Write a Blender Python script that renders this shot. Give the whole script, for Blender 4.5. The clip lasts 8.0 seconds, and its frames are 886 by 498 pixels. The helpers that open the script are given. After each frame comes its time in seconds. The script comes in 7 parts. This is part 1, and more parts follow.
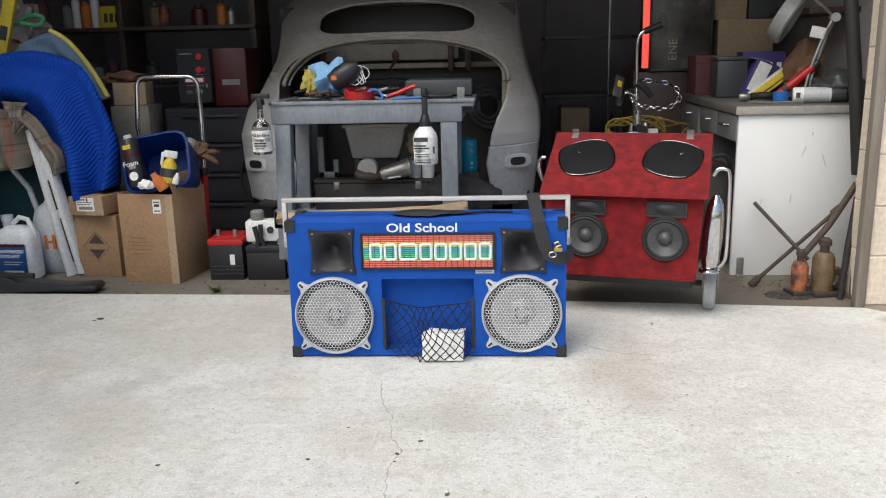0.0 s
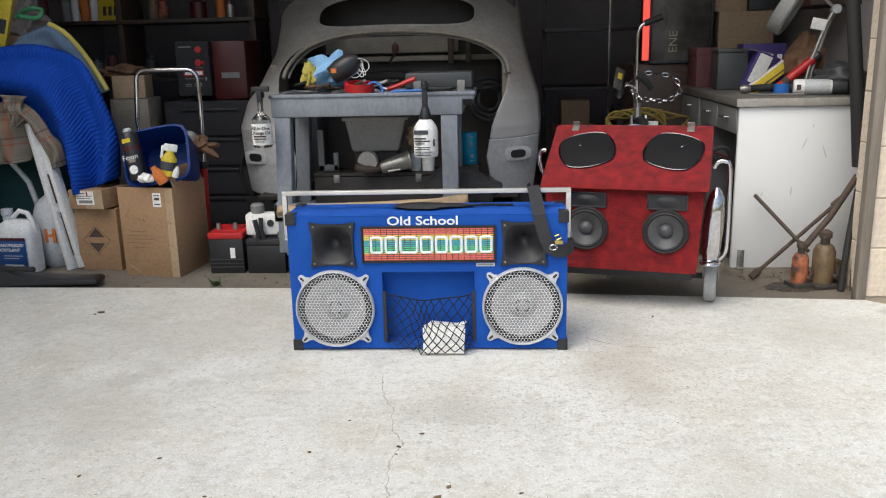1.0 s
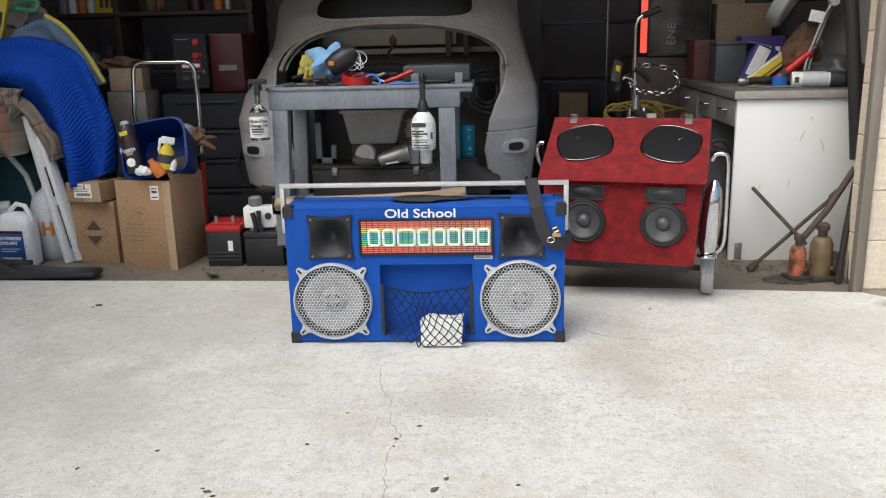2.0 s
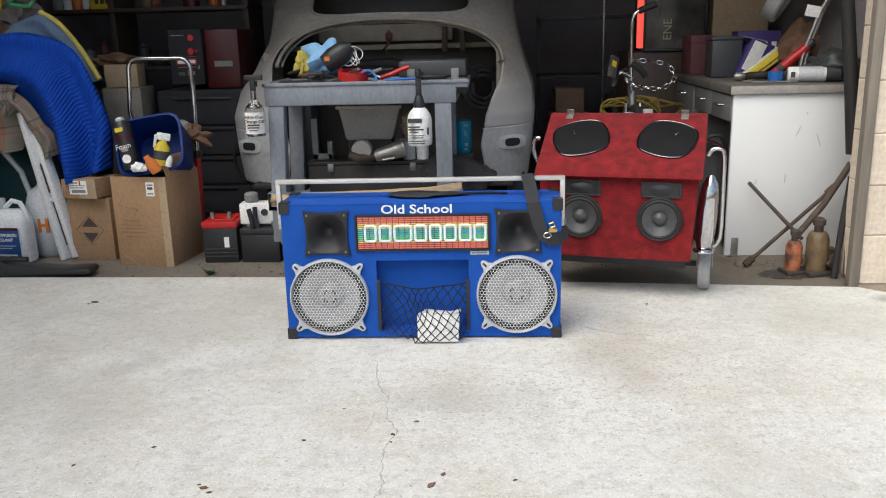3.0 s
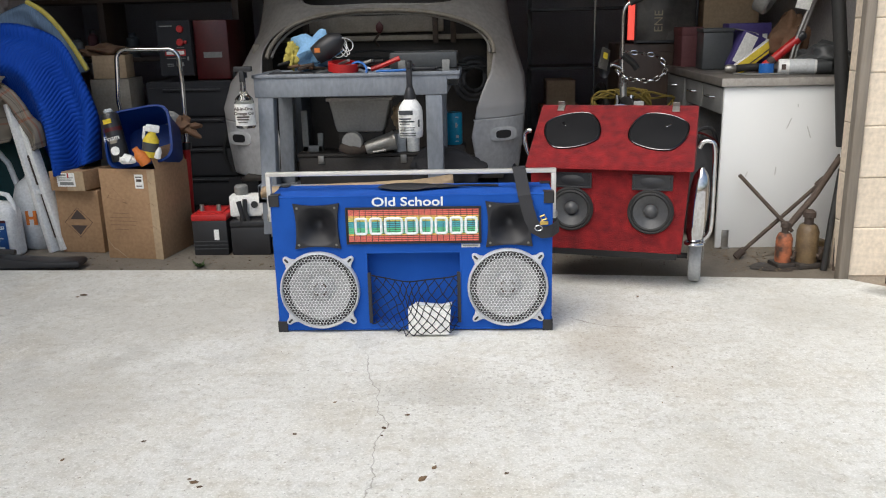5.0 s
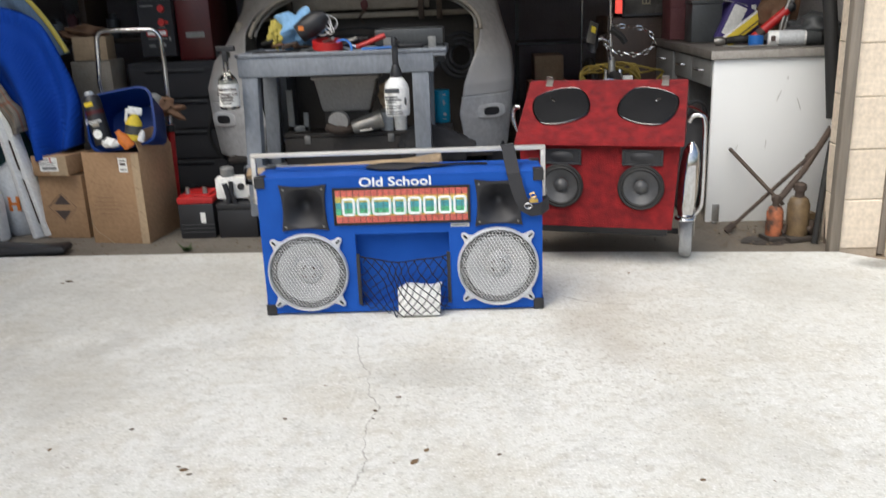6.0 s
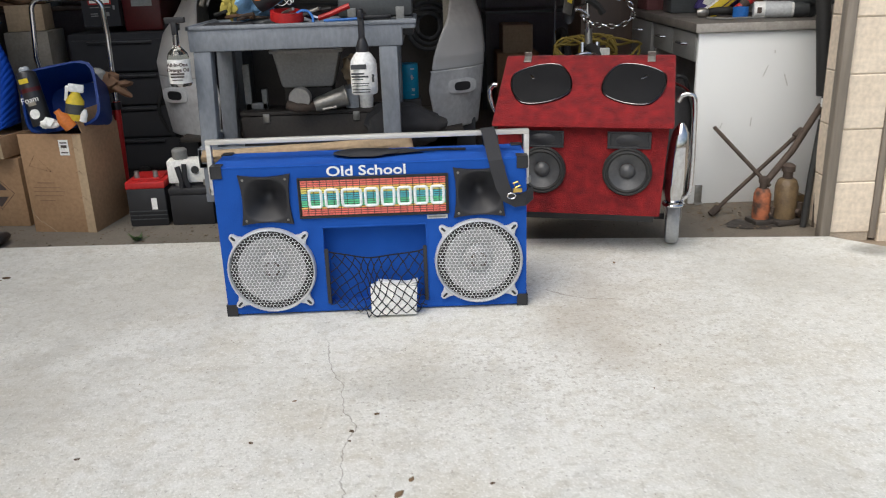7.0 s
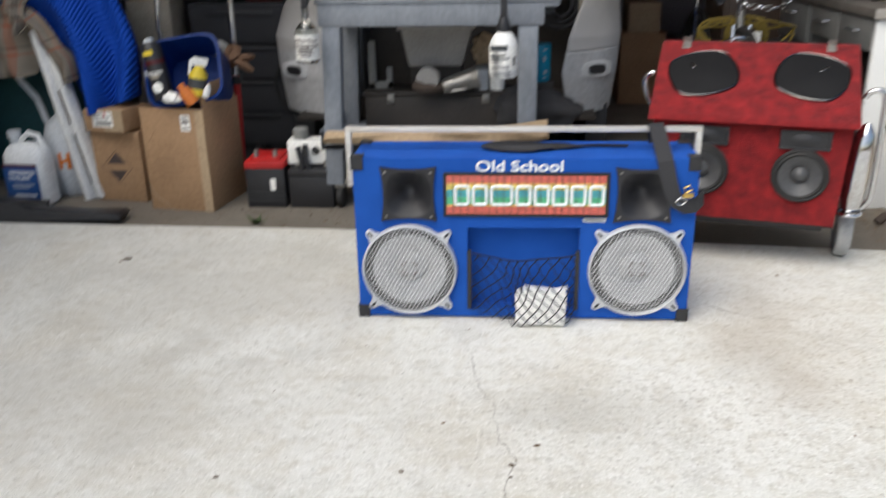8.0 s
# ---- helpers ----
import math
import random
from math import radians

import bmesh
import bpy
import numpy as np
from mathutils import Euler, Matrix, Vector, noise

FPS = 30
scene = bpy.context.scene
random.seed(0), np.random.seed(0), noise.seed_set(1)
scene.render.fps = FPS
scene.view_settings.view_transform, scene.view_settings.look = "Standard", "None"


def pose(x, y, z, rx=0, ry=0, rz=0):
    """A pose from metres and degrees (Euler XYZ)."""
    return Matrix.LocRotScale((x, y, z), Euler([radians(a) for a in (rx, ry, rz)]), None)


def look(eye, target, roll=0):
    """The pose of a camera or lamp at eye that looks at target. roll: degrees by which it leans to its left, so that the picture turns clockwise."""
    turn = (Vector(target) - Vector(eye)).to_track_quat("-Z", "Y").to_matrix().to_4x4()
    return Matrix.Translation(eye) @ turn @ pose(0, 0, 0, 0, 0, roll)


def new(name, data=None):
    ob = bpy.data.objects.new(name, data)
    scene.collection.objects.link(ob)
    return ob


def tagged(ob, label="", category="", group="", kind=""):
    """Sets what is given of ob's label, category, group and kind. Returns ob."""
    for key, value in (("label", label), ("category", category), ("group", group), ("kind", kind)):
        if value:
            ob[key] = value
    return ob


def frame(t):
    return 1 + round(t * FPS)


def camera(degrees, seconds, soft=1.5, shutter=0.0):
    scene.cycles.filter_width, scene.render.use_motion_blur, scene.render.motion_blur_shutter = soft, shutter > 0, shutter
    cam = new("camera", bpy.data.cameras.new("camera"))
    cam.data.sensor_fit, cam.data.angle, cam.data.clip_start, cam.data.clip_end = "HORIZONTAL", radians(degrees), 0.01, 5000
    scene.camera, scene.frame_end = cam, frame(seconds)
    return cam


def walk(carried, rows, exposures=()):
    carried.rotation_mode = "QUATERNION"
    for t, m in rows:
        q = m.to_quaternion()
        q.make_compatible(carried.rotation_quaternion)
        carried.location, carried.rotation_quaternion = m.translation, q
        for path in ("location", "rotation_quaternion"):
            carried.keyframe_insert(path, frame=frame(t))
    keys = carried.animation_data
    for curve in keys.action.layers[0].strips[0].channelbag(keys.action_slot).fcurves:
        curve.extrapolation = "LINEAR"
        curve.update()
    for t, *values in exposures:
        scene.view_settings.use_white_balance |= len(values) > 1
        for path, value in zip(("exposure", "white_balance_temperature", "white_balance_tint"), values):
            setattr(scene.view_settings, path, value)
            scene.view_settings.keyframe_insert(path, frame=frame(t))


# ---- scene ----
cam = camera(56.2, 8.0, 1.1, 0.5)
PATH = [
    (0, (0.226, 0.072, 1.021), (0.089, 2.013, 0.559), -1.3),
    (0.5, (0.224, 0.072, 1.023), (0.087, 2.012, 0.555), -1.3),
    (1, (0.222, 0.073, 1.02), (0.086, 2.01, 0.542), -1.4),
    (1.5, (0.223, 0.072, 1.019), (0.088, 2.007, 0.53), -1.4),
    (3, (0.226, 0.074, 1.016), (0.101, 2.005, 0.513), -1.5),
    (3.5, (0.226, 0.076, 1.013), (0.105, 2.005, 0.499), -1.5),
    (4, (0.224, 0.078, 1.012), (0.115, 2.006, 0.49), -1.3),
    (4.5, (0.225, 0.081, 1.014), (0.128, 2.009, 0.491), -1.1),
    (5.8, (0.226, 0.089, 1.021), (0.118, 2.015, 0.491), -2.2),
    (6, (0.229, 0.113, 1.015), (0.147, 2.027, 0.44), -2.2),
    (6.2, (0.207, 0.155, 1.005), (0.154, 2.061, 0.403), -1.4),
    (6.5, (0.213, 0.219, 1.028), (0.202, 2.119, 0.402), -2.7),
    (6.8, (0.189, 0.304, 1.038), (0.214, 2.197, 0.393), -2.0),
    (7, (0.168, 0.345, 1.035), (0.184, 2.235, 0.379), -1.9),
    (7.2, (0.139, 0.392, 1.037), (0.185, 2.281, 0.382), -2.2),
    (7.5, (0.051, 0.458, 1.029), (0.069, 2.359, 0.408), -0.7),
    (7.8, (-0.036, 0.549, 1.032), (-0.136, 2.447, 0.411), -1.8),
    (8, (-0.052, 0.575, 1.05), (-0.216, 2.436, 0.336), -1.1),
    (8.1, (-0.060, 0.590, 1.056), (-0.262, 2.431, 0.302), -0.8),
]
walk(cam, [(t, look(eye, target, roll)) for t, eye, target, roll in PATH], [(0.0, 0.12, 6400, 7.0), (4.7, 0.10, 6400, 7.0), (5.8, 0.10, 6400, 7.0), (6.0, 0.19, 6400, 7.0), (6.5, 0.0, 6400, 7.0), (7.0, -0.02, 6400, 7.0), (7.5, -0.04, 6400, 7.0), (8.0, 0.16, 6400, 7.0)])
world = bpy.data.worlds.new("world")
scene.world = world
world.use_nodes = True
_n, _l = world.node_tree.nodes, world.node_tree.links
_sky = _n.new("ShaderNodeTexSky")
_sky.sky_type = "NISHITA"
_sky.sun_disc = False
_sky.sun_elevation = radians(56)
_sky.sun_rotation = radians(217)
_sky.air_density, _sky.dust_density = 1.0, 4.0
_l.new(_sky.outputs[0], _n["Background"].inputs[0])
_n["Background"].inputs[1].default_value = 0.15

_sun = bpy.data.lights.new("sun", "SUN")
_sun.energy, _sun.angle, _sun.color = 2.1, radians(60), (1.0, 0.985, 0.96)
new("sun", _sun).matrix_world = look((-3.6, -3.0, 9.0), (0.0, 1.8, 0.0))


# ---- materials ----
def mat(name, c1, c2=None, rough=0.6, metal=0.0, scale=6.0, fine=90.0, bump=0.08, spread=0.25, coat=0.0, stretch=(1, 1, 1), rand=0.0, sheen=0.0):
    """Two scales of noise: c1 to c2 over the large one, a little lighter and darker with the fine one, which also gives the relief."""
    c2 = c2 or tuple(v * 0.75 for v in c1)
    m = bpy.data.materials.new(name)
    m.use_nodes = True
    n, l = m.node_tree.nodes, m.node_tree.links
    b = n["Principled BSDF"]
    tc, mp = n.new("ShaderNodeTexCoord"), n.new("ShaderNodeMapping")
    mp.inputs["Scale"].default_value = stretch
    l.new(tc.outputs["Object"], mp.inputs["Vector"])
    big, small, mix = n.new("ShaderNodeTexNoise"), n.new("ShaderNodeTexNoise"), n.new("ShaderNodeMix")
    for t, s in ((big, scale), (small, fine)):
        t.inputs["Scale"].default_value = s
        t.inputs["Detail"].default_value = 4.0
        l.new(mp.outputs[0], t.inputs["Vector"])
    ramp = n.new("ShaderNodeMapRange")
    ramp.inputs[1].default_value, ramp.inputs[2].default_value = 0.5 - spread, 0.5 + spread
    l.new(big.outputs["Fac"], ramp.inputs[0])
    mix.data_type = "RGBA"
    mix.inputs["A"].default_value, mix.inputs["B"].default_value = (*c1, 1), (*c2, 1)
    l.new(ramp.outputs[0], mix.inputs["Factor"])
    val = n.new("ShaderNodeMapRange")
    val.inputs[1].default_value, val.inputs[2].default_value, val.inputs[3].default_value, val.inputs[4].default_value = 0.3, 0.7, 0.86, 1.1
    l.new(small.outputs["Fac"], val.inputs[0])
    hsv = n.new("ShaderNodeHueSaturation")
    l.new(mix.outputs["Result"], hsv.inputs["Color"])
    if rand:
        info, rr, mul = n.new("ShaderNodeObjectInfo"), n.new("ShaderNodeMapRange"), n.new("ShaderNodeMath")
        rr.inputs[3].default_value, rr.inputs[4].default_value = 1 - rand, 1 + rand
        mul.operation = "MULTIPLY"
        l.new(info.outputs["Random"], rr.inputs[0])
        l.new(rr.outputs[0], mul.inputs[0])
        l.new(val.outputs[0], mul.inputs[1])
        l.new(mul.outputs[0], hsv.inputs["Value"])
    else:
        l.new(val.outputs[0], hsv.inputs["Value"])
    l.new(hsv.outputs[0], b.inputs["Base Color"])
    rg = n.new("ShaderNodeMapRange")
    rg.inputs[3].default_value, rg.inputs[4].default_value = max(0.02, rough - 0.08), min(1.0, rough + 0.08)
    l.new(big.outputs["Fac"], rg.inputs[0])
    l.new(rg.outputs[0], b.inputs["Roughness"])
    b.inputs["Metallic"].default_value = metal
    b.inputs["Coat Weight"].default_value = coat
    b.inputs["Sheen Weight"].default_value = sheen
    if bump:
        bp = n.new("ShaderNodeBump")
        bp.inputs["Strength"].default_value, bp.inputs["Distance"].default_value = bump, 0.004
        l.new(small.outputs["Fac"], bp.inputs["Height"])
        l.new(bp.outputs[0], b.inputs["Normal"])
    return m


def glass(name, col, rough=0.02):
    m = bpy.data.materials.new(name)
    m.use_nodes = True
    b = m.node_tree.nodes["Principled BSDF"]
    b.inputs["Base Color"].default_value = (*col, 1)
    b.inputs["Roughness"].default_value = rough
    b.inputs["Transmission Weight"].default_value = 1.0
    return m


def concrete(name, light, dark, stain, crack=False):
    """Trowelled concrete: broad mottling, fine grit, rust-brown stains and, on the driveway, a wandering hairline crack."""
    m = mat(name, light, dark, rough=0.82, scale=1.6, fine=190, bump=0.35, spread=0.3)
    n, l = m.node_tree.nodes, m.node_tree.links
    b = n["Principled BSDF"]
    src = b.inputs["Base Color"].links[0].from_socket
    pos = n.new("ShaderNodeNewGeometry").outputs["Position"]

    def noise_at(scale, detail=5.0):
        t = n.new("ShaderNodeTexNoise")
        t.inputs["Scale"].default_value, t.inputs["Detail"].default_value = scale, detail
        l.new(pos, t.inputs["Vector"])
        return t.outputs["Fac"]

    def ranged(sock, a, c, lo, hi):
        r = n.new("ShaderNodeMapRange")
        for i, v in enumerate((a, c, lo, hi), 1):
            r.inputs[i].default_value = v
        l.new(sock, r.inputs[0])
        return r.outputs[0]

    def over(src, col, fac):
        x = n.new("ShaderNodeMix")
        x.data_type = "RGBA"
        x.inputs["B"].default_value = (*col, 1)
        l.new(src, x.inputs["A"])
        l.new(fac, x.inputs["Factor"])
        return x.outputs["Result"]

    def calc(op, a, c):
        x = n.new("ShaderNodeMath")
        x.operation = op
        for i, v in enumerate((a, c)):
            if isinstance(v, (int, float)):
                x.inputs[i].default_value = v
            else:
                l.new(v, x.inputs[i])
        return x.outputs[0]

    src = over(src, stain, ranged(noise_at(0.9, 6), 0.5, 0.75, 0.0, 0.55))
    src = over(src, tuple(v * 0.72 for v in dark), ranged(noise_at(7, 9), 0.52, 0.74, 0.0, 0.5))
    src = over(src, tuple(v * 0.35 for v in dark), ranged(noise_at(70, 5), 0.61, 0.72, 0.0, 0.55))
    if crack:
        src = over(src, (0.50, 0.45, 0.35), ranged(noise_at(3.2, 8), 0.5, 0.66, 0.0, 0.34))
        src = over(src, (0.44, 0.40, 0.32), ranged(noise_at(24, 7), 0.5, 0.7, 0.0, 0.42))
        src = over(src, (0.76, 0.76, 0.74), ranged(noise_at(26, 10), 0.5, 0.7, 0.0, 0.35))
        src = over(src, (0.36, 0.34, 0.29), ranged(noise_at(46, 9), 0.54, 0.68, 0.0, 0.42))
        src = over(src, (0.84, 0.83, 0.80), ranged(noise_at(120, 6), 0.54, 0.66, 0.0, 0.5))
        src = over(src, (0.44, 0.42, 0.36), ranged(noise_at(1.7, 10), 0.5, 0.68, 0.0, 0.30))
        src = over(src, (0.16, 0.13, 0.10), ranged(noise_at(95, 4), 0.665, 0.70, 0.0, 0.6))
        sep = n.new("ShaderNodeSeparateXYZ")
        l.new(pos, sep.inputs[0])
        X, Y = sep.outputs[0], sep.outputs[1]

        def blob(cx, cy, rx, ry, hi, col, src):
            dx, dy = calc("DIVIDE", calc("SUBTRACT", X, cx), rx), calc("DIVIDE", calc("SUBTRACT", Y, cy), ry)
            d = calc("SQRT", calc("ADD", calc("MULTIPLY", dx, dx), calc("MULTIPLY", dy, dy)), 0)
            d = calc("ADD", d, calc("MULTIPLY", calc("SUBTRACT", noise_at(5, 7), 0.5), 1.9))
            return over(src, col, ranged(d, 0.25, 1.0, hi, 0.0))

        def specks(cx, cy, rx, ry, col, src):
            dx, dy = calc("DIVIDE", calc("SUBTRACT", X, cx), rx), calc("DIVIDE", calc("SUBTRACT", Y, cy), ry)
            near = ranged(calc("ADD", calc("MULTIPLY", dx, dx), calc("MULTIPLY", dy, dy)), 0.1, 1.0, 1.0, 0.0)
            return over(src, col, calc("MULTIPLY", near, ranged(noise_at(75, 8), 0.55, 0.68, 0.0, 0.5)))

        src = specks(0.75, 2.6, 0.6, 0.8, (0.27, 0.225, 0.165), src)
        src = specks(0.15, 2.25, 0.5, 0.35, (0.26, 0.24, 0.2), src)
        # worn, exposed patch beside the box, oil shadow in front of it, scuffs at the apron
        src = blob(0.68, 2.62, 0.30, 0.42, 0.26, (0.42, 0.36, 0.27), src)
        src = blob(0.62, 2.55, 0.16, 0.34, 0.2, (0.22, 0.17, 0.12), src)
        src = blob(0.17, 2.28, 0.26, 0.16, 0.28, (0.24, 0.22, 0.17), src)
        src = blob(-1.2, 2.3, 0.7, 0.35, 0.3, (0.34, 0.32, 0.27), src)
        # shade left of the box, put into the slab's colour as one ragged blob
        src = blob(-0.95, 2.95, 0.85, 0.5, 0.34, (0.37, 0.355, 0.31), src)
        src = blob(1.25, 2.95, 0.6, 0.3, 0.25, (0.36, 0.345, 0.30), src)
        src = blob(1.78, 3.15, 0.16, 0.08, 0.6, (0.12, 0.11, 0.09), src)
        wander = calc("MULTIPLY", calc("SUBTRACT", noise_at(6.0, 6), 0.5), 0.13)
        lean = calc("MULTIPLY", calc("MAXIMUM", calc("SUBTRACT", Y, 2.05), 0.0), -0.21)
        line = calc("ABSOLUTE", calc("SUBTRACT", calc("SUBTRACT", calc("SUBTRACT", X, -0.05), lean), wander), 0)
        inside = calc("MULTIPLY", ranged(Y, 2.6, 2.5, 0, 1), ranged(Y, 1.0, 1.2, 0, 1))
        src = over(src, (0.10, 0.085, 0.06), calc("MULTIPLY", ranged(line, 0.0005, 0.0024, 0.5, 0.0), inside))
        wander2 = calc("MULTIPLY", calc("SUBTRACT", noise_at(3.3, 6), 0.5), 0.3)
        line2 = calc("ABSOLUTE", calc("SUBTRACT", calc("ADD", calc("SUBTRACT", Y, 3.22), calc("MULTIPLY", X, 0.62)), wander2), 0)
        inside2 = calc("MULTIPLY", ranged(X, 0.5, 0.56, 0, 1), ranged(X, 0.78, 0.7, 0, 1))
        src = over(src, (0.16, 0.12, 0.08), calc("MULTIPLY", ranged(line2, 0.001, 0.004, 0.6, 0.0), inside2))
    l.new(src, b.inputs["Base Color"])
    return m


M = {}
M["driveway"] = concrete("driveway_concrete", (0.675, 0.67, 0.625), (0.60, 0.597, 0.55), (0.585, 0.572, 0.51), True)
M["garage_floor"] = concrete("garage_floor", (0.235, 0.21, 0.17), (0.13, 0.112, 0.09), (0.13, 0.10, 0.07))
M["soil"] = concrete("earth", (0.30, 0.24, 0.17), (0.20, 0.15, 0.10), (0.22, 0.15, 0.10))
M["block"] = mat("painted_block", (0.76, 0.66, 0.53), (0.70, 0.59, 0.46), rough=0.75, scale=5, fine=55, bump=0.6, rand=0.05)
M["mortar"] = mat("mortar", (0.52, 0.44, 0.34), (0.40, 0.33, 0.25), rough=0.9, fine=120, bump=0.4)
M["wood_post"] = mat("weathered_post", (0.26, 0.225, 0.185), (0.17, 0.145, 0.115), rough=0.85, scale=14, fine=90, bump=0.7, stretch=(1, 1, 0.08))
M["dark_wall"] = mat("dim_plaster", (0.38, 0.38, 0.40), (0.29, 0.29, 0.31), rough=0.9, scale=2)
M["grey_wall"] = mat("grey_plaster", (0.44, 0.42, 0.40), (0.33, 0.31, 0.29), rough=0.9, scale=2)
M["ceiling"] = mat("bare_rafters", (0.40, 0.34, 0.28), (0.30, 0.25, 0.20), rough=0.9, scale=3)
M["blue"] = mat("blue_carpet", (0.001, 0.084, 0.44), (0.001, 0.066, 0.36), rough=0.85, scale=9, fine=420, bump=0.5)
M["black"] = mat("black_plastic", (0.026, 0.026, 0.029), (0.018, 0.018, 0.020), rough=0.42, fine=300, bump=0.12)
M["horn_black"] = mat("matt_black_plastic", (0.022, 0.022, 0.026), (0.016, 0.016, 0.019), rough=0.5, fine=300, bump=0.05)
M["gloss_black"] = mat("polished_black_rim", (0.16, 0.16, 0.165), (0.12, 0.12, 0.125), rough=0.15, metal=1.0, bump=0)
M["soft_black"] = mat("black_fabric", (0.026, 0.026, 0.029), (0.036, 0.036, 0.039), rough=0.95, fine=380, bump=0.4)
M["rubber"] = mat("black_rubber", (0.014, 0.014, 0.014), (0.022, 0.021, 0.020), rough=0.7)
M["silver"] = mat("silver_paint", (0.66, 0.67, 0.69), (0.58, 0.59, 0.61), rough=0.4, metal=0.35, fine=200, bump=0.04)
M["grille_silver"] = mat("bright_grille", (0.90, 0.91, 0.92), (0.85, 0.86, 0.87), rough=0.3, metal=0.2, bump=0)
M["cone"] = mat("silver_cone", (0.33, 0.335, 0.34), (0.27, 0.275, 0.28), rough=0.4, scale=12, bump=0.05)
M["aluminium"] = mat("brushed_bar", (0.78, 0.75, 0.70), (0.66, 0.63, 0.58), rough=0.38, metal=0.55, scale=5, stretch=(0.1, 1, 1), bump=0.05)
M["chrome"] = mat("chrome", (0.62, 0.62, 0.63), (0.56, 0.56, 0.57), rough=0.05, metal=1.0, bump=0.0)
M["steel"] = mat("dull_steel", (0.40, 0.385, 0.36), (0.28, 0.265, 0.24), rough=0.4, metal=0.8)
M["white"] = mat("white_card", (0.93, 0.92, 0.88), (0.90, 0.89, 0.84), rough=0.6, bump=0.05)
M["white_plastic"] = mat("white_plastic", (0.84, 0.84, 0.82), (0.77, 0.77, 0.75), rough=0.4, bump=0.03)
M["milky"] = mat("milky_plastic", (0.58, 0.60, 0.61), (0.50, 0.52, 0.54), rough=0.35, scale=4, bump=0.03)
M["worn_rubber"] = mat("worn_grey_rubber", (0.36, 0.365, 0.365), (0.27, 0.275, 0.275), rough=0.6, scale=12)
M["net"] = mat("black_cord", (0.008, 0.008, 0.012), (0.014, 0.014, 0.02), rough=0.9)
M["red_velvet"] = mat("red_velvet", (0.25, 0.005, 0.007), (0.115, 0.002, 0.004), rough=0.95, scale=24, fine=190, bump=1.0, spread=0.2, sheen=0.05)
M["grille_black"] = mat("black_grille", (0.011, 0.011, 0.012), (0.016, 0.016, 0.017), rough=0.5, fine=520, bump=0.15)
M["grille_black"].node_tree.nodes["Principled BSDF"].inputs["Specular IOR Level"].default_value = 0.12
M["grey_cone"] = mat("grey_cone", (0.08, 0.08, 0.082), (0.055, 0.055, 0.057), rough=0.4)
M["cart"] = mat("grey_cart_plastic", (0.27, 0.295, 0.33), (0.20, 0.215, 0.24), rough=0.6, scale=9, fine=70, bump=0.2, stretch=(1, 1, 0.45))
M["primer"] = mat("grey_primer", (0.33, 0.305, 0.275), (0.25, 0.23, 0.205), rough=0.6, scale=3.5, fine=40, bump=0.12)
def paler_below(m, col, low, high):
    """A paler grey mixed in over the lower panels, with a soft, uneven edge."""
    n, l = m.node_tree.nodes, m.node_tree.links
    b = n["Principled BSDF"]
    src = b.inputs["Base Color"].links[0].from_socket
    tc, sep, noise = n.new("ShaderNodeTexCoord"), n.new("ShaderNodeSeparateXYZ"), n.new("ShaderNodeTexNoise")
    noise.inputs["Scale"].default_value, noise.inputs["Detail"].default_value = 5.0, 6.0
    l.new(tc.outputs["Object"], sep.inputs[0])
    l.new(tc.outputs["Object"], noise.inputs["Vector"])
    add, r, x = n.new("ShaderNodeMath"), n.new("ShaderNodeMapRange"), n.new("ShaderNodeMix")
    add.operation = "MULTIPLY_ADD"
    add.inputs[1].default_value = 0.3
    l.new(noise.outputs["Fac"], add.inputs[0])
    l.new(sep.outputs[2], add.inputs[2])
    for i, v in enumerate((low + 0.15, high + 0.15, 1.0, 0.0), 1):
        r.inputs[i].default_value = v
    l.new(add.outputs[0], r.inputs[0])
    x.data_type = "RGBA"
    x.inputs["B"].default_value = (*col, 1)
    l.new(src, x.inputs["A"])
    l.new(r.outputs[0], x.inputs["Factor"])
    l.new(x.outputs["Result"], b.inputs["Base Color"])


paler_below(M["primer"], (0.51, 0.505, 0.50), 0.57, 0.92)
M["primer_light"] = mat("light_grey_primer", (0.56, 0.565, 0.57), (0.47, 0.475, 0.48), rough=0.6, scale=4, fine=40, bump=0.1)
M["tan"] = mat("old_tan_metal", (0.34, 0.30, 0.24), (0.22, 0.19, 0.15), rough=0.7, scale=10)
M["kraft"] = mat("kraft_carton", (0.41, 0.255, 0.14), (0.34, 0.205, 0.11), rough=0.85, scale=5, fine=60, bump=0.12)
M["kraft_light"] = mat("pale_carton", (0.47, 0.35, 0.22), (0.40, 0.29, 0.18), rough=0.85, scale=5, fine=60)
M["ink"] = mat("carton_ink", (0.07, 0.05, 0.045), (0.09, 0.065, 0.055), rough=0.85)
M["faint_ink"] = mat("faint_carton_ink", (0.25, 0.15, 0.085), (0.28, 0.17, 0.10), rough=0.85)
M["desk_white"] = mat("worn_white_laminate", (0.80, 0.81, 0.80), (0.76, 0.77, 0.76), rough=0.45, scale=3, fine=400, bump=0.01)
M["desk_top"] = mat("grey_worktop", (0.17, 0.155, 0.14), (0.10, 0.09, 0.08), rough=0.5, scale=9)
M["desk_edge"] = mat("worn_edge_band", (0.40, 0.375, 0.34), (0.28, 0.26, 0.235), rough=0.5, scale=14)
M["desk_grey"] = mat("grey_drawer", (0.22, 0.22, 0.215), (0.17, 0.17, 0.165), rough=0.5)
M["scuff"] = mat("scuff_mark", (0.58, 0.575, 0.55), (0.50, 0.49, 0.47), rough=0.7)
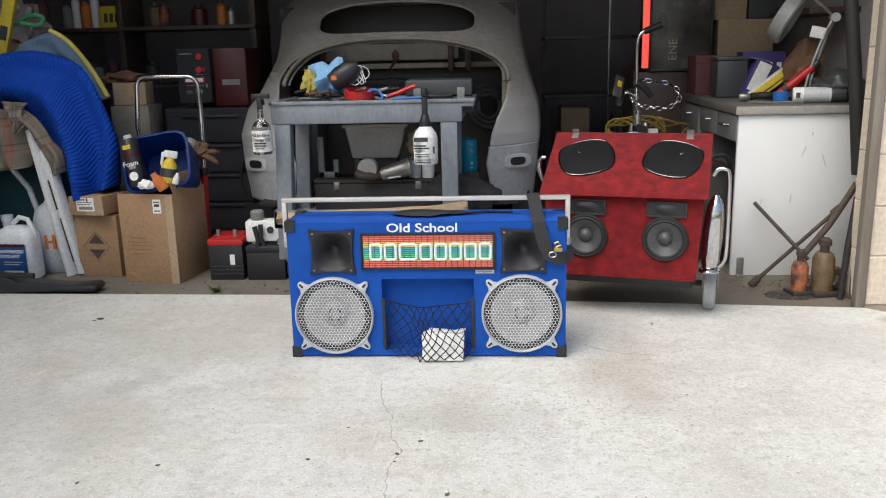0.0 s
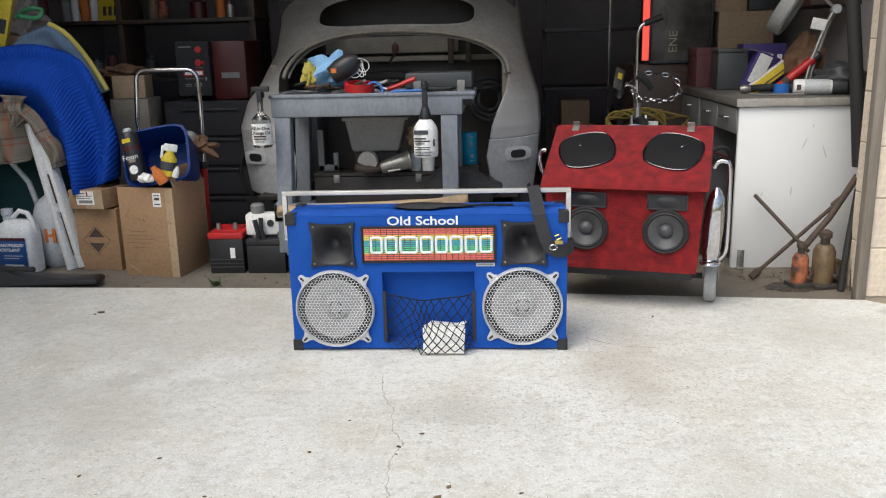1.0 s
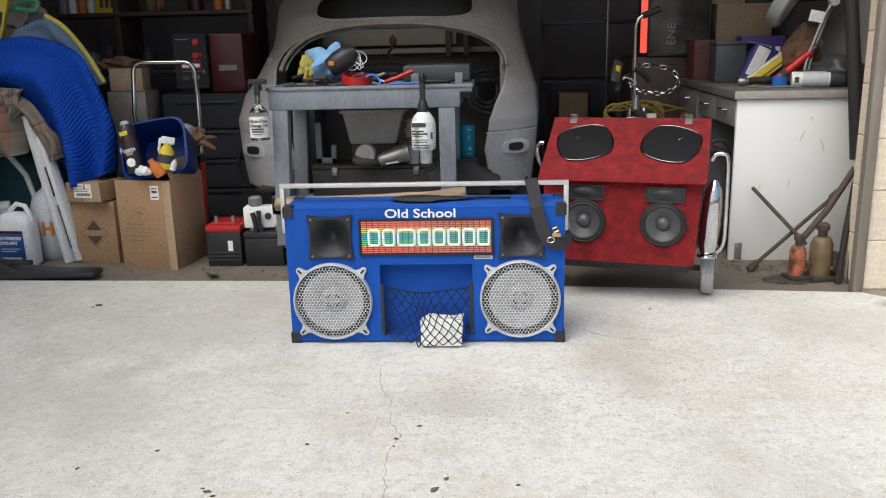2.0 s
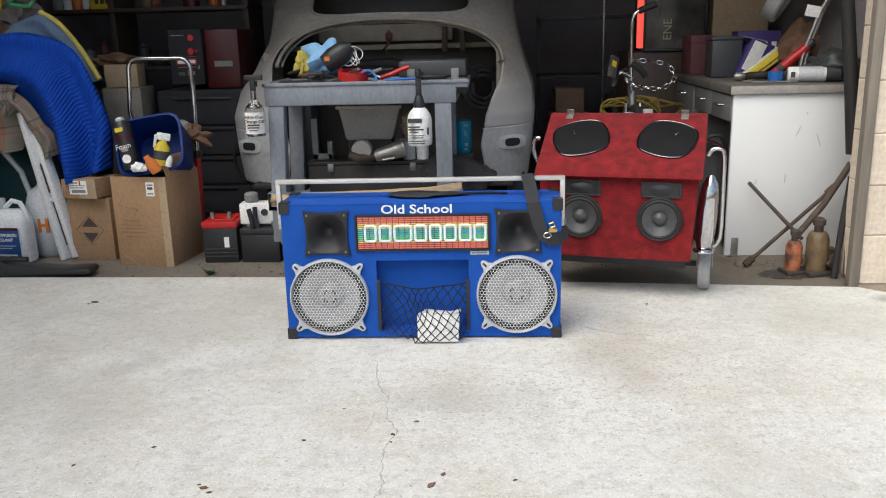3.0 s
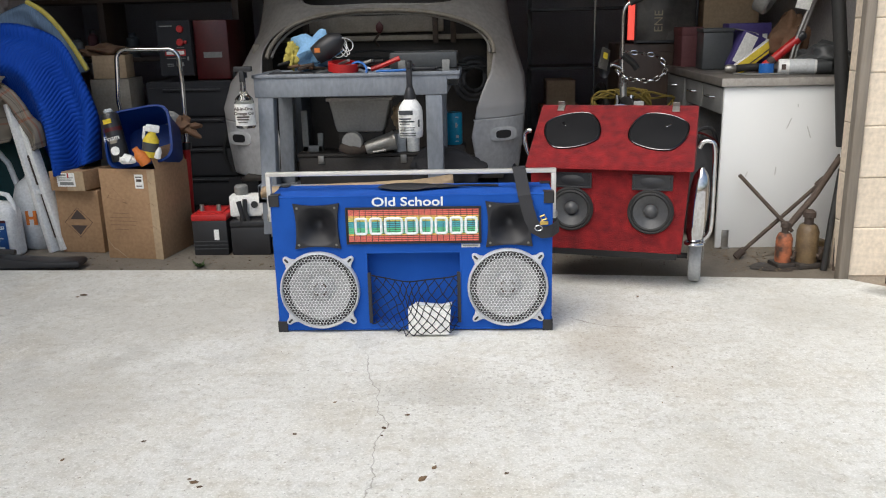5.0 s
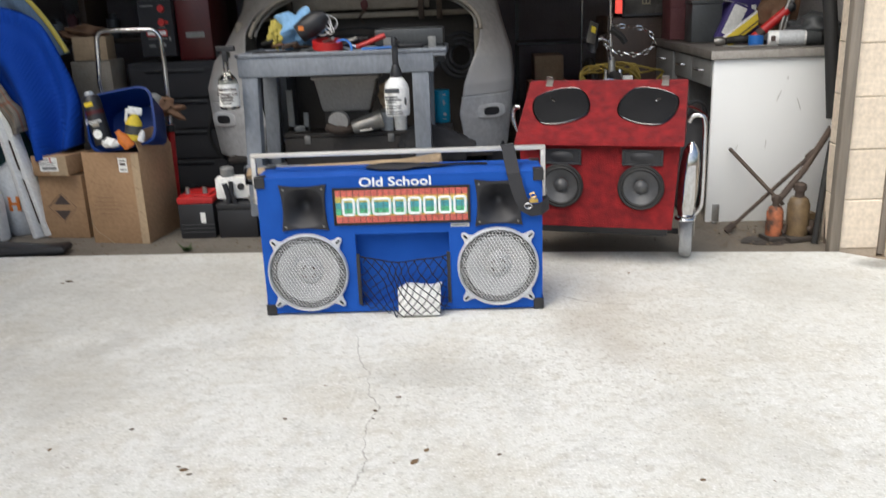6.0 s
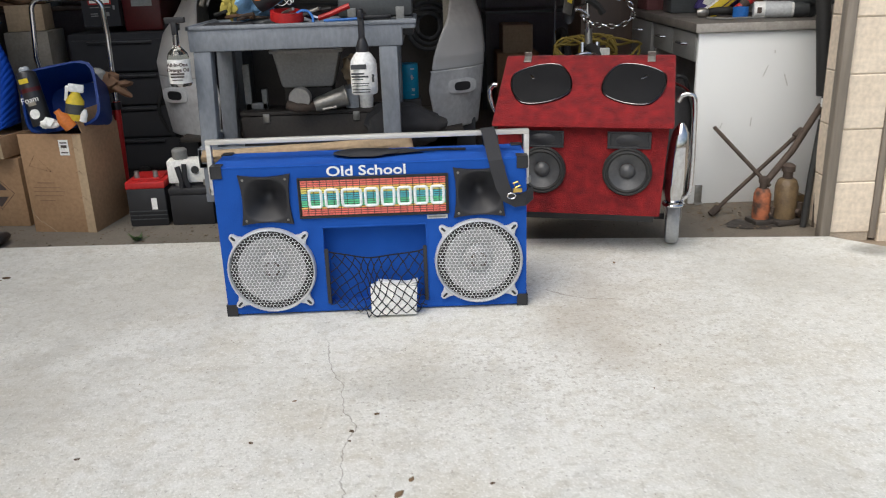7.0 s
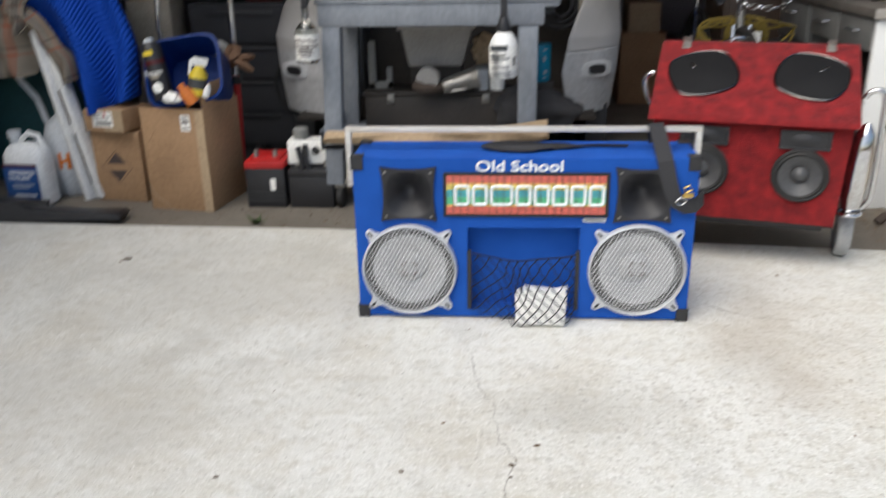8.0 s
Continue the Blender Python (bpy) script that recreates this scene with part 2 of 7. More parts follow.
M["rust"] = mat("rusty_iron", (0.105, 0.075, 0.055), (0.06, 0.045, 0.038), rough=0.75, metal=0.3, scale=25, fine=120, bump=0.6)
M["rust_pale"] = mat("ochre_rust", (0.20, 0.135, 0.065), (0.075, 0.05, 0.03), rough=0.5, scale=20, fine=110, bump=0.6)
M["jack_orange"] = mat("flaking_orange_paint", (0.42, 0.13, 0.055), (0.06, 0.035, 0.025), rough=0.7, scale=24, bump=0.4, spread=0.12)
M["oil"] = mat("oily_dirt", (0.032, 0.028, 0.024), (0.055, 0.045, 0.038), rough=0.6, bump=0.5)
M["quilt_back"] = mat("grey_blue_blanket", (0.13, 0.20, 0.30), (0.10, 0.15, 0.23), rough=0.95, scale=30, stretch=(6, 1, 0.5), bump=0.5)
M["yellow"] = mat("yellow_plastic", (0.72, 0.55, 0.04), (0.60, 0.44, 0.03), rough=0.45)
M["yellow_trim"] = mat("yellow_binding", (0.55, 0.46, 0.10), (0.42, 0.35, 0.08), rough=0.9)
M["red"] = mat("red_plastic", (0.55, 0.02, 0.02), (0.42, 0.015, 0.015), rough=0.4)
M["dark_red"] = mat("dark_red_enamel", (0.085, 0.006, 0.007), (0.06, 0.005, 0.005), rough=0.4)
M["orange"] = mat("orange_plastic", (0.68, 0.20, 0.03), (0.55, 0.15, 0.03), rough=0.5)
M["green"] = mat("green_plastic", (0.05, 0.25, 0.10), (0.03, 0.16, 0.07), rough=0.5)
M["teal"] = mat("dark_teal_plastic", (0.02, 0.085, 0.09), (0.015, 0.06, 0.065), rough=0.6)
M["blue_plastic"] = mat("blue_plastic", (0.005, 0.036, 0.20), (0.004, 0.028, 0.16), rough=0.5)
M["blue_plastic"].node_tree.nodes["Principled BSDF"].inputs["Specular IOR Level"].default_value = 0.25
M["blue_bright"] = mat("bright_blue_plastic", (0.02, 0.16, 0.52), (0.015, 0.12, 0.42), rough=0.45)
M["blue_cloth"] = mat("pale_blue_cloth", (0.30, 0.54, 0.80), (0.22, 0.42, 0.68), rough=0.95, scale=18, bump=0.4)
M["can_teal"] = mat("teal_can_paint", (0.01, 0.32, 0.50), (0.01, 0.26, 0.42), rough=0.35)
M["purple"] = mat("purple_card", (0.07, 0.05, 0.22), (0.05, 0.035, 0.15), rough=0.6)
M["brown"] = mat("brown_leather", (0.20, 0.11, 0.06), (0.13, 0.07, 0.04), rough=0.8, scale=14, bump=0.4)
M["maroon"] = mat("maroon_card", (0.17, 0.06, 0.06), (0.12, 0.04, 0.045), rough=0.7)
M["dark_box"] = mat("charcoal_plastic", (0.062, 0.067, 0.07), (0.045, 0.048, 0.05), rough=0.45)
M["grey_plastic"] = mat("grey_plastic", (0.26, 0.26, 0.25), (0.20, 0.20, 0.19), rough=0.5)
M["grey_bin"] = mat("dusty_grey_bin", (0.42, 0.40, 0.375), (0.28, 0.27, 0.25), rough=0.6, scale=6)
M["walnut"] = mat("dark_wood", (0.07, 0.042, 0.028), (0.05, 0.03, 0.02), rough=0.5, scale=9, stretch=(4, 1, 0.6), bump=0.15)
# paler clouds in this colour imitate a smoky reflection on the sign
M["sign_face"] = mat("smoked_sign_face", (0.032, 0.030, 0.028), (0.105, 0.097, 0.086), rough=0.25, scale=7, spread=0.16)
M["gold_leaf"] = mat("faded_gold_lettering", (0.42, 0.36, 0.24), (0.34, 0.28, 0.18), rough=0.5)
M["brass"] = mat("brass", (0.75, 0.52, 0.16), (0.62, 0.42, 0.12), rough=0.3, metal=1.0)
M["leaf"] = mat("dry_leaf", (0.16, 0.10, 0.05), (0.09, 0.06, 0.035), rough=0.9, rand=0.4)
M["weed"] = mat("weed_leaf", (0.09, 0.15, 0.05), (0.06, 0.10, 0.035), rough=0.8)
M["pebble"] = mat("pebble", (0.25, 0.21, 0.16), (0.14, 0.11, 0.085), rough=0.9)
M["paper_blue"] = mat("blue_label", (0.02, 0.10, 0.32), (0.012, 0.04, 0.14), rough=0.4, scale=5)
M["led_red"] = mat("led_red", (0.85, 0.20, 0.16), (0.78, 0.16, 0.12), rough=0.4, bump=0)
M["led_orange"] = mat("led_orange", (0.88, 0.52, 0.16), (0.80, 0.46, 0.12), rough=0.4, bump=0)
M["led_yellow"] = mat("led_yellow", (0.85, 0.74, 0.18), (0.78, 0.66, 0.14), rough=0.4, bump=0)
M["led_green"] = mat("led_green", (0.14, 0.62, 0.32), (0.11, 0.54, 0.27), rough=0.4, bump=0)
M["led_teal"] = mat("led_teal", (0.10, 0.48, 0.54), (0.08, 0.42, 0.48), rough=0.4, bump=0)
M["led_back"] = mat("display_back", (0.06, 0.05, 0.045), (0.045, 0.04, 0.035), rough=0.4, bump=0)
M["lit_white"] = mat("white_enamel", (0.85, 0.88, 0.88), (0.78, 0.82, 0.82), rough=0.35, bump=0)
M["rope"] = mat("dirty_yellow_rope", (0.33, 0.24, 0.05), (0.20, 0.14, 0.03), rough=0.9)
M["bag_film"] = mat("crumpled_pale_film", (0.42, 0.37, 0.34), (0.30, 0.24, 0.21), rough=0.35, scale=20, fine=60, bump=0.6)
M["clear"] = glass("clear_plastic", (0.93, 0.93, 0.88), 0.08)

_q = mat("quilted_blue_moving_blanket", (0.004, 0.058, 0.40), (0.003, 0.044, 0.31), rough=0.8, scale=5, fine=300, bump=0.2)
_n, _l = _q.node_tree.nodes, _q.node_tree.links
_uv = _n.new("ShaderNodeUVMap")
_sp = _n.new("ShaderNodeSeparateXYZ")
_l.new(_uv.outputs[0], _sp.inputs[0])


def _m(op, a, b=0.0):
    x = _n.new("ShaderNodeMath")
    x.operation = op
    for i, v in enumerate((a, b)):
        if isinstance(v, (int, float)):
            x.inputs[i].default_value = v
        else:
            _l.new(v, x.inputs[i])
    return x.outputs[0]


# zigzag quilting stitched along the cloth
_zig = _m("ABSOLUTE", _m("SUBTRACT", _m("FRACT", _m("MULTIPLY", _sp.outputs[1], 3.0)), 0.5))
_row = _m("ABSOLUTE", _m("SUBTRACT", _m("FRACT", _m("ADD", _m("MULTIPLY", _sp.outputs[0], 60.0), _m("MULTIPLY", _zig, 3.0))), 0.5))
_bp = _n.new("ShaderNodeBump")
_bp.inputs["Strength"].default_value, _bp.inputs["Distance"].default_value = 0.42, 0.010
_n["Principled BSDF"].inputs["Specular IOR Level"].default_value = 0.2
_l.new(_m("POWER", _m("MULTIPLY", _row, 2.0), 0.6), _bp.inputs["Height"])
_l.new(_bp.outputs[0], _n["Principled BSDF"].inputs["Normal"])
M["quilt"] = _q


# woven plaid: bands along and across the cloth
def plaid(name):
    m = mat(name, (0.26, 0.22, 0.17), (0.20, 0.165, 0.125), rough=0.95, fine=260, bump=0.4)
    n, l = m.node_tree.nodes, m.node_tree.links
    b = n["Principled BSDF"]
    uv, sep = n.new("ShaderNodeUVMap"), n.new("ShaderNodeSeparateXYZ")
    l.new(uv.outputs[0], sep.inputs[0])
    src = b.inputs["Base Color"].links[0].from_socket
    for axis, count, stops in ((1, 2.0, ((0.0, 0), (0.22, 1), (0.34, 0), (0.55, 2), (0.70, 0), (0.82, 3), (0.88, 0))), (0, 2.6, ((0.0, 0), (0.4, 3), (0.46, 0), (0.66, 1), (0.74, 0)))):
        mul, fr, ramp, x = n.new("ShaderNodeMath"), n.new("ShaderNodeMath"), n.new("ShaderNodeValToRGB"), n.new("ShaderNodeMix")
        mul.operation, fr.operation = "MULTIPLY", "FRACT"
        mul.inputs[1].default_value = count
        l.new(sep.outputs[axis], mul.inputs[0])
        l.new(mul.outputs[0], fr.inputs[0])
        l.new(fr.outputs[0], ramp.inputs[0])
        ramp.color_ramp.interpolation = "CONSTANT"
        cols = ((0.24, 0.205, 0.16, 1), (0.30, 0.075, 0.03, 1), (0.12, 0.105, 0.095, 1), (0.035, 0.03, 0.03, 1))
        while len(ramp.color_ramp.elements) < len(stops):
            ramp.color_ramp.elements.new(0.5)
        for e, (p, c) in zip(ramp.color_ramp.elements, stops):
            e.position, e.color = p, cols[c]
        x.data_type = "RGBA"
        x.inputs["Factor"].default_value = 0.75 if axis else 0.4
        l.new(src, x.inputs["A"])
        l.new(ramp.outputs[0], x.inputs["B"])
        src = x.outputs["Result"]
    l.new(src, b.inputs["Base Color"])
    return m


M["plaid"] = plaid("plaid_wool")


# ---- makers ----
def thing(name, loc, rz=0.0, label="", category="", group="", rx=0.0, ry=0.0):
    ob = new(name)
    ob.matrix_world = pose(*loc, rx, ry, rz)
    return tagged(ob, label, category, group)


def part(name, bm, material, parent=None, label="", smooth=True):
    me = bpy.data.meshes.new(name)
    bmesh.ops.recalc_face_normals(bm, faces=bm.faces)
    bm.to_mesh(me)
    bm.free()
    me.materials.append(M[material] if isinstance(material, str) else material)
    if smooth:
        me.shade_smooth()
        me.set_sharp_from_angle(angle=radians(38))
    ob = new(name, me)
    if parent is not None:
        ob.parent = parent
    return tagged(ob, label)


def solid(name, bm, material, loc, rz=0.0, label="", category="", group="", kind="", rx=0.0, ry=0.0):
    """A thing that is one plain mesh."""
    ob = part(name, bm, material)
    ob.matrix_world = pose(*loc, rx, ry, rz)
    return tagged(ob, label, category, group, kind)


def again(ob, parent, m=None, name=None):
    """Another object on the same mesh."""
    o = new(name or ob.name.split(".")[0], ob.data)
    o.parent = parent
    if m is not None:
        o.matrix_basis = m
    return o


def join(*bms):
    out = bms[0]
    for b in bms[1:]:
        me = bpy.data.meshes.new("tmp")
        b.to_mesh(me)
        b.free()
        out.from_mesh(me)
        bpy.data.meshes.remove(me)
    return out


def box(x0, x1, y0, y1, z0, z1, bev=0.003, seg=2):
    bm = bmesh.new()
    bmesh.ops.create_cube(bm, size=1.0, matrix=Matrix.Translation(((x0 + x1) / 2, (y0 + y1) / 2, (z0 + z1) / 2)) @ Matrix.Diagonal((x1 - x0, y1 - y0, z1 - z0, 1)))
    if bev:
        bmesh.ops.bevel(bm, geom=list(bm.edges), offset=bev, segments=seg, profile=0.5, affect="EDGES")
    return bm


def moved(bm, m):
    bmesh.ops.transform(bm, matrix=m, verts=bm.verts)
    return bm


def lathe(profile, seg=32, m=None, closed=True):
    """Turns (radius, height) pairs round z."""
    bm = bmesh.new()
    rings = []
    for r, z in profile:
        if r < 1e-5:
            rings.append([bm.verts.new((0, 0, z))])
        else:
            rings.append([bm.verts.new((r * math.cos(2 * math.pi * i / seg), r * math.sin(2 * math.pi * i / seg), z)) for i in range(seg)])
    for a, b in zip(rings, rings[1:]):
        for i in range(seg):
            j = (i + 1) % seg
            vs = [a[i % len(a)], a[j % len(a)], b[j % len(b)], b[i % len(b)]]
            vs = [v for k, v in enumerate(vs) if v not in vs[:k]]
            if len(vs) > 2:
                bm.faces.new(vs)
    if m is not None:
        moved(bm, m)
    return bm


FRONT = Matrix.Rotation(radians(90), 4, "X")   # turns a lathe's axis z towards -y, the camera's side


def tube(points, r, seg=10, closed=False, flat=1.0):
    """A round bar along points; r may be a list."""
    pts = [Vector(p) for p in points]
    rs = r if isinstance(r, (list, tuple)) else [r] * len(pts)
    bm = bmesh.new()
    rings = []
    n = len(pts)
    ref = None
    for i, p in enumerate(pts):
        a, b = (pts[i - 1], pts[(i + 1) % n]) if closed else (pts[max(i - 1, 0)], pts[min(i + 1, n - 1)])
        d = (b - a).normalized()
        if ref is None:
            ref = Vector((0, 0, 1)) if abs(d.z) < 0.9 else Vector((0, 1, 0))
        u = (ref - d * ref.dot(d)).normalized()
        ref = u
        v = d.cross(u)
        rings.append([bm.verts.new(p + (u * math.cos(2 * math.pi * k / seg) * flat + v * math.sin(2 * math.pi * k / seg)) * rs[i]) for k in range(seg)])
    pairs = list(zip(rings, rings[1:])) + ([(rings[-1], rings[0])] if closed else [])
    for a, b in pairs:
        for k in range(seg):
            bm.faces.new((a[k], a[(k + 1) % seg], b[(k + 1) % seg], b[k]))
    if not closed:
        bm.faces.new(rings[0])
        bm.faces.new(rings[-1])
    return bm


def arc(cx, cz, r, a0, a1, n=8, y=0.0):
    return [(cx + r * math.cos(radians(a0 + (a1 - a0) * i / n)), y, cz + r * math.sin(radians(a0 + (a1 - a0) * i / n))) for i in range(n + 1)]


def prism(outline, y0, y1, bev=0.0):
    """An outline in x and z, from y0 to y1."""
    bm = bmesh.new()
    a = [bm.verts.new((x, y0, z)) for x, z in outline]
    b = [bm.verts.new((x, y1, z)) for x, z in outline]
    bm.faces.new(a)
    bm.faces.new(b[::-1])
    for i in range(len(a)):
        j = (i + 1) % len(a)
        bm.faces.new((a[i], b[i], b[j], a[j]))
    if bev:
        bmesh.ops.recalc_face_normals(bm, faces=bm.faces)
        bmesh.ops.bevel(bm, geom=list(bm.edges), offset=bev, segments=2, profile=0.5, affect="EDGES")
    return bm


def text(name, body, size, parent, material, at, rx=90, rz=0, bold=0.0, label="", span=None):
    """Lettering in the built-in font, centred, as a mesh a little proud of its support."""
    cu = bpy.data.curves.new(name, "FONT")
    cu.body, cu.size, cu.extrude, cu.offset, cu.align_x, cu.align_y = body, size, 0.0006, bold, "CENTER", "CENTER"
    cu.resolution_u = 3
    tmp = bpy.data.objects.new("tmp", cu)
    me = bpy.data.meshes.new_from_object(tmp)
    bpy.data.objects.remove(tmp)
    me.materials.clear()
    me.materials.append(M[material])
    ob = new(name, me)
    ob.parent = parent
    if span:
        lo, hi = (Vector(f(v.co[k] for v in me.vertices) for k in range(3)) for f in (min, max))
        mid = (lo + hi) / 2
        for v in me.vertices:
            v.co.x, v.co.y = (v.co.x - mid.x) * span[0] / (hi.x - lo.x), (v.co.y - mid.y) * span[1] / (hi.y - lo.y)
    ob.matrix_basis = pose(*at, rx, 0, rz)
    return tagged(ob, label)


def bars(rows, y, proud=0.0006):
    """Flat printed bars (x0, x1, z0, z1) on a face at y."""
    return join(*[box(x0, x1, y - proud, y, z0, z1, 0) for x0, x1, z0, z1 in rows])


def lump(r, seed, squash=(1, 1, 1), amp=0.25, sub=3, freq=2.0):
    bm = bmesh.new()
    bmesh.ops.create_icosphere(bm, subdivisions=sub, radius=1.0)
    for v in bm.verts:
        d = 1 + amp * noise.noise(v.co * freq + Vector((seed, seed * 2.3, 0)))
        v.co = Vector((v.co.x * squash[0], v.co.y * squash[1], v.co.z * squash[2])) * r * d
    return bm


def smooth_path(ctrl, n):
    ts = np.linspace(0, 1, len(ctrl))
    pts = []
    for t in np.linspace(0, 1, n):
        k = min(int(t * (len(ctrl) - 1)), len(ctrl) - 2)
        f = t * (len(ctrl) - 1) - k
        p0, p1, p2, p3 = (Vector(ctrl[max(0, min(len(ctrl) - 1, k + o))]) for o in (-1, 0, 1, 2))
        pts.append(0.5 * ((2 * p1) + (p2 - p0) * f + (2 * p0 - 5 * p1 + 4 * p2 - p3) * f * f + (3 * p1 - p0 - 3 * p2 + p3) * f ** 3))
    return pts


# ---- the setting ----
def structure(name, bm, material, label, category):
    return tagged(part(name, bm, material), label, category, kind="structure")


GF = -0.012  # garage floor


def flat_sheet(outline, z0, z1):
    bm = bmesh.new()
    a = [bm.verts.new((x, y, z1)) for x, y in outline]
    b = [bm.verts.new((x, y, z0)) for x, y in outline]
    bm.faces.new(a)
    bm.faces.new(b[::-1])
    for i in range(len(a)):
        j = (i + 1) % len(a)
        bm.faces.new((a[i], a[j], b[j], b[i]))
    return bm


structure("ground", flat_sheet([(-300, -300), (300, -300), (300, 300), (-300, 300)], -0.5, -0.03), "soil", "bare reddish brown earth reaching the horizon", "ground")
EDGE = [(-9.0, 3.98), (-2.02, 3.543), (-0.727, 3.513), (0.542, 3.411), (1.663, 3.312), (1.86, 3.13), (4.5, 0.9), (4.5, -9), (-9, -9)]
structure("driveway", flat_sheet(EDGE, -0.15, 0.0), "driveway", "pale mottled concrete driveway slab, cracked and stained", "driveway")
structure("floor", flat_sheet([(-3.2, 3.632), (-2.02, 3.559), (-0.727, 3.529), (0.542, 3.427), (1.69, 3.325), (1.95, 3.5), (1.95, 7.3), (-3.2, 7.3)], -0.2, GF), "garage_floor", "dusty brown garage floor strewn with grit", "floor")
structure("wall_back", box(-3.35, 2.15, 7.3, 7.45, -0.2, 2.5, 0), "dark_wall", "dim bare back wall of the garage", "wall")
structure("wall_left", box(-3.35, -3.2, 3.65, 7.3, -0.2, 2.5, 0), "dark_wall", "dim bare side wall of the garage", "wall")
structure("wall_side", box(1.95, 2.15, 3.53, 7.3, -0.2, 2.5, 0), "grey_wall", "grey plastered side wall of the garage", "wall")
# out of view; edge brought in to x -2.35 to shade the left clutter
structure("wall_left_front", box(-9, -2.35, 3.66, 3.80, 0.0, 2.5, 0), "mortar", "unseen cream front wall, its edge set to shade the clutter", "wall")
# added out of view to block sky and sun from the driveway's left
structure("wall_wing", box(-2.95, -2.75, -0.6, 3.65, -0.1, 3.1, 0), "mortar", "unseen cream wall added to shade the driveway's left side", "wall")
structure("wall_header", box(-2.35, 1.665, 3.44, 3.6, 2.15, 2.75, 0), "mortar", "cream painted header over the garage opening", "wall")
structure("ceiling", box(-3.35, 2.15, 3.6, 7.45, 2.5, 2.6, 0), "ceiling", "dark bare wooden ceiling of the garage", "ceiling")

# wooden jamb and the painted block wall, 0.2 m courses
structure("door_jamb", box(1.628, 1.667, 3.315, 3.360, -0.02, 2.2, 0.005), "wood_post", "weathered grey wooden door jamb", "door jamb")
wall_blocks = structure("wall_right", join(box(1.674, 1.822, 3.338, 3.52, -0.1, 2.6, 0), box(1.852, 4.6, 3.325, 3.52, -0.1, 2.6, 0)), "mortar", "cream painted concrete block wall", "wall")
structure("expansion_strip", box(1.824, 1.849, 3.328, 3.44, -0.02, 2.6, 0.004), "wood_post", "dark weathered strip in the block wall's joint", "trim")

# ---- the boombox ----
boom = thing("boombox", (-0.022, 2.757, 0.0), 0.4, "big blue carpeted boombox with silver woofers, on the driveway", "boombox")
BW, BH, BD = 0.468, 0.478, 0.19
PX0, PX1, PZ0, PZ1 = -0.155, 0.161, 0.030, 0.282


def holed(x0, x1, y0, y1, z0, z1, holes):
    """A box whose front is let in: holes are (x0, x1, z0, z1, depth)."""
    xs = sorted({x0, x1, *(h[0] for h in holes), *(h[1] for h in holes)})
    zs = sorted({z0, z1, *(h[2] for h in holes), *(h[3] for h in holes)})
    cells = []
    for a, b in zip(xs, xs[1:]):
        for c, d in zip(zs, zs[1:]):
            deep = [h[4] for h in holes if h[0] <= (a + b) / 2 <= h[1] and h[2] <= (c + d) / 2 <= h[3]]
            cells.append(((a, b, c, d), y0 + (deep[0] if deep else 0)))
    bm = bmesh.new()
    made = {}

    def v(x, y, z):
        k = (round(x, 5), round(y, 5), round(z, 5))
        if k not in made:
            made[k] = bm.verts.new((x, y, z))
        return made[k]

    depth = {(r[0], r[2]): (r, y) for r, y in cells}
    for (a, b, c, d), y in cells:
        bm.faces.new((v(a, y, c), v(b, y, c), v(b, y, d), v(a, y, d)))
        bm.faces.new((v(a, y1, c), v(a, y1, d), v(b, y1, d), v(b, y1, c)))
        right = depth.get((b, c))
        up = depth.get((a, d))
        yr = right[1] if right else y1
        yu = up[1] if up else y1
        if abs(yr - y) > 1e-6:
            bm.faces.new((v(b, y, c), v(b, yr, c), v(b, yr, d), v(b, y, d)))
        if abs(yu - y) > 1e-6:
            bm.faces.new((v(a, y, d), v(b, y, d), v(b, yu, d), v(a, yu, d)))
        if a == x0:
            bm.faces.new((v(a, y, c), v(a, y, d), v(a, y1, d), v(a, y1, c)))
        if c == z0:
            bm.faces.new((v(a, y, c), v(a, y1, c), v(b, y1, c), v(b, y, c)))
    return bm


def cabinet_shell():
    """A bevelled carpeted box with an open pocket let into its front."""
    holes = [(PX0, PX1, PZ0, PZ1, 0.05)]
    holes += [(hx - .062, hx + .062, .314, .438, .06) for hx in (-0.315, 0.325)]
    b = holed(-BW, BW, 0, BD, 0.006, BH, holes + [(-.318 - .094, -.318 + .094, .058, .246, .06), (.32 - .094, .32 + .094, .063, .251, .06)])
    return b


part("cabinet", cabinet_shell(), "blue", boom)
part("front_edging", tube([(-BW + .004, 0.003, .012), (-BW + .004, 0.003, BH - .004), (BW - .004, 0.003, BH - .004), (BW - .004, 0.003, .012)], 0.0045, 8, True), "blue", boom)
part("pocket_rim", join(box(PX0 - .003, PX0 + .002, -0.002, 0.03, PZ0, PZ1, 0.001), box(PX1 - .002, PX1 + .003, -0.002, 0.03, PZ0, PZ1, 0.001), box(PX0 - .003, PX1 + .003, -0.002, 0.03, PZ1 - .003, PZ1 + .002, 0.001)), "blue", boom)
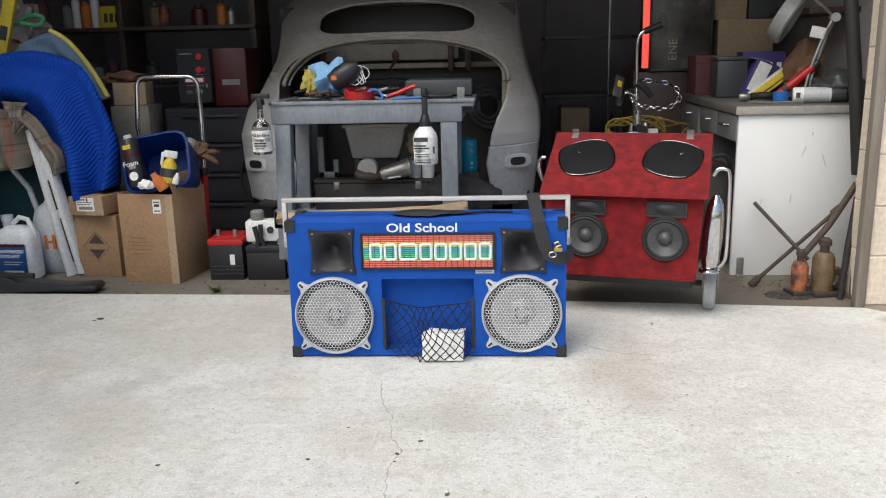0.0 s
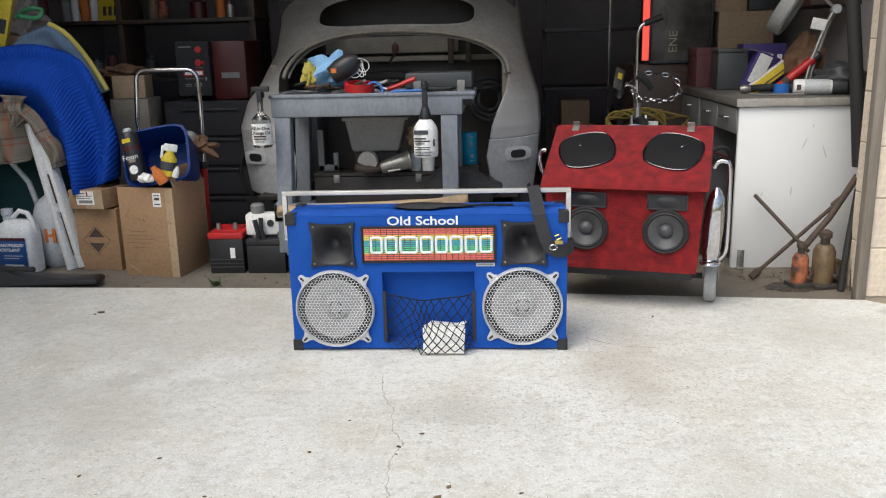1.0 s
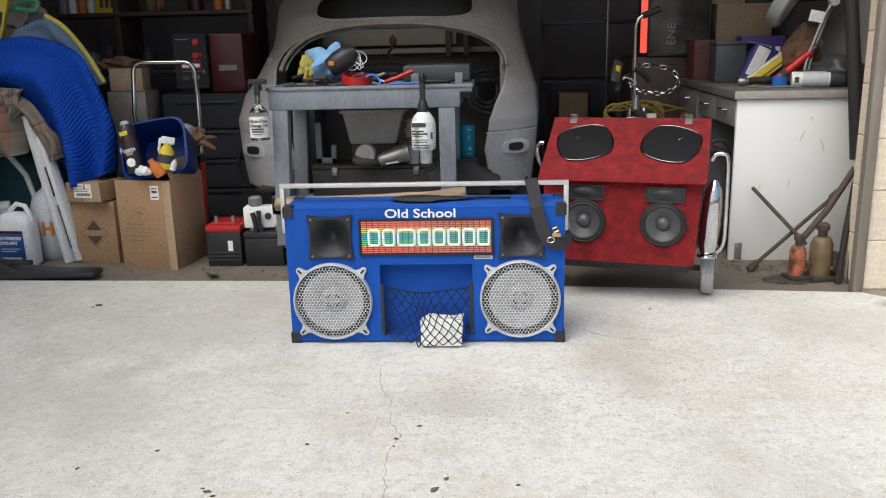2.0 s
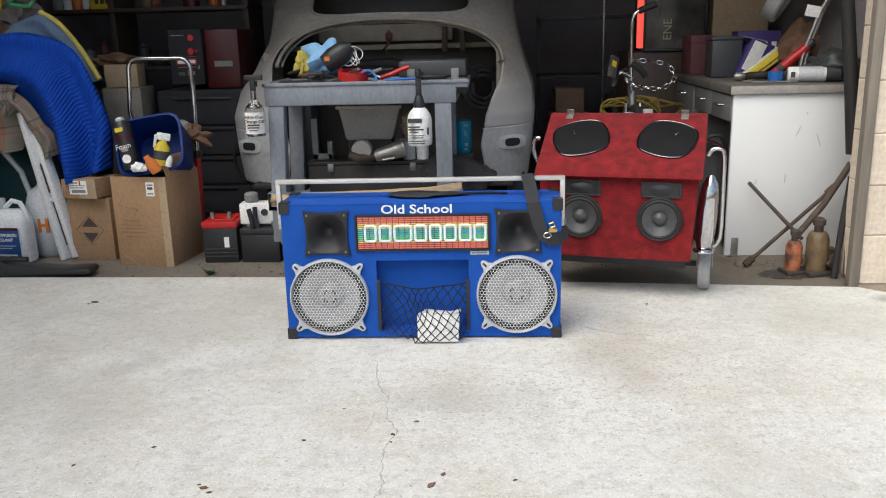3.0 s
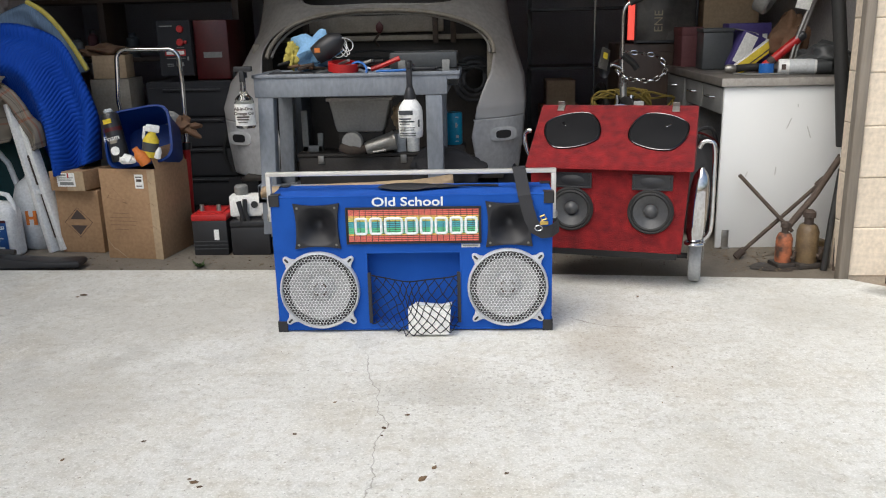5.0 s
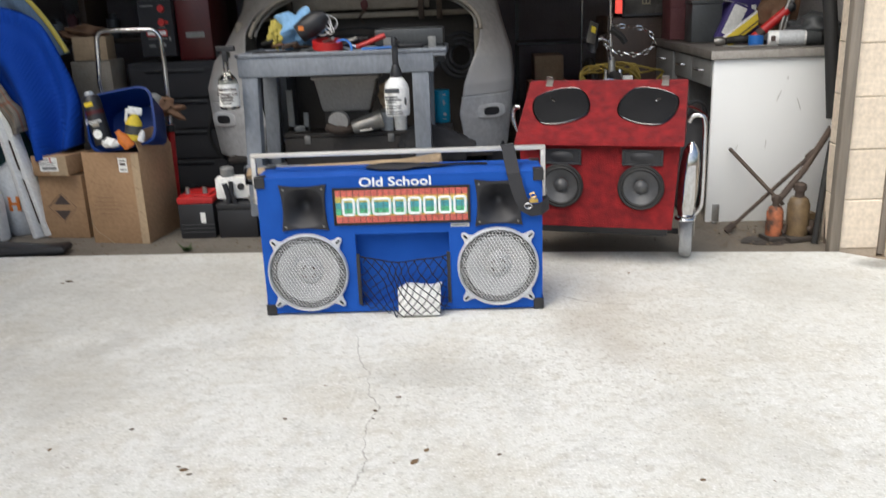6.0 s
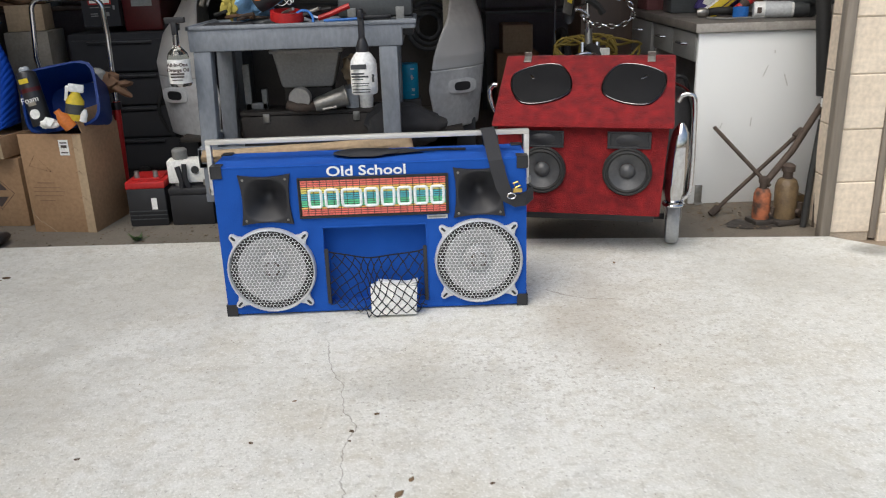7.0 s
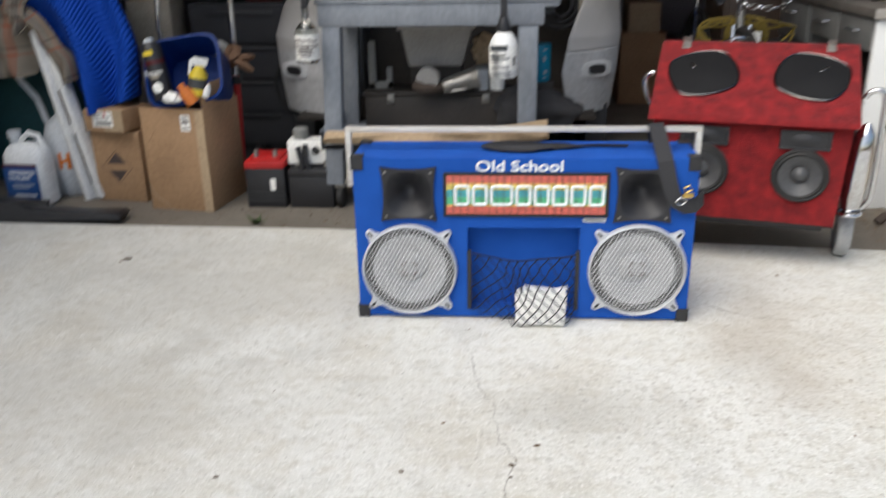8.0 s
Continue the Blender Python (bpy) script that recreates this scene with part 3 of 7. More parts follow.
for sx in (-1, 1):
    for sz in (0, 1):
        for back in (0, 1):
            z0, z1 = (BH - 0.034, BH + 0.004) if sz else (0.002, 0.04)
            y0, y1 = (BD - 0.034, BD + 0.004) if back else (-0.005, 0.034)
            xo, xi = sx * (BW + 0.004), sx * (BW - 0.03)
            zc = BH + 0.001 if sz else 0.004
            yc = BD + 0.001 if back else -0.002
            x0, x1 = min(xo, xi), max(xo, xi)
            xs = sorted((sx * (BW + 0.004), sx * (BW - 0.001)))
            pieces = [box(x0, x1, *sorted((yc, yc + (-0.003 if not back else 0.003))), z0, z1, 0.001, 1), box(x0, x1, y0, y1, *sorted((zc, zc + (0.003 if sz else -0.003))), 0.001, 1), box(*xs, y0, y1, z0, z1, 0.001, 1)]
            part("corner_protector", join(*pieces), "black", boom)


def horn():
    """A square flange with hollowed sides, and a mouth that flares out of a deep throat."""
    bm = bmesh.new()
    n, h = 64, 0.078

    def edge(i):
        a = 2 * math.pi * i / n
        c, s = math.cos(a), math.sin(a)
        k = 1 / max(abs(c), abs(s))
        x, z = c * k * h, s * k * h
        if abs(c) >= abs(s):
            x *= 1 - 0.10 * max(0.0, 1 - (s / c) ** 2)
        else:
            z *= 1 - 0.10 * max(0.0, 1 - (c / s) ** 2)
        return x, z

    def mouth(i, r, sq):
        a = 2 * math.pi * i / n
        c, s = math.cos(a), math.sin(a)
        k = (abs(c) ** sq + abs(s) ** sq) ** (-1 / sq)
        return c * k * r, s * k * r

    rows = [[(*edge(i), 0.0) for i in range(n)], [(*edge(i), -0.007) for i in range(n)]]
    rows += [[(x * 0.985, z * 0.985, -0.009) for x, z in map(edge, range(n))]]
    for r, sq, y in ((0.0670, 3.4, -0.0092), (0.065, 3.2, -0.0085), (0.062, 2.9, -0.006), (0.058, 2.7, -0.001), (0.052, 2.5, 0.006), (0.045, 2.35, 0.014), (0.037, 2.2, 0.023), (0.029, 2.1, 0.033), (0.022, 2, 0.043), (0.013, 2, 0.052), (0.003, 2, 0.057)):
        rows.append([(*mouth(i, r, sq), y) for i in range(n)])
    vs = [[bm.verts.new((x, y, z)) for x, z, y in row] for row in rows]
    for a, b in zip(vs, vs[1:]):
        for i in range(n):
            j = (i + 1) % n
            bm.faces.new((a[i], a[j], b[j], b[i]))
    bm.faces.new(vs[-1])
    return bm


for hx in (-0.315, 0.325):
    hz = 0.376
    h = part("horn", horn(), "horn_black", boom, "square black flared horn")
    h.location = (hx, -0.001, hz)
    for dx in (-0.063, 0.063):
        for dz in (-0.063, 0.063):
            part("screw", lathe([(0, 0.003), (0.003, 0.0025), (0.0042, 0)], 10, Matrix.Translation((dx, -0.0095, dz)) @ FRONT), "steel", h)


def hex_grille(R, pitch, hole, bulge):
    """A perforated sheet, slightly domed: hexagons round open holes."""
    bm = bmesh.new()
    verts = {}

    def v(x, z):
        k = (round(x, 5), round(z, 5))
        if k not in verts:
            q = min(1.0, (x * x + z * z) / (R * R))
            verts[k] = bm.verts.new((x, -bulge * (1 - q * q), z))
        return verts[k]

    dz = pitch * math.sqrt(3) / 2
    ro, ri = pitch / math.sqrt(3), hole
    for j in range(-int(R / dz) - 1, int(R / dz) + 2):
        for i in range(-int(R / pitch) - 2, int(R / pitch) + 2):
            cx, cz = (i + 0.5 * (j % 2)) * pitch, j * dz
            if math.hypot(cx, cz) > R - pitch * 0.35:
                continue
            o = [(cx + ro * math.cos(radians(30 + 60 * k)), cz + ro * math.sin(radians(30 + 60 * k))) for k in range(6)]
            w = [(cx + ri * math.cos(radians(30 + 60 * k)), cz + ri * math.sin(radians(30 + 60 * k))) for k in range(6)]
            for k in range(6):
                m = (k + 1) % 6
                q = [v(*o[k]), v(*o[m]), v(*w[m]), v(*w[k])]
                if len(set(q)) == 4:
                    try:
                        bm.faces.new(q)
                    except ValueError:
                        pass
    return bm


def ear(a):
    """A mounting ear with its bolt slot, at the angle a round the basket."""
    out = [(-0.026, 0.128), (-0.013, 0.146), (-0.0095, 0.160), (-0.004, 0.166), (0.004, 0.166), (0.0095, 0.160), (0.013, 0.146), (0.026, 0.128)]
    e = prism(out, -0.012, 0.0, 0.0015)
    return moved(e, Matrix.Rotation(a, 4, "Y"))


shared = {}
for wx, wz in ((-0.318, 0.152), (0.320, 0.157)):
    wo = part("woofer", lathe([(0.1275, 0.004), (0.1285, 0.015), (0.1305, 0.018), (0.133, 0.017), (0.1358, 0.012), (0.1365, 0.0)], 72, FRONT), "silver", boom, "silver woofer basket ring")
    wo.location = (wx, -0.001, wz)
    for k in range(4):
        e = part("mounting_ear", ear(radians(45 + 90 * k)), "silver", wo)
        slot = moved(prism([(-0.0035, 0.145), (-0.0035, 0.158), (0.0, 0.161), (0.0035, 0.158), (0.0035, 0.145), (0, 0.142)], -0.0135, -0.0118), Matrix.Rotation(radians(45 + 90 * k), 4, "Y"))
        part("bolt_slot", slot, "black", wo)
    g = shared.get("g")
    if g is None:
        g = shared["g"] = part("grille", hex_grille(0.131, 0.0112, 0.0056, 0.010), "grille_silver", wo, "perforated silver grille", smooth=False)
        g.location = (0, -0.010, 0)
        c = shared["c"] = part("speaker_cone", lathe([(0.106, 0.003), (0.100, 0.003), (0.047, -0.026), (0.045, -0.022), (0.034, -0.011), (0.02, -0.004), (0, -0.001)], 56, FRONT), "cone", wo, "pale silver speaker cone")
        s_ = shared["s"] = part("surround", lathe([(0.130, 0.002), (0.119, 0.006), (0.107, 0.0045), (0.103, 0.001)], 56, FRONT), "rubber", wo, "black rubber cone surround")
        # a broken square ring printed on the dust cap
        sq = [(0.021 * math.copysign(abs(math.cos(a)) ** 0.6, math.cos(a)), -0.003, 0.002 + 0.019 * math.copysign(abs(math.sin(a)) ** 0.6, math.sin(a))) for a in [2 * math.pi * i / 32 for i in range(32)]]
        em = shared["e"] = part("cap_emblem", join(*[tube(sq[b0:b0 + 7], 0.0034, 6) for b0 in (1, 9, 17, 25)]), "ink", wo, "dark printed emblem")
    else:
        again(g, wo, pose(0, -0.010, 0))
        again(c, wo)
        again(s_, wo)
        again(em, wo)

# the display: rows of coloured cells in a dark frame
DX0, DX1, DZ0, DZ1 = -0.213, 0.228, 0.318, 0.433
disp = part("display", box(DX0, DX1, -0.004, 0.0, DZ0, DZ1, 0.001), "led_back", boom, "display of red, orange, green and teal cells")
part("display_frame", join(box(DX0 - .005, DX1 + .005, -0.009, -0.001, DZ1, DZ1 + .005, .001), box(DX0 - .005, DX1 + .005, -0.009, -0.001, DZ0 - .005, DZ0, .001), box(DX0 - .005, DX0, -0.009, -0.001, DZ0, DZ1, .001), box(DX1, DX1 + .005, -0.009, -0.001, DZ0, DZ1, .001)), "rubber", disp)
cols, rws = 22, 16
kinds = ["led_red"] * 3 + ["led_orange"] + ["led_yellow"] * 2 + ["led_teal"] * 3 + ["led_green"] * 3 + ["led_orange"] + ["led_red"] * 3
cw, ch = (DX1 - DX0 - 0.006) / cols, (DZ1 - DZ0 - 0.005) / rws
for kind in ("led_red", "led_orange", "led_yellow", "led_green", "led_teal"):
    cells = []
    for r in range(rws):
        if kinds[r] != kind:
            continue
        for c in range(cols):
            x, z = DX0 + 0.003 + c * cw, DZ1 - 0.0025 - (r + 1) * ch
            cells.append(box(x + 0.0011, x + cw - 0.0011, -0.0058, -0.0035, z + 0.0012, z + ch - 0.0012, 0))
    tagged(part("cell_field", join(*cells), kind, disp), kind="stuff")
# the maker's mark, as plain rounded white frames
lx = DX0 + 0.024
for k in range(8):
    w = 0.064 if k == 2 else 0.044
    cx, cz, hw, hh = lx + w / 2, 0.374, w / 2 - 0.004, 0.026
    outline = [(cx + hw * math.copysign(abs(math.cos(a)) ** 0.3, math.cos(a)), -0.0065, cz + hh * math.copysign(abs(math.sin(a)) ** 0.3, math.sin(a))) for a in [2 * math.pi * i / 36 for i in range(36)]]
    part("emblem_shape", tube(outline, 0.0044, 8, True), "lit_white", disp, "plain white rounded frame")
    lx += w + 0.0055
text("lettering", "Old School", 0.047, boom, "lit_white", (-0.011, -0.0016, 0.4555), bold=0.0009, label="white painted words", span=(0.236, 0.031))
part("sticker", join(box(0.166, 0.228, -0.0015, 0, 0.297, 0.309, 0)), "milky", boom, "small pale maker's sticker")
part("sticker_print", bars([(0.170, 0.222, 0.3005, 0.3055)], -0.0015), "grey_plastic", boom)

# handle: a square bar over the top, fixed to the sides
HY = 0.095
part("handle", join(box(-0.500, 0.486, HY - .010, HY + .010, 0.529, 0.5435, 0.002), box(-0.500, -0.484, HY - .010, HY + .010, 0.372, 0.529, 0.002), box(0.470, 0.486, HY - .010, HY + .010, 0.372, 0.529, 0.002)), "aluminium", boom, "brushed square carrying handle")
for hx in (-0.478, 0.4715):
    part("handle_bolt", lathe([(0, 0.006), (0.012, 0.005), (0.014, 0)], 14, Matrix.Translation((hx - (.022 if hx < 0 else -.0145), HY, 0.386)) @ Matrix.Rotation(radians(-90 if hx < 0 else 90), 4, "Y")), "steel", boom)

# shoulder strap hung over the handle, down the front corner
def ribbon(points, w, t=0.0025, across=(1, 0, 0)):
    bm = bmesh.new()
    rows = []
    pts = [Vector(p) for p in points]
    for i, p in enumerate(pts):
        ac = Vector(across[i] if isinstance(across, list) else across).normalized()
        d = (pts[min(i + 1, len(pts) - 1)] - pts[max(i - 1, 0)]).normalized()
        nn = d.cross(ac).normalized()
        rows.append([bm.verts.new(p + ac * (w / 2) * s + nn * t * k) for s, k in ((-1, 0), (1, 0), (1, 1), (-1, 1))])
    for a, b in zip(rows, rows[1:]):
        for k in range(4):
            bm.faces.new((a[k], a[(k + 1) % 4], b[(k + 1) % 4], b[k]))
    bm.faces.new(rows[0])
    bm.faces.new(rows[-1])
    return bm


ac = (1, 0, 0.1)
part("shoulder_strap", ribbon([(0.37, 0.125, 0.49), (0.36, 0.115, 0.545), (0.358, 0.095, 0.5485), (0.362, 0.07, 0.54), (0.368, 0.03, 0.505), (0.374, -0.012, 0.472), (0.384, -0.018, 0.43), (0.396, -0.02, 0.39), (0.412, -0.022, 0.362), (0.436, -0.02, 0.350), (0.462, -0.012, 0.352), (0.49, 0.03, 0.36)], 0.042, 0.003, [ac] * 8 + [(0.8, 0, 0.6), (0.35, 0, 1), (0, 0.1, 1), (0, 0.2, 1)]), "soft_black", boom, "black webbing shoulder strap")
part("strap_clip", join(box(0.424, 0.452, -0.030, -0.022, 0.376, 0.39, .003), tube([(0.43, -0.028, 0.392), (0.425, -0.028, 0.405), (0.438, -0.028, 0.41), (0.446, -0.028, 0.398)], 0.0035, 8, True)), "brass", boom, "brass strap clip")
part("strap_ring", tube([(0.42 + .012 * math.cos(a), -0.026, 0.366 + .009 * math.sin(a)) for a in [i * math.pi / 6 for i in range(12)]], 0.002, 6, True), "chrome", boom)

# elastic net over the pocket, its two side battens, and the white carton that it holds
for bx in (-0.148, 0.155):
    part("net_batten", box(bx - 0.006, bx + 0.006, -0.006, 0.004, 0.032, 0.212, 0.002), "black", boom)


def net():
    """Crossed cords that sag between the battens and bulge over the carton."""
    def place(u, v):
        pull = 0.42 * math.exp(-((v - 0.75) / 0.4) ** 2) * math.exp(-((u - 0.45) / 0.3) ** 2)
        x = -0.146 + 0.299 * (u + (0.46 - u) * pull)
        w = min(1.0, max(0.0, (x + 0.146) / 0.299))
        top = 0.206 - 0.028 * math.sin(math.pi * w) ** 0.8
        low = 0.03 - 0.022 * math.sin(math.pi * u) ** 0.5
        z = low + (top - low) * v ** 1.15
        y = -0.006 + 0.014 * math.sin(math.pi * u) * v - 0.03 * math.sin(math.pi * u) * (1 - v)
        if -0.03 < x < 0.136 and z < 0.118:
            y = -0.0635 + 0.1 * z
        elif -0.055 < x < 0.155 and z < 0.15:
            y = -0.03
        return (x + 0.004 * math.sin(9 * v + 7 * u), y, z + 0.003 * math.sin(11 * u))
    cords = []
    n = 10
    for k in range(-6, n + 1):
        for s in (1, -1):
            pts = []
            for i in range(19):
                v = i / 18
                u = (k + 4.6 * v) / n
                u = u if s > 0 else 1 - u
                if 0 <= u <= 1:
                    pts.append(place(u, v))
            if len(pts) > 2:
                cords.append(tube(pts, 0.0017, 4))
    cords.append(tube([place(i / 24, 1) for i in range(25)], 0.0024, 6))
    return join(*cords)


tagged(part("pocket_net", net(), "net", boom, "black knotted elastic pocket net"), kind="stuff")
wb = thing("white_carton", (0.032, 2.698, 0.008), 2, "small creased white carton held in the net", "box")
wb.matrix_world = pose(0.032, 2.698, 0.008, -9, 0, 2)
part("carton_body", prism([(-0.069, 0.002), (0.068, 0.0), (0.074, 0.088), (-0.046, 0.101), (-0.070, 0.090)], 0.0, 0.05, 0.002), "white", wb)
part("top_flap", moved(box(-0.060, 0.058, 0.0, 0.05, 0, 0.003, 0.001), Matrix.Translation((0.014, 0.001, 0.097)) @ Matrix.Rotation(radians(6), 4, "Y")), "white", wb)
part("side_flap", moved(box(-0.018, 0.022, 0.0, 0.045, 0, 0.003, 0.001), Matrix.Translation((0.056, 0.004, 0.097)) @ Matrix.Rotation(radians(-12), 4, "Y")), "white", wb)

bag = thing("black_pouch", (-0.03, 2.86, BH), 0, "flat black folded pouch lying on the boombox", "pouch")
part("pouch_body", lump(0.105, 4, (1, 0.5, 0.055), 0.3, 3), "soft_black", bag).location = (0, 0, 0.009)
part("cord", tube(smooth_path([(0.06, 0.0, 0.008), (0.14, -0.01, 0.01), (0.22, 0.02, 0.006), (0.30, 0.015, 0.005)], 16), 0.004, 6), "soft_black", bag)
part("pouch_flap", lump(0.065, 9, (1.1, 0.5, 0.05), 0.3, 3), "soft_black", bag).location = (0.09, 0.01, 0.007)

# ---- red velvet speaker cabinet on a chromed cart ----
red = thing("speaker_cart", (0.682, 3.182, 0.0), -14.9, "red velvet speaker cabinet on a chromed wheeled cart", "speaker")
LE = radians(29.9)


def lid():
    prof = [(-0.012, 0.478), (0.0, 0.492), (0.33, 0.682), (0.352, 0.684), (0.36, 0.67), (0.36, 0.478)]
    bm = bmesh.new()
    a = [bm.verts.new((-0.312, y, z)) for y, z in prof]
    b = [bm.verts.new((0.312, y, z)) for y, z in prof]
    bm.faces.new(a)
    bm.faces.new(b[::-1])
    for i in range(len(a)):
        j = (i + 1) % len(a)
        bm.faces.new((a[i], b[i], b[j], a[j]))
    bmesh.ops.recalc_face_normals(bm, faces=bm.faces)
    bmesh.ops.bevel(bm, geom=list(bm.edges), offset=0.006, segments=2, profile=0.5, affect="EDGES")
    return bm


part("lid", lid(), "red_velvet", red)
body = holed(-0.297, 0.297, 0.026, 0.34, 0.158, 0.476, [(u - .052, u + .052, .266, .37, .05) for u in (-0.137, 0.162)])
for v in body.verts:
    if abs(v.co.x) > 0.29:   # the sides draw in towards the floor
        v.co.x -= math.copysign(0.018, v.co.x) * (0.476 - v.co.z) / 0.318
part("body", body, "red_velvet", red)
# black block stands in for the shade under the body; second box is an axle
part("base_frame", join(box(-0.26, 0.26, 0.14, 0.33, 0.10, 0.157, 0.004), box(-0.31, 0.31, 0.21, 0.23, 0.092, 0.112, 0.003)), "black", red)
LIDM = Matrix.Translation((0, 0, 0.487)) @ Matrix.Rotation(LE, 4, "X")


def diamond(k, tilt, h):
    """A rounded lozenge dish, as the oval speakers' covers are."""
    bm = bmesh.new()
    n = 48
    rows = []
    for r, z in ((1.0, 0.0), (1.0, 0.008), (0.955, 0.012), (0.93, 0.009), (0.6, 0.012), (0.2, 0.0135)):
        row = []
        for i in range(n):
            a = 2 * math.pi * i / n
            c, s = math.cos(a), math.sin(a)
            q = (abs(c) ** 1.55 + abs(s) ** 1.55) ** (-1 / 1.55)
            x, y = c * q * 0.119 * r, s * q * 0.124 * r
            row.append(bm.verts.new((k * (x * math.cos(tilt) - y * math.sin(tilt)), x * math.sin(tilt) + y * math.cos(tilt), z)))
        rows.append(row)
    for a, b in zip(rows, rows[1:]):
        for i in range(n):
            bm.faces.new((a[i], a[(i + 1) % n], b[(i + 1) % n], b[i]))
    bm.faces.new(rows[-1])
    return bm


for k, u in ((1, 0.170), (-1, -0.162)):
    sp = part("oval_speaker", diamond(k, radians(26), 0), "grille_black", red, "black lozenge-shaped speaker cover")
    sp.matrix_basis = LIDM @ Matrix.Translation((u, 0.213, 0.002))
    part("badge", box(-0.004, 0.004, -0.013, 0.013, 0, 0.002, 0.001), "chrome", sp, "small bright badge").matrix_basis = pose(k * 0.035, 0.03, 0.0122, 0, 0, 35 if k < 0 else -48)
    edge_ = []
    for i in range(48):
        a = 2 * math.pi * i / 48
        c, si = math.cos(a), math.sin(a)
        q = (abs(c) ** 1.55 + abs(si) ** 1.55) ** (-1 / 1.55)
        x, y = c * q * 0.1185, si * q * 0.1235
        edge_.append((k * (x * math.cos(radians(26)) - y * math.sin(radians(26))), x * math.sin(radians(26)) + y * math.cos(radians(26)), 0.0085))
    part("rim", tube(edge_, 0.0022, 6, True), "gloss_black", sp, "thin glossy dark rim")
for u in (-0.229, 0.226):
    b = part("hinge_clip", join(box(-0.014, 0.014, -0.035, 0.004, 0.0, 0.003, 0.001), box(-0.014, 0.014, 0.001, 0.004, -0.03, 0.02, 0.001)), "steel", red, "bright metal hinge clip")
    b.matrix_basis = LIDM @ Matrix.Translation((u, 0.378, 0.006))
for u in (-0.137, 0.162):
    mid = part("midrange_speaker", lathe([(0.094, 0.0), (0.094, 0.006), (0.088, 0.012), (0.083, 0.010), (0.076, 0.014), (0.070, 0.008), (0.032, -0.012)], 48, FRONT), "rubber", red, "round black midrange speaker")
    mid.location, mid.scale = (u, 0.024, 0.318), (0.91, 1.0, 0.91)
    part("cone_ring", lathe([(0.070, 0.008), (0.030, -0.010)], 48, FRONT), "grey_cone", mid).location = (0, -0.0015, 0)
    part("dust_cap", lathe([(0.030, -0.006), (0.022, 0.006), (0.010, 0.012), (0, 0.0135)], 30, FRONT), "grey_cone", mid, "domed dark dust cap")
    tw = part("tweeter_horn", join(box(-0.079, 0.079, -0.007, 0.0, -0.031, -0.024, .002), box(-0.079, 0.079, -0.007, 0, 0.024, 0.031, .002), box(-0.079, -0.068, -0.007, 0, -0.024, 0.024, .002), box(0.068, 0.079, -0.007, 0, -0.024, 0.024, .002), prism([(-0.068, -0.024), (0.068, -0.024), (0.068, 0.024), (-0.068, 0.024)], -0.002, 0.0), moved(lathe([(0.03, 0.0), (0.012, 0.006), (0, 0.007)], 20, FRONT), Matrix.Translation((0, -0.002, 0)) @ Matrix.Diagonal((1.6, 1, 0.7, 1)))), "black", red, "black rectangular tweeter horn")
    tw.location, tw.scale = (u + 0.003, 0.024, 0.430), (0.94, 1.0, 0.96)
# chromed tubing and the small wheel
CR = [(0.322, 0.11, 0.55), (0.336, 0.11, 0.572), (0.362, 0.11, 0.575), (0.378, 0.11, 0.555), (0.382, 0.11, 0.45), (0.383, 0.11, 0.28), (0.374, 0.11, 0.22), (0.335, 0.11, 0.185)]
part("chrome_rail", tube(smooth_path(CR, 40), 0.0085, 10), "chrome", red, "bent chrome side rail")
SLEEVE = ((0.0, 0.018), (0.016, 0.027), (0.05, 0.034), (0.13, 0.037), (0.21, 0.035), (0.26, 0.028), (0.282, 0.016), (0.294, 0.007))
part("chrome_sleeve", tube([(0.324 + 0.05 * h, 0.085, 0.187 + h) for h, r in SLEEVE], [r for h, r in SLEEVE], 28), "chrome", red, "bulging polished chrome tube")
part("chrome_collar", lathe([(0.030, 0.185), (0.038, 0.186), (0.040, 0.191), (0.038, 0.196), (0.030, 0.197)], 28, Matrix.Translation((0.326, 0.085, 0))), "chrome", red)
wh = part("wheel", lathe([(0.085, -0.024), (0.094, -0.021), (0.099, -0.010), (0.099, 0.010), (0.094, 0.021), (0.085, 0.024), (0.045, 0.020), (0.012, 0.024), (0, 0.024)], 40, Matrix.Rotation(radians(90), 4, "Y")), "worn_rubber", red, "small grey rubber wheel")
wh.location = (0.330, 0.22, 0.101)
part("wheel", lathe([(0.085, -0.024), (0.094, -0.021), (0.099, -0.010), (0.099, 0.010), (0.094, 0.021), (0.085, 0.024), (0.045, 0.020), (0, 0.024)], 40, Matrix.Translation((-0.33, 0.22, 0.101)) @ Matrix.Rotation(radians(90), 4, "Y")), "worn_rubber", red)
part("fork", join(box(0.302, 0.358, 0.19, 0.25, 0.2, 0.212, 0.003), box(0.3, 0.306, 0.2, 0.24, 0.09, 0.2, 0.002), box(0.356, 0.362, 0.2, 0.24, 0.09, 0.2, 0.002)), "steel", red)
part("chrome_rail", tube(smooth_path([(-0.312, 0.11, 0.50), (-0.333, 0.11, 0.54), (-0.340, 0.11, 0.585), (-0.325, 0.11, 0.605), (-0.312, 0.11, 0.605)], 20), 0.0085, 10), "chrome", red)

# ---- white desk with a grey top ----
desk = thing("desk", (1.28, 3.85, GF), 0, "old white desk with grey top and drawers", "desk")
DK = 0.76 - GF
part("end_panel", box(0.004, 0.555, 0.0, 0.022, 0.0, DK - 0.04, 0.002), "desk_white", desk, "scuffed white end panel")
part("desktop", box(-0.012, 0.57, -0.014, 1.25, DK - 0.038, DK, 0.004), "desk_top", desk, "worn grey laminate top")
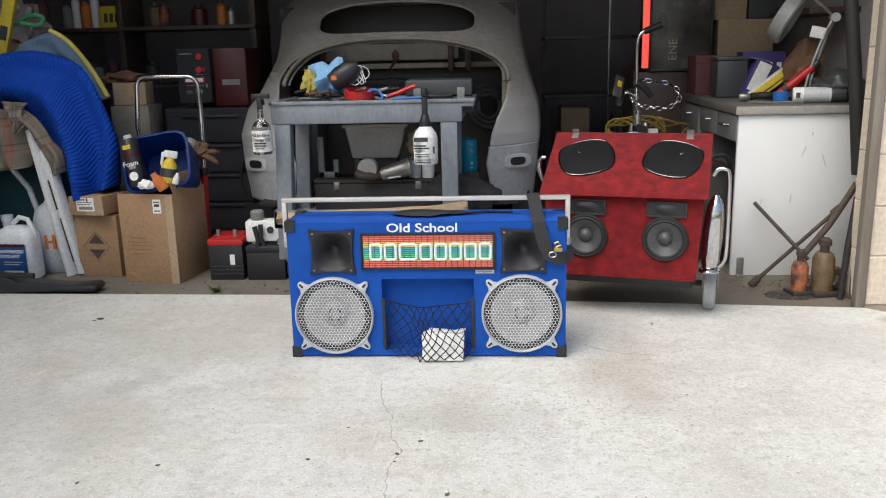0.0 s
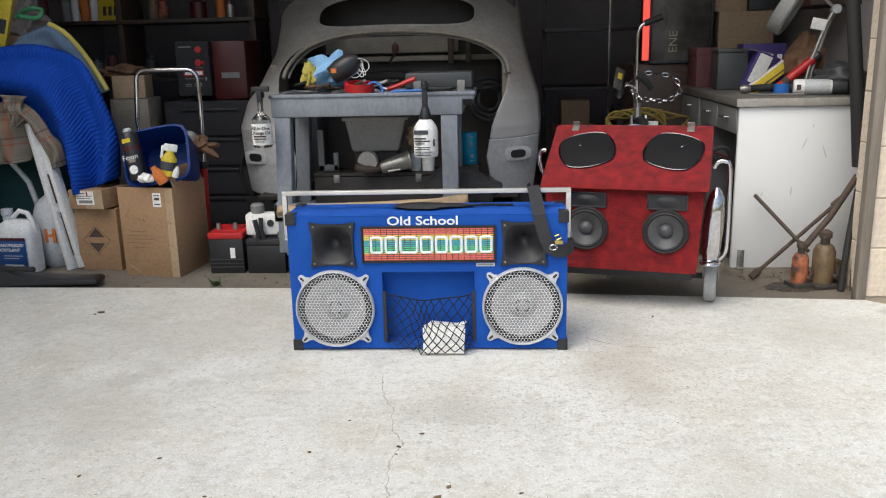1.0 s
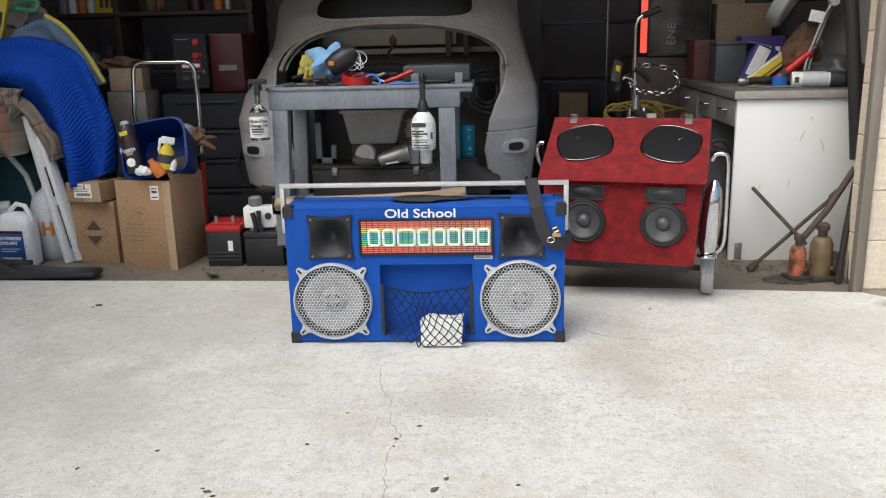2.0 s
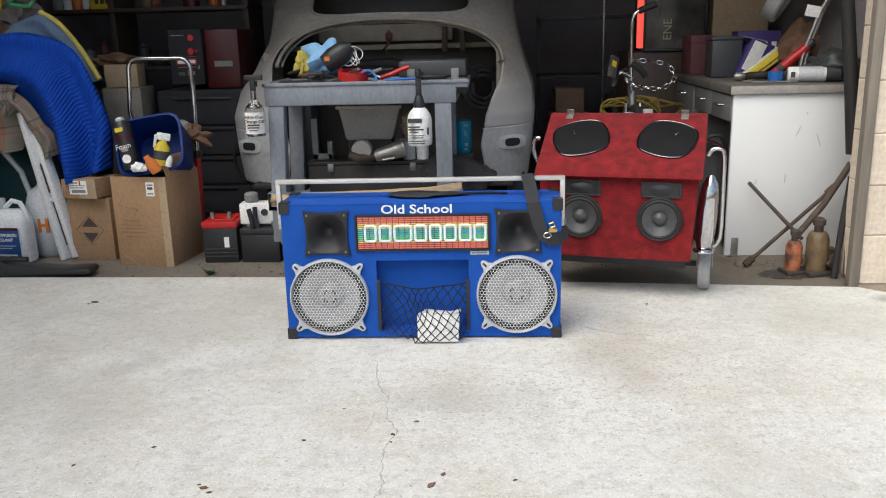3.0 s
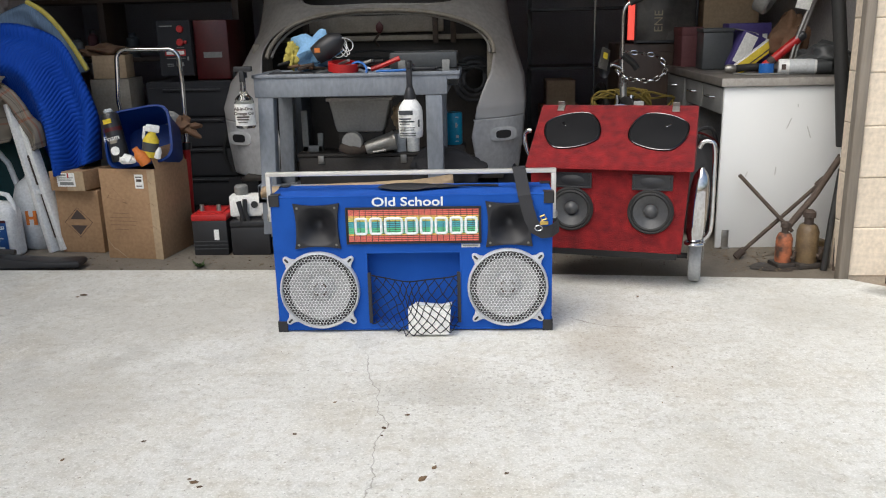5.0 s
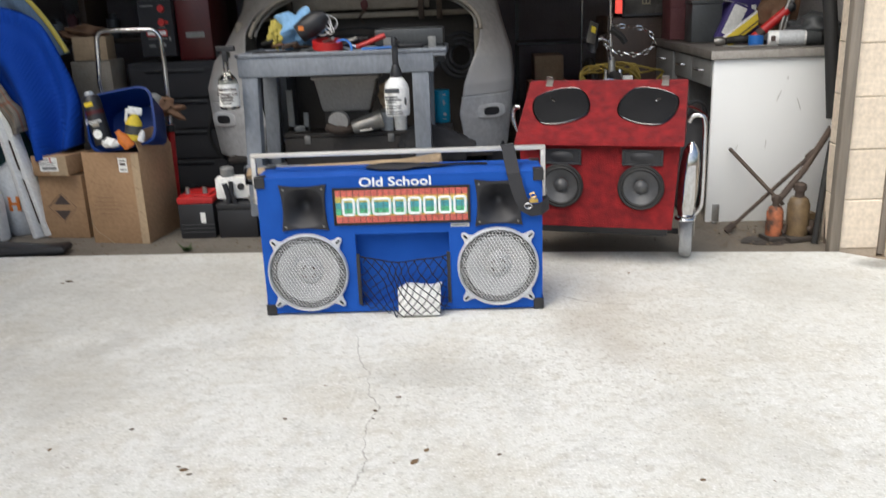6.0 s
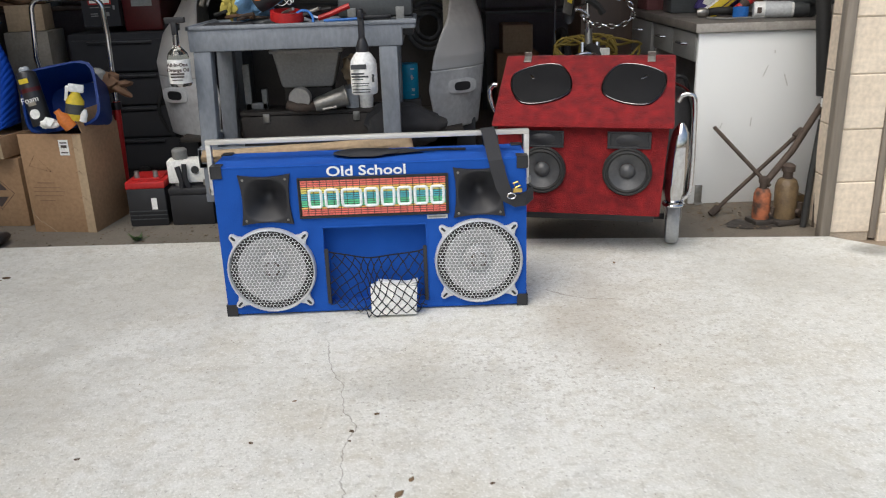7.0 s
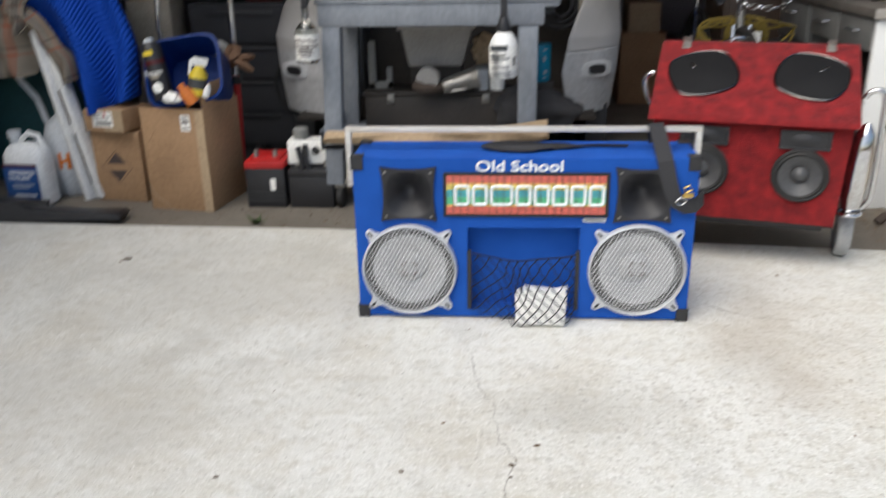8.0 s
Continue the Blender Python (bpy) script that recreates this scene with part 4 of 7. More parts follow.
part("edge_band", box(-0.014, 0.572, -0.017, -0.0145, DK - 0.037, DK - 0.002, 0.001), "desk_edge", desk, "pale worn edge band")
part("back_panel", box(0.535, 0.555, 0.022, 1.2, 0, DK - 0.04, 0.002), "desk_white", desk)
part("far_panel", box(0.004, 0.555, 1.19, 1.21, 0, DK - 0.04, 0.002), "desk_white", desk)
part("apron", box(0.012, 0.03, 0.022, 1.19, DK - 0.075, DK - 0.04, 0.002), "desk_grey", desk)
for y0, y1, z0, z1 in ((0.03, 0.36, DK - .16, DK - .045), (0.37, 0.70, DK - .16, DK - .045), (0.75, 1.18, DK - .22, DK - .045), (0.75, 1.18, DK - .40, DK - .23), (0.75, 1.18, 0.06, DK - .41)):
    d = part("drawer", box(0.0, 0.45, y0, y1, z0, z1, 0.003), "desk_grey", desk)
    ym, zm = (y0 + y1) / 2, z1 - 0.05
    part("drawer_pull", tube([(0.0, ym - .05, zm), (-0.02, ym - .045, zm), (-0.02, ym + .045, zm), (0.0, ym + .05, zm)], 0.005, 8), "chrome", d)
part("pedestal", box(0.02, 0.5, 0.73, 0.75, 0.0, DK - .04, 0.002), "desk_grey", desk)
random.seed(5)
for _ in range(5):
    sx, sz = random.uniform(0.12, 0.4), random.uniform(0.25, 0.68)
    L = random.uniform(0.006, 0.03)
    part("scuff", moved(box(-0.0022, 0.0022, -0.0008, 0.0, -L, L, 0.0003, 1), Matrix.Translation((sx, 0.0, sz)) @ Matrix.Rotation(radians(random.uniform(-25, 25)), 4, "Y")), "scuff", desk)
part("foot_bracket", join(box(0.03, 0.062, -0.006, 0.0, 0.0, 0.085, 0.002), box(0.026, 0.066, -0.03, 0.0, 0.0, 0.006, 0.002)), "steel", desk, "small grey metal foot bracket")

tb = thing("tool_bag", (1.262, 4.12, GF), 0, "black cloth tool bag with red strap, under the desk", "bag")
part("bag_body", moved(lump(0.5, 3, (0.2, 0.3, 0.5), 0.16, 4), Matrix.Translation((0, 0, 0.245))), "soft_black", tb)
part("bag_handle", tube(smooth_path([(-0.06, -0.09, 0.46), (-0.04, -0.11, 0.525), (0.02, -0.11, 0.53), (0.05, -0.09, 0.46)], 14), 0.009, 8), "soft_black", tb)
part("red_strap", tube(smooth_path([(-0.075, -0.07, 0.50), (-0.03, -0.12, 0.512), (0.03, -0.13, 0.48), (0.06, -0.12, 0.44)], 14), 0.012, 8, flat=0.4), "dark_red", tb, "dull red strap")

# ---- grey plastic utility cart ----
cart = thing("utility_cart", (-0.80, 3.79, GF), 0, "dusty grey plastic utility cart heaped with tools", "cart")
CT = 0.815 - GF
part("top_tray", join(box(0.0, 0.862, 0.0, 0.03, CT - .098, CT, .006), box(0.0, 0.862, 0.43, 0.46, CT - .098, CT, .006), box(0.0, 0.03, 0.03, 0.43, CT - .098, CT, .006), box(0.835, 0.862, 0.03, 0.43, CT - .098, CT, .006), box(0.03, 0.835, 0.03, 0.43, CT - .075, CT - .055, 0)), "cart", cart)
part("handle_ledge", box(0.855, 0.917, 0.0, 0.46, CT - .032, CT, .006), "cart", cart)
part("tray_lip", join(box(-0.006, 0.92, -0.007, 0.012, CT - .012, CT + .004, .004), box(-0.006, 0.012, -0.007, 0.465, CT - .012, CT + .004, .004)), "cart", cart)
for x0, y0 in ((0.012, 0.004), (0.768, 0.004), (0.012, 0.385), (0.768, 0.385)):
    part("leg", prism([(x0 - .022, 0.10), (x0 + .048, 0.10), (x0 + .072, CT - .097), (x0, CT - .097)] if x0 < .4 else [(x0, 0.10), (x0 + .070, 0.10), (x0 + .072, CT - .097), (x0 - .004, CT - .097)], y0, y0 + 0.068, 0.006), "cart", cart)
    part("caster", lathe([(0, -0.014), (0.04, -0.014), (0.046, -0.008), (0.046, 0.008), (0.04, 0.014), (0, 0.014)], 24, Matrix.Translation((x0 + .03, y0 + .034, 0.046)) @ Matrix.Rotation(radians(90), 4, "Y")), "rubber", cart)
    part("caster_fork", box(x0 + .008, x0 + .052, y0 + .012, y0 + .056, 0.085, 0.105, .003), "steel", cart)
part("lower_shelf", join(box(-0.02, 0.86, 0.0, 0.46, 0.25, 0.275, .005), box(-0.02, 0.86, 0.0, 0.02, 0.25, 0.335, .005), box(-0.02, 0.0, 0.0, 0.46, 0.25, 0.335, .005), box(0.84, 0.86, 0.0, 0.46, 0.25, 0.335, .005)), "cart", cart)

# ---- stripped beetle-shaped car body, seen from its tail ----
car = thing("stripped_car", (-0.36, 4.2, GF), 0, "stripped rounded car body in grey primer, engine lid missing", "car")
ZS = [0.27, 0.45, 0.62, 0.75, 0.90, 1.05, 1.15, 1.30, 1.42, 1.50]
WS = [0.79, 0.81, 0.825, 0.815, 0.77, 0.735, 0.725, 0.715, 0.64, 0.50]
YS = [0.00, -0.03, -0.03, 0.00, 0.08, 0.22, 0.33, 0.58, 0.85, 1.15]
CD = 0.5


def shell(th, z):
    w, y0 = float(np.interp(z, ZS, WS)), float(np.interp(z, ZS, YS))
    if th < 0:
        w += float(np.interp(z, (0.27, 0.62, 0.75, 0.85, 1.0, 1.15, 1.28), (0.03, 0.02, -0.01, -0.05, -0.075, -0.05, 0.0))) * min(1.0, -th)
    return Vector((w * math.sin(th), y0 + CD * (1 - math.cos(th)) + max(0.0, abs(th) - 1.3) * 1.6, z))


OX = 0.034  # the lid and window openings sit a little off the shell's middle
EZ = [0.0, 0.29, 0.475, 0.62, 0.70, 0.80, 0.88, 0.95, 1.00, 1.04, 1.07, 1.085]
EH = [0.54, 0.54, 0.51, 0.54, 0.58, 0.64, 0.655, 0.63, 0.57, 0.46, 0.28, 0.0]


def engine_gap(x, z):
    x = (x - OX) * (1.05 + 0.04 * max(0.0, min(1.0, (z - 0.6) / 0.2)))
    if z < 0.88:
        return abs(x) - float(np.interp(z, EZ, EH))
    return ((abs(x) / 0.655) ** 2.3 + ((z - 0.88) / 0.224) ** 2.3) ** (1 / 2.3) * 0.3 - 0.3


def window_gap(x, z):
    x -= OX
    zc = 1.222 + 0.03 * (1 - (x / 0.45) ** 2) - 0.03
    return ((abs(x) / 0.425) ** 3.2 + (abs(z - zc) / 0.083) ** 3.2) ** (1 / 3.2) * 0.083 - 0.083


def body_sheet(z_lo, z_hi, nz):
    bm = bmesh.new()
    nt = 150
    par, grid = {}, []
    for j in range(nz + 1):
        row = []
        for i in range(nt + 1):
            th, z = -1.55 + 3.1 * i / nt, z_lo + (z_hi - z_lo) * j / nz
            v = bm.verts.new(shell(th, z))
            par[v] = [th, z]
            row.append(v)
        grid.append(row)
    gap = lambda x, z: min(engine_gap(x, z), window_gap(x, z))
    for j in range(nz):
        for i in range(nt):
            q = (grid[j][i], grid[j][i + 1], grid[j + 1][i + 1], grid[j + 1][i])
            c = sum((v.co for v in q), Vector()) / 4
            if gap(c.x, c.z) > 0:
                bm.faces.new(q)
    bmesh.ops.delete(bm, geom=[v for v in bm.verts if not v.link_faces], context="VERTS")
    for v in bm.verts:
        if v.is_boundary and z_lo + 1e-4 < par[v][1] < z_hi - 1e-4 and abs(par[v][0]) < 1.5:
            th, z = par[v]
            for _ in range(5):
                p = shell(th, z)
                g = gap(p.x, p.z)
                e = 1e-4
                pa, pb = shell(th + e, z), shell(th, z + e)
                ga, gb = (gap(pa.x, pa.z) - g) / e, (gap(pb.x, pb.z) - g) / e
                k = g / (ga * ga + gb * gb + 1e-6)
                th -= max(-0.02, min(0.02, k * ga))
                z -= max(-0.012, min(0.012, k * gb))
            v.co = shell(th, z)
    return bm


def thick(ob, t):
    s = ob.modifiers.new("thickness", "SOLIDIFY")
    s.thickness, s.offset = t, 0.0
    return ob


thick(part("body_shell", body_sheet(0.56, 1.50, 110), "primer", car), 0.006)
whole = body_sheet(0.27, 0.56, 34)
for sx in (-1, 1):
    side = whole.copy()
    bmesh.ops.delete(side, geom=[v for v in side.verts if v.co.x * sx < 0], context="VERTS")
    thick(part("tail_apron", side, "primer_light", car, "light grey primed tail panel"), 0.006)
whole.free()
part("roof", lathe([(0, 0.06), (0.3, 0.04), (0.5, 0.0), (0.56, -0.12)], 32, Matrix.Translation((0, 1.5, 1.5)) @ Matrix.Diagonal((1, 1.1, 1, 1))), "primer", car)
rim = []
for i in range(61):
    a = math.pi * i / 60
    c, s = math.cos(a), math.sin(a)
    x, z = OX + 0.603 * math.copysign(abs(c) ** (2 / 2.3), c), 0.88 + 0.228 * s ** (2 / 2.3)
    w = float(np.interp(z, ZS, WS))
    p = shell(math.asin(max(-1, min(1, x / w))), z)
    rim.append((p.x, p.y - 0.004, p.z))
part("lid_gutter", tube(rim, 0.011, 8), "tan", car, "rubbed bare edge of the lid opening")
part("inner_flange", tube([(OX + (x - OX) * 0.965, y + 0.03, 0.88 + (z - 0.88) * 0.93) for x, y, z in rim], 0.007, 8), "primer", car)
rim2 = []
for i in range(48):
    a = 2 * math.pi * i / 48
    c, s = math.cos(a), math.sin(a)
    x = OX + 0.43 * math.copysign(abs(c) ** (2 / 3.2), c)
    z = 1.222 - 0.03 * ((x - OX) / 0.45) ** 2 + 0.088 * math.copysign(abs(s) ** (2 / 3.2), s)
    p = shell(math.asin(x / float(np.interp(z, ZS, WS))), z)
    rim2.append((p.x, p.y - 0.002, p.z))
part("window_flange", tube(rim2, 0.008, 8, True), "primer", car)
for sx in (-1, 1):
    th = math.asin(sx * 0.672 / 0.81)
    c = shell(th, 0.476)
    nrm = Matrix.Translation((c.x, c.y, c.z)) @ Matrix.Rotation(th * 0.55, 4, "Z")
    out = [(0.082 * math.copysign(abs(math.cos(a)) ** 0.6, math.cos(a)), 0.036 * math.copysign(abs(math.sin(a)) ** 0.6, math.sin(a))) for a in [2 * math.pi * i / 28 for i in range(28)]]
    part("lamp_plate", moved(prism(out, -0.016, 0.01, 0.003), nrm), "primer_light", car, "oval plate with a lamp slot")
    part("lamp_slot", moved(prism([(x * 0.55, z * 0.58) for x, z in out], -0.0185, 0.0), nrm), "black", car)
    part("inner_arch", moved(box(-0.02, 0.02, 0.0, 0.5, 0.3, 0.95, 0.01), Matrix.Translation((sx * 0.62, 0.35, 0)) @ Matrix.Rotation(radians(sx * -6), 4, "Z")), "tan", car)
part("engine_bulkhead", join(box(-0.42, 0.36, 0.70, 0.74, 0.99, 1.085, 0.012), box(-0.62, 0.62, 0.72, 0.75, 0.945, 0.975, 0.006)), "tan", car, "dull tan bulkhead above the engine bay")
part("firewall", box(-0.68, 0.68, 0.78, 0.82, 0.2, 1.3, 0.01), "oil", car)
part("bay_floor", box(-0.68, 0.68, 0.1, 0.78, 0.26, 0.285, 0.005), "oil", car)
part("tail_lens", moved(prism([(0, -0.04), (0.02, -0.015), (0.02, 0.012), (0, 0.036), (-0.02, 0.012), (-0.02, -0.015)], -0.006, 0.006, 0.002), Matrix.Translation((0.0, 0.69, 1.02))), "dark_red", car, "small dull red lens")
for hx in (-0.43, 0.30, 0.40):
    part("bracket", box(hx, hx + 0.03, 0.66, 0.70, 0.93, 1.09, 0.004), "rust", car)
for hr in (0.11, 0.085, 0.06):
    part("hose_loop", tube([(0.53 + hr * math.cos(a), 0.60 + 0.02 * math.sin(3 * a), 0.73 + hr * 1.1 * math.sin(a)) for a in [2 * math.pi * i / 24 for i in range(24)]], 0.011, 8, True), "soft_black", car)
part("latch_cable", tube([(0.0, 0.66, 0.985), (-0.02, 0.6, 0.95), (0.0, 0.62, 0.92)], 0.008, 6), "rust", car)
part("wiring", join(*[tube([(-0.6 + .02 * k, 0.62, 0.93 - .03 * k), (-0.3, 0.6, 0.88 - .02 * k), (0.0, 0.55, 0.90 - .04 * k), (0.3, 0.58, 0.86 - .03 * k), (0.6, 0.6, 0.8)], 0.006, 6) for k in range(4)]), "rubber", car)
for sx in (-0.75, 0.65):
    part("sill_stand", box(sx, sx + 0.1, 0.3, 1.5, 0.0, 0.3, 0.01), "black", car)

# ---- things left of the car: cartons, bin, jugs, batteries, hand truck ----
def carton(name, loc, rz, w, d, h, label, open_top=False, material="kraft", ry=0.0):
    t = thing(name, loc, rz, label, "carton", ry=ry)
    k = 0.004
    if open_top:
        for nm, bm in (("front_wall", box(0, w, 0, k, 0, h, .001)), ("rear_wall", box(0, w, d - k, d, 0, h, .001)), ("side_wall", box(0, k, k, d - k, 0, h, .001)), ("side_wall", box(w - k, w, k, d - k, 0, h, .001)), ("base", box(k, w - k, k, d - k, 0, k, .001))):
            part(nm, bm, material, t)
        part("flap", moved(box(0, d * .9, -0.002, 0.002, 0, 0.09, .001), Matrix.Translation((w, d * .05, h)) @ Matrix.Rotation(radians(90), 4, "Z") @ Matrix.Rotation(radians(-18), 4, "X")), material, t)
    else:
        part("carton_body", box(0, w, 0, d, 0, h, .003), material, t)
        part("flap_seam", join(box(0.002, w - .002, d / 2 - .002, d / 2 + .002, h - .001, h + .001, 0)), "ink", t)
    return t


big = carton("carton", (-1.553, 3.782, GF), -9, 0.282, 0.30, 0.425, "tall worn brown carton with a blue bin in it", True)
part("shipping_label", box(0.180, 0.222, -0.0012, 0, 0.335, 0.400, 0), "white", big, "white shipping label")
part("label_print", bars([(0.186, 0.216, 0.385, 0.390), (0.188, 0.214, 0.366, 0.378), (0.186, 0.216, 0.344, 0.349)], -0.0012), "ink", big)
part("printed_mark", bars([(0.05, 0.13, 0.215, 0.219), (0.03, 0.15, 0.195, 0.198), (0.03, 0.17, 0.178, 0.181), (0.03, 0.16, 0.160, 0.163), (0.05, 0.12, 0.138, 0.142)], -0.0012), "faint_ink", big)
part("triangle_mark", join(tube([(0.03, -0.0005, 0.29), (0.125, -0.0005, 0.265), (0.06, -0.0005, 0.335)], 0.0012, 4, True)), "faint_ink", big)
for z in (0.15, 0.26, 0.36):
    part("crease", tube([(0.235, -0.0005, z), (0.25, -0.0005, z + .01), (0.262, -0.0005, z - .004)], 0.0012, 4), "faint_ink", big)
part("torn_edge", tube(smooth_path([(0.0, -0.001, 0.10), (0.03, -0.001, 0.05), (0.05, -0.001, 0.04), (0.10, -0.001, 0.0)], 10), 0.0016, 4), "kraft_light", big)
part("tape", box(0.244, 0.2825, -0.0008, 0.0, 0.0, 0.42, 0), "kraft_light", big)
haz = carton("carton", (-1.832, 3.893, GF), -7, 0.222, 0.20, 0.305, "brown carton printed with a dark hazard diamond")
for s in (1, -1):
    part("hazard_triangle", prism([(0.062, 0.15 + s * .015), (0.146, 0.15 + s * .015), (0.104, 0.15 + s * .062)], -0.0012, 0), "ink", haz)
part("hazard_outline", tube([(0.032, -0.0005, 0.15), (0.104, -0.0005, 0.222), (0.176, -0.0005, 0.15), (0.104, -0.0005, 0.078)], 0.0012, 4, True), "ink", haz)
sm = carton("carton", (-1.835, 3.87, 0.296), -16, 0.20, 0.16, 0.092, "small brown carton with a white address label", ry=-2)
part("address_label", box(0.045, 0.15, -0.0012, 0, 0.02, 0.085, 0), "white", sm, "white address label")
part("label_print", bars([(0.052, 0.10, 0.072, 0.079), (0.052, 0.14, 0.060, 0.064), (0.052, 0.13, 0.050, 0.054), (0.06, 0.14, 0.028, 0.042)], -0.0012), "grey_plastic", sm)
part("red_mark", bars([(0.108, 0.116, 0.062, 0.084)], -0.0014), "red", sm)
part("tape", box(0.098, 0.2005, -0.0006, 0.0, 0.0, 0.092, 0), "kraft_light", sm)


def open_bin(w, h, d, t=0.006):
    """A rounded tub with an open mouth towards -y."""
    bm = bmesh.new()
    n = 40

    def ring(k, y):
        out = []
        for i in range(n):
            a = 2 * math.pi * i / n
            c, s = math.cos(a), math.sin(a)
            q = (abs(c) ** 5 + abs(s) ** 5) ** (-1 / 5)
            out.append(bm.verts.new((c * q * w / 2 * k, y, s * q * h / 2 * k)))
        return out
    rows = [ring(0.84, d), ring(0.86, d * .97), ring(1.0, 0.012), ring(1.05, 0.008), ring(1.05, 0.0), ring(0.98, -0.002), ring(0.96, 0.012), ring(0.80, d * .95)]
    for a, b in zip(rows, rows[1:]):
        for i in range(n):
            bm.faces.new((a[i], a[(i + 1) % n], b[(i + 1) % n], b[i]))
    bm.faces.new(rows[0])
    bm.faces.new(rows[-1])
    return bm


tub = solid("plastic_bin", open_bin(0.305, 0.268, 0.20), "blue_plastic", (-1.375, 3.845, 0.55), 2, "dark blue plastic bin tipped in a carton", "bin", rx=-24, ry=-9)


def spray_can(name, loc, rot, r, h, body, cap, label, title=None, tcol="white"):
    t = new(name)
    t.matrix_world = pose(*loc, *rot)
    tagged(t, label, "spray can")
    part("can", lathe([(0, 0), (r * .95, 0), (r, 0.004), (r, h * .86), (r * .82, h * .91), (r * .5, h * .93), (0, h * .93)], 28), body, t)
    part("cap", lathe([(r * .5, h * .93), (r * .5, h * .97), (r * .34, h), (0, h)], 20), cap, t)
    part("label_band", lathe([(r * 1.004, h * (.57 if title else .12)), (r * 1.004, h * (.64 if title else .3))], 28), "dark_red" if title else tcol, t)
    if title:
        text("lettering", title, r * 0.84, t, "white", (0, -r - 0.0008, h * 0.44), label="white printed word")
        part("label_print", bars([(-r * .45, r * .5, h * .72, h * .80)], -r * .94, 0.004), "yellow", t)
        part("label_print", bars([(-r * .3, r * .5, h * .34, h * .4)], -r * .97, 0.003), "tan", t)
        part("label_print", lathe([(0, 0.002), (r * .5, 0.0015), (r * .52, 0)], 20, Matrix.Translation((0, -r * .96, h * .2)) @ FRONT), "white", t)
    return t


spray_can("spray_can", (-1.432, 3.775, 0.448), (-6, -12, 0), 0.040, 0.24, "black", "milky", "black spray can of foam standing in the bin", "Foam", "red")
sb = thing("spray_bottle", (-1.30, 3.765, 0.462), 20, "white and yellow trigger bottle lying in the bin", "spray bottle", ry=12)
part("bottle", lathe([(0, 0), (0.033, 0.003), (0.035, 0.02), (0.035, 0.085), (0.018, 0.11), (0.018, 0.12)], 24, Matrix.Diagonal((1, .75, 1, 1))), "yellow", sb)
part("shoulder_label", lathe([(0.0355, 0.03), (0.0355, 0.07)], 24, Matrix.Diagonal((1, .76, 1, 1))), "dark_box", sb)
part("trigger_head", join(box(-0.03, 0.03, -0.014, 0.014, 0.118, 0.15, .005), box(-0.04, -0.028, -0.008, 0.008, 0.08, 0.14, .003)), "white_plastic", sb)
solid("orange_bottle", lathe([(0, 0), (0.026, 0.003), (0.028, 0.05), (0.014, 0.075), (0.014, 0.09), (0, 0.09)], 20), "orange", (-1.305, 3.745, 0.435), 0, "small orange plastic bottle in the bin", "bottle", rx=8, ry=-30)
solid("white_rag", lump(0.035, 3, (1, .8, .6), .5), "white", (-1.387, 3.735, 0.462), 0, "crumpled white rag in the bin", "rag")
solid("white_nozzle", join(lathe([(0, 0), (0.014, 0), (0.014, 0.03), (0.006, 0.05), (0, 0.05)], 16)), "white_plastic", (-1.255, 3.745, 0.462), 0, "white plastic nozzle in the bin", "nozzle", ry=20)

jug = thing("coolant_jug", (-2.10, 3.85, GF), -4, "white jug of antifreeze coolant with a blue label", "jug")


def jug_body(w, d, h):
    bm = bmesh.new()
    n = 36
    rows = []
    for k, z in ((0.9, 0.0), (1.0, 0.012), (1.0, h * .68), (0.97, h * .80), (0.80, h * .90), (0.5, h * .955), (0.2, h * .97)):
        row = []
        for i in range(n):
            a = 2 * math.pi * i / n
            c, s = math.cos(a), math.sin(a)
            q = (abs(c) ** 4 + abs(s) ** 4) ** -0.25
            row.append(bm.verts.new((c * q * w / 2 * k, s * q * d / 2 * k, z)))
        rows.append(row)
    for a, b in zip(rows, rows[1:]):
        for i in range(n):
            bm.faces.new((a[i], a[(i + 1) % n], b[(i + 1) % n], b[i]))
    bm.faces.new(rows[0])
    bm.faces.new(rows[-1])
    return bm


part("jug_body", jug_body(0.19, 0.12, 0.275), "white_plastic", jug)
part("neck_cap", lathe([(0.022, 0.255), (0.022, 0.285), (0.027, 0.287), (0.027, 0.315), (0, 0.317)], 20, Matrix.Translation((-0.045, 0, 0))), "milky", jug)
part("jug_handle", tube([(-0.02, 0, 0.272), (0.02, 0, 0.305), (0.06, 0, 0.295), (0.082, 0, 0.25), (0.085, 0, 0.20)], 0.012, 10), "white_plastic", jug)
part("jug_label", box(-0.085, 0.07, -0.0625, -0.0605, 0.03, 0.185, 0.001), "paper_blue", jug, "glossy blue jug label")
part("label_top", box(-0.085, 0.07, -0.0632, -0.0626, 0.172, 0.185, 0), "dark_red", jug)
text("lettering", "ANTIFREEZE/", 0.021, jug, "white", (0.0, -0.0636, 0.148), bold=.0004, label="white printed words")
text("lettering", "COOLANT", 0.021, jug, "white", (-0.012, -0.0636, 0.125), bold=.0004)
part("label_print", bars([(-0.05, 0.05, 0.095, 0.099), (-0.05, 0.03, 0.083, 0.087), (-0.05, 0.05, 0.045, 0.055)], -0.0632), "milky", jug)

pump = thing("sprayer_jug", (-2.0, 4.03, GF), 0, "cloudy grey pump sprayer with orange marking", "sprayer")
part("tank", lathe([(0, 0), (0.088, 0.0), (0.102, 0.02), (0.112, 0.12), (0.112, 0.24), (0.09, 0.315), (0.045, 0.35), (0.038, 0.365), (0.038, 0.38), (0, 0.38)], 36), "milky", pump)
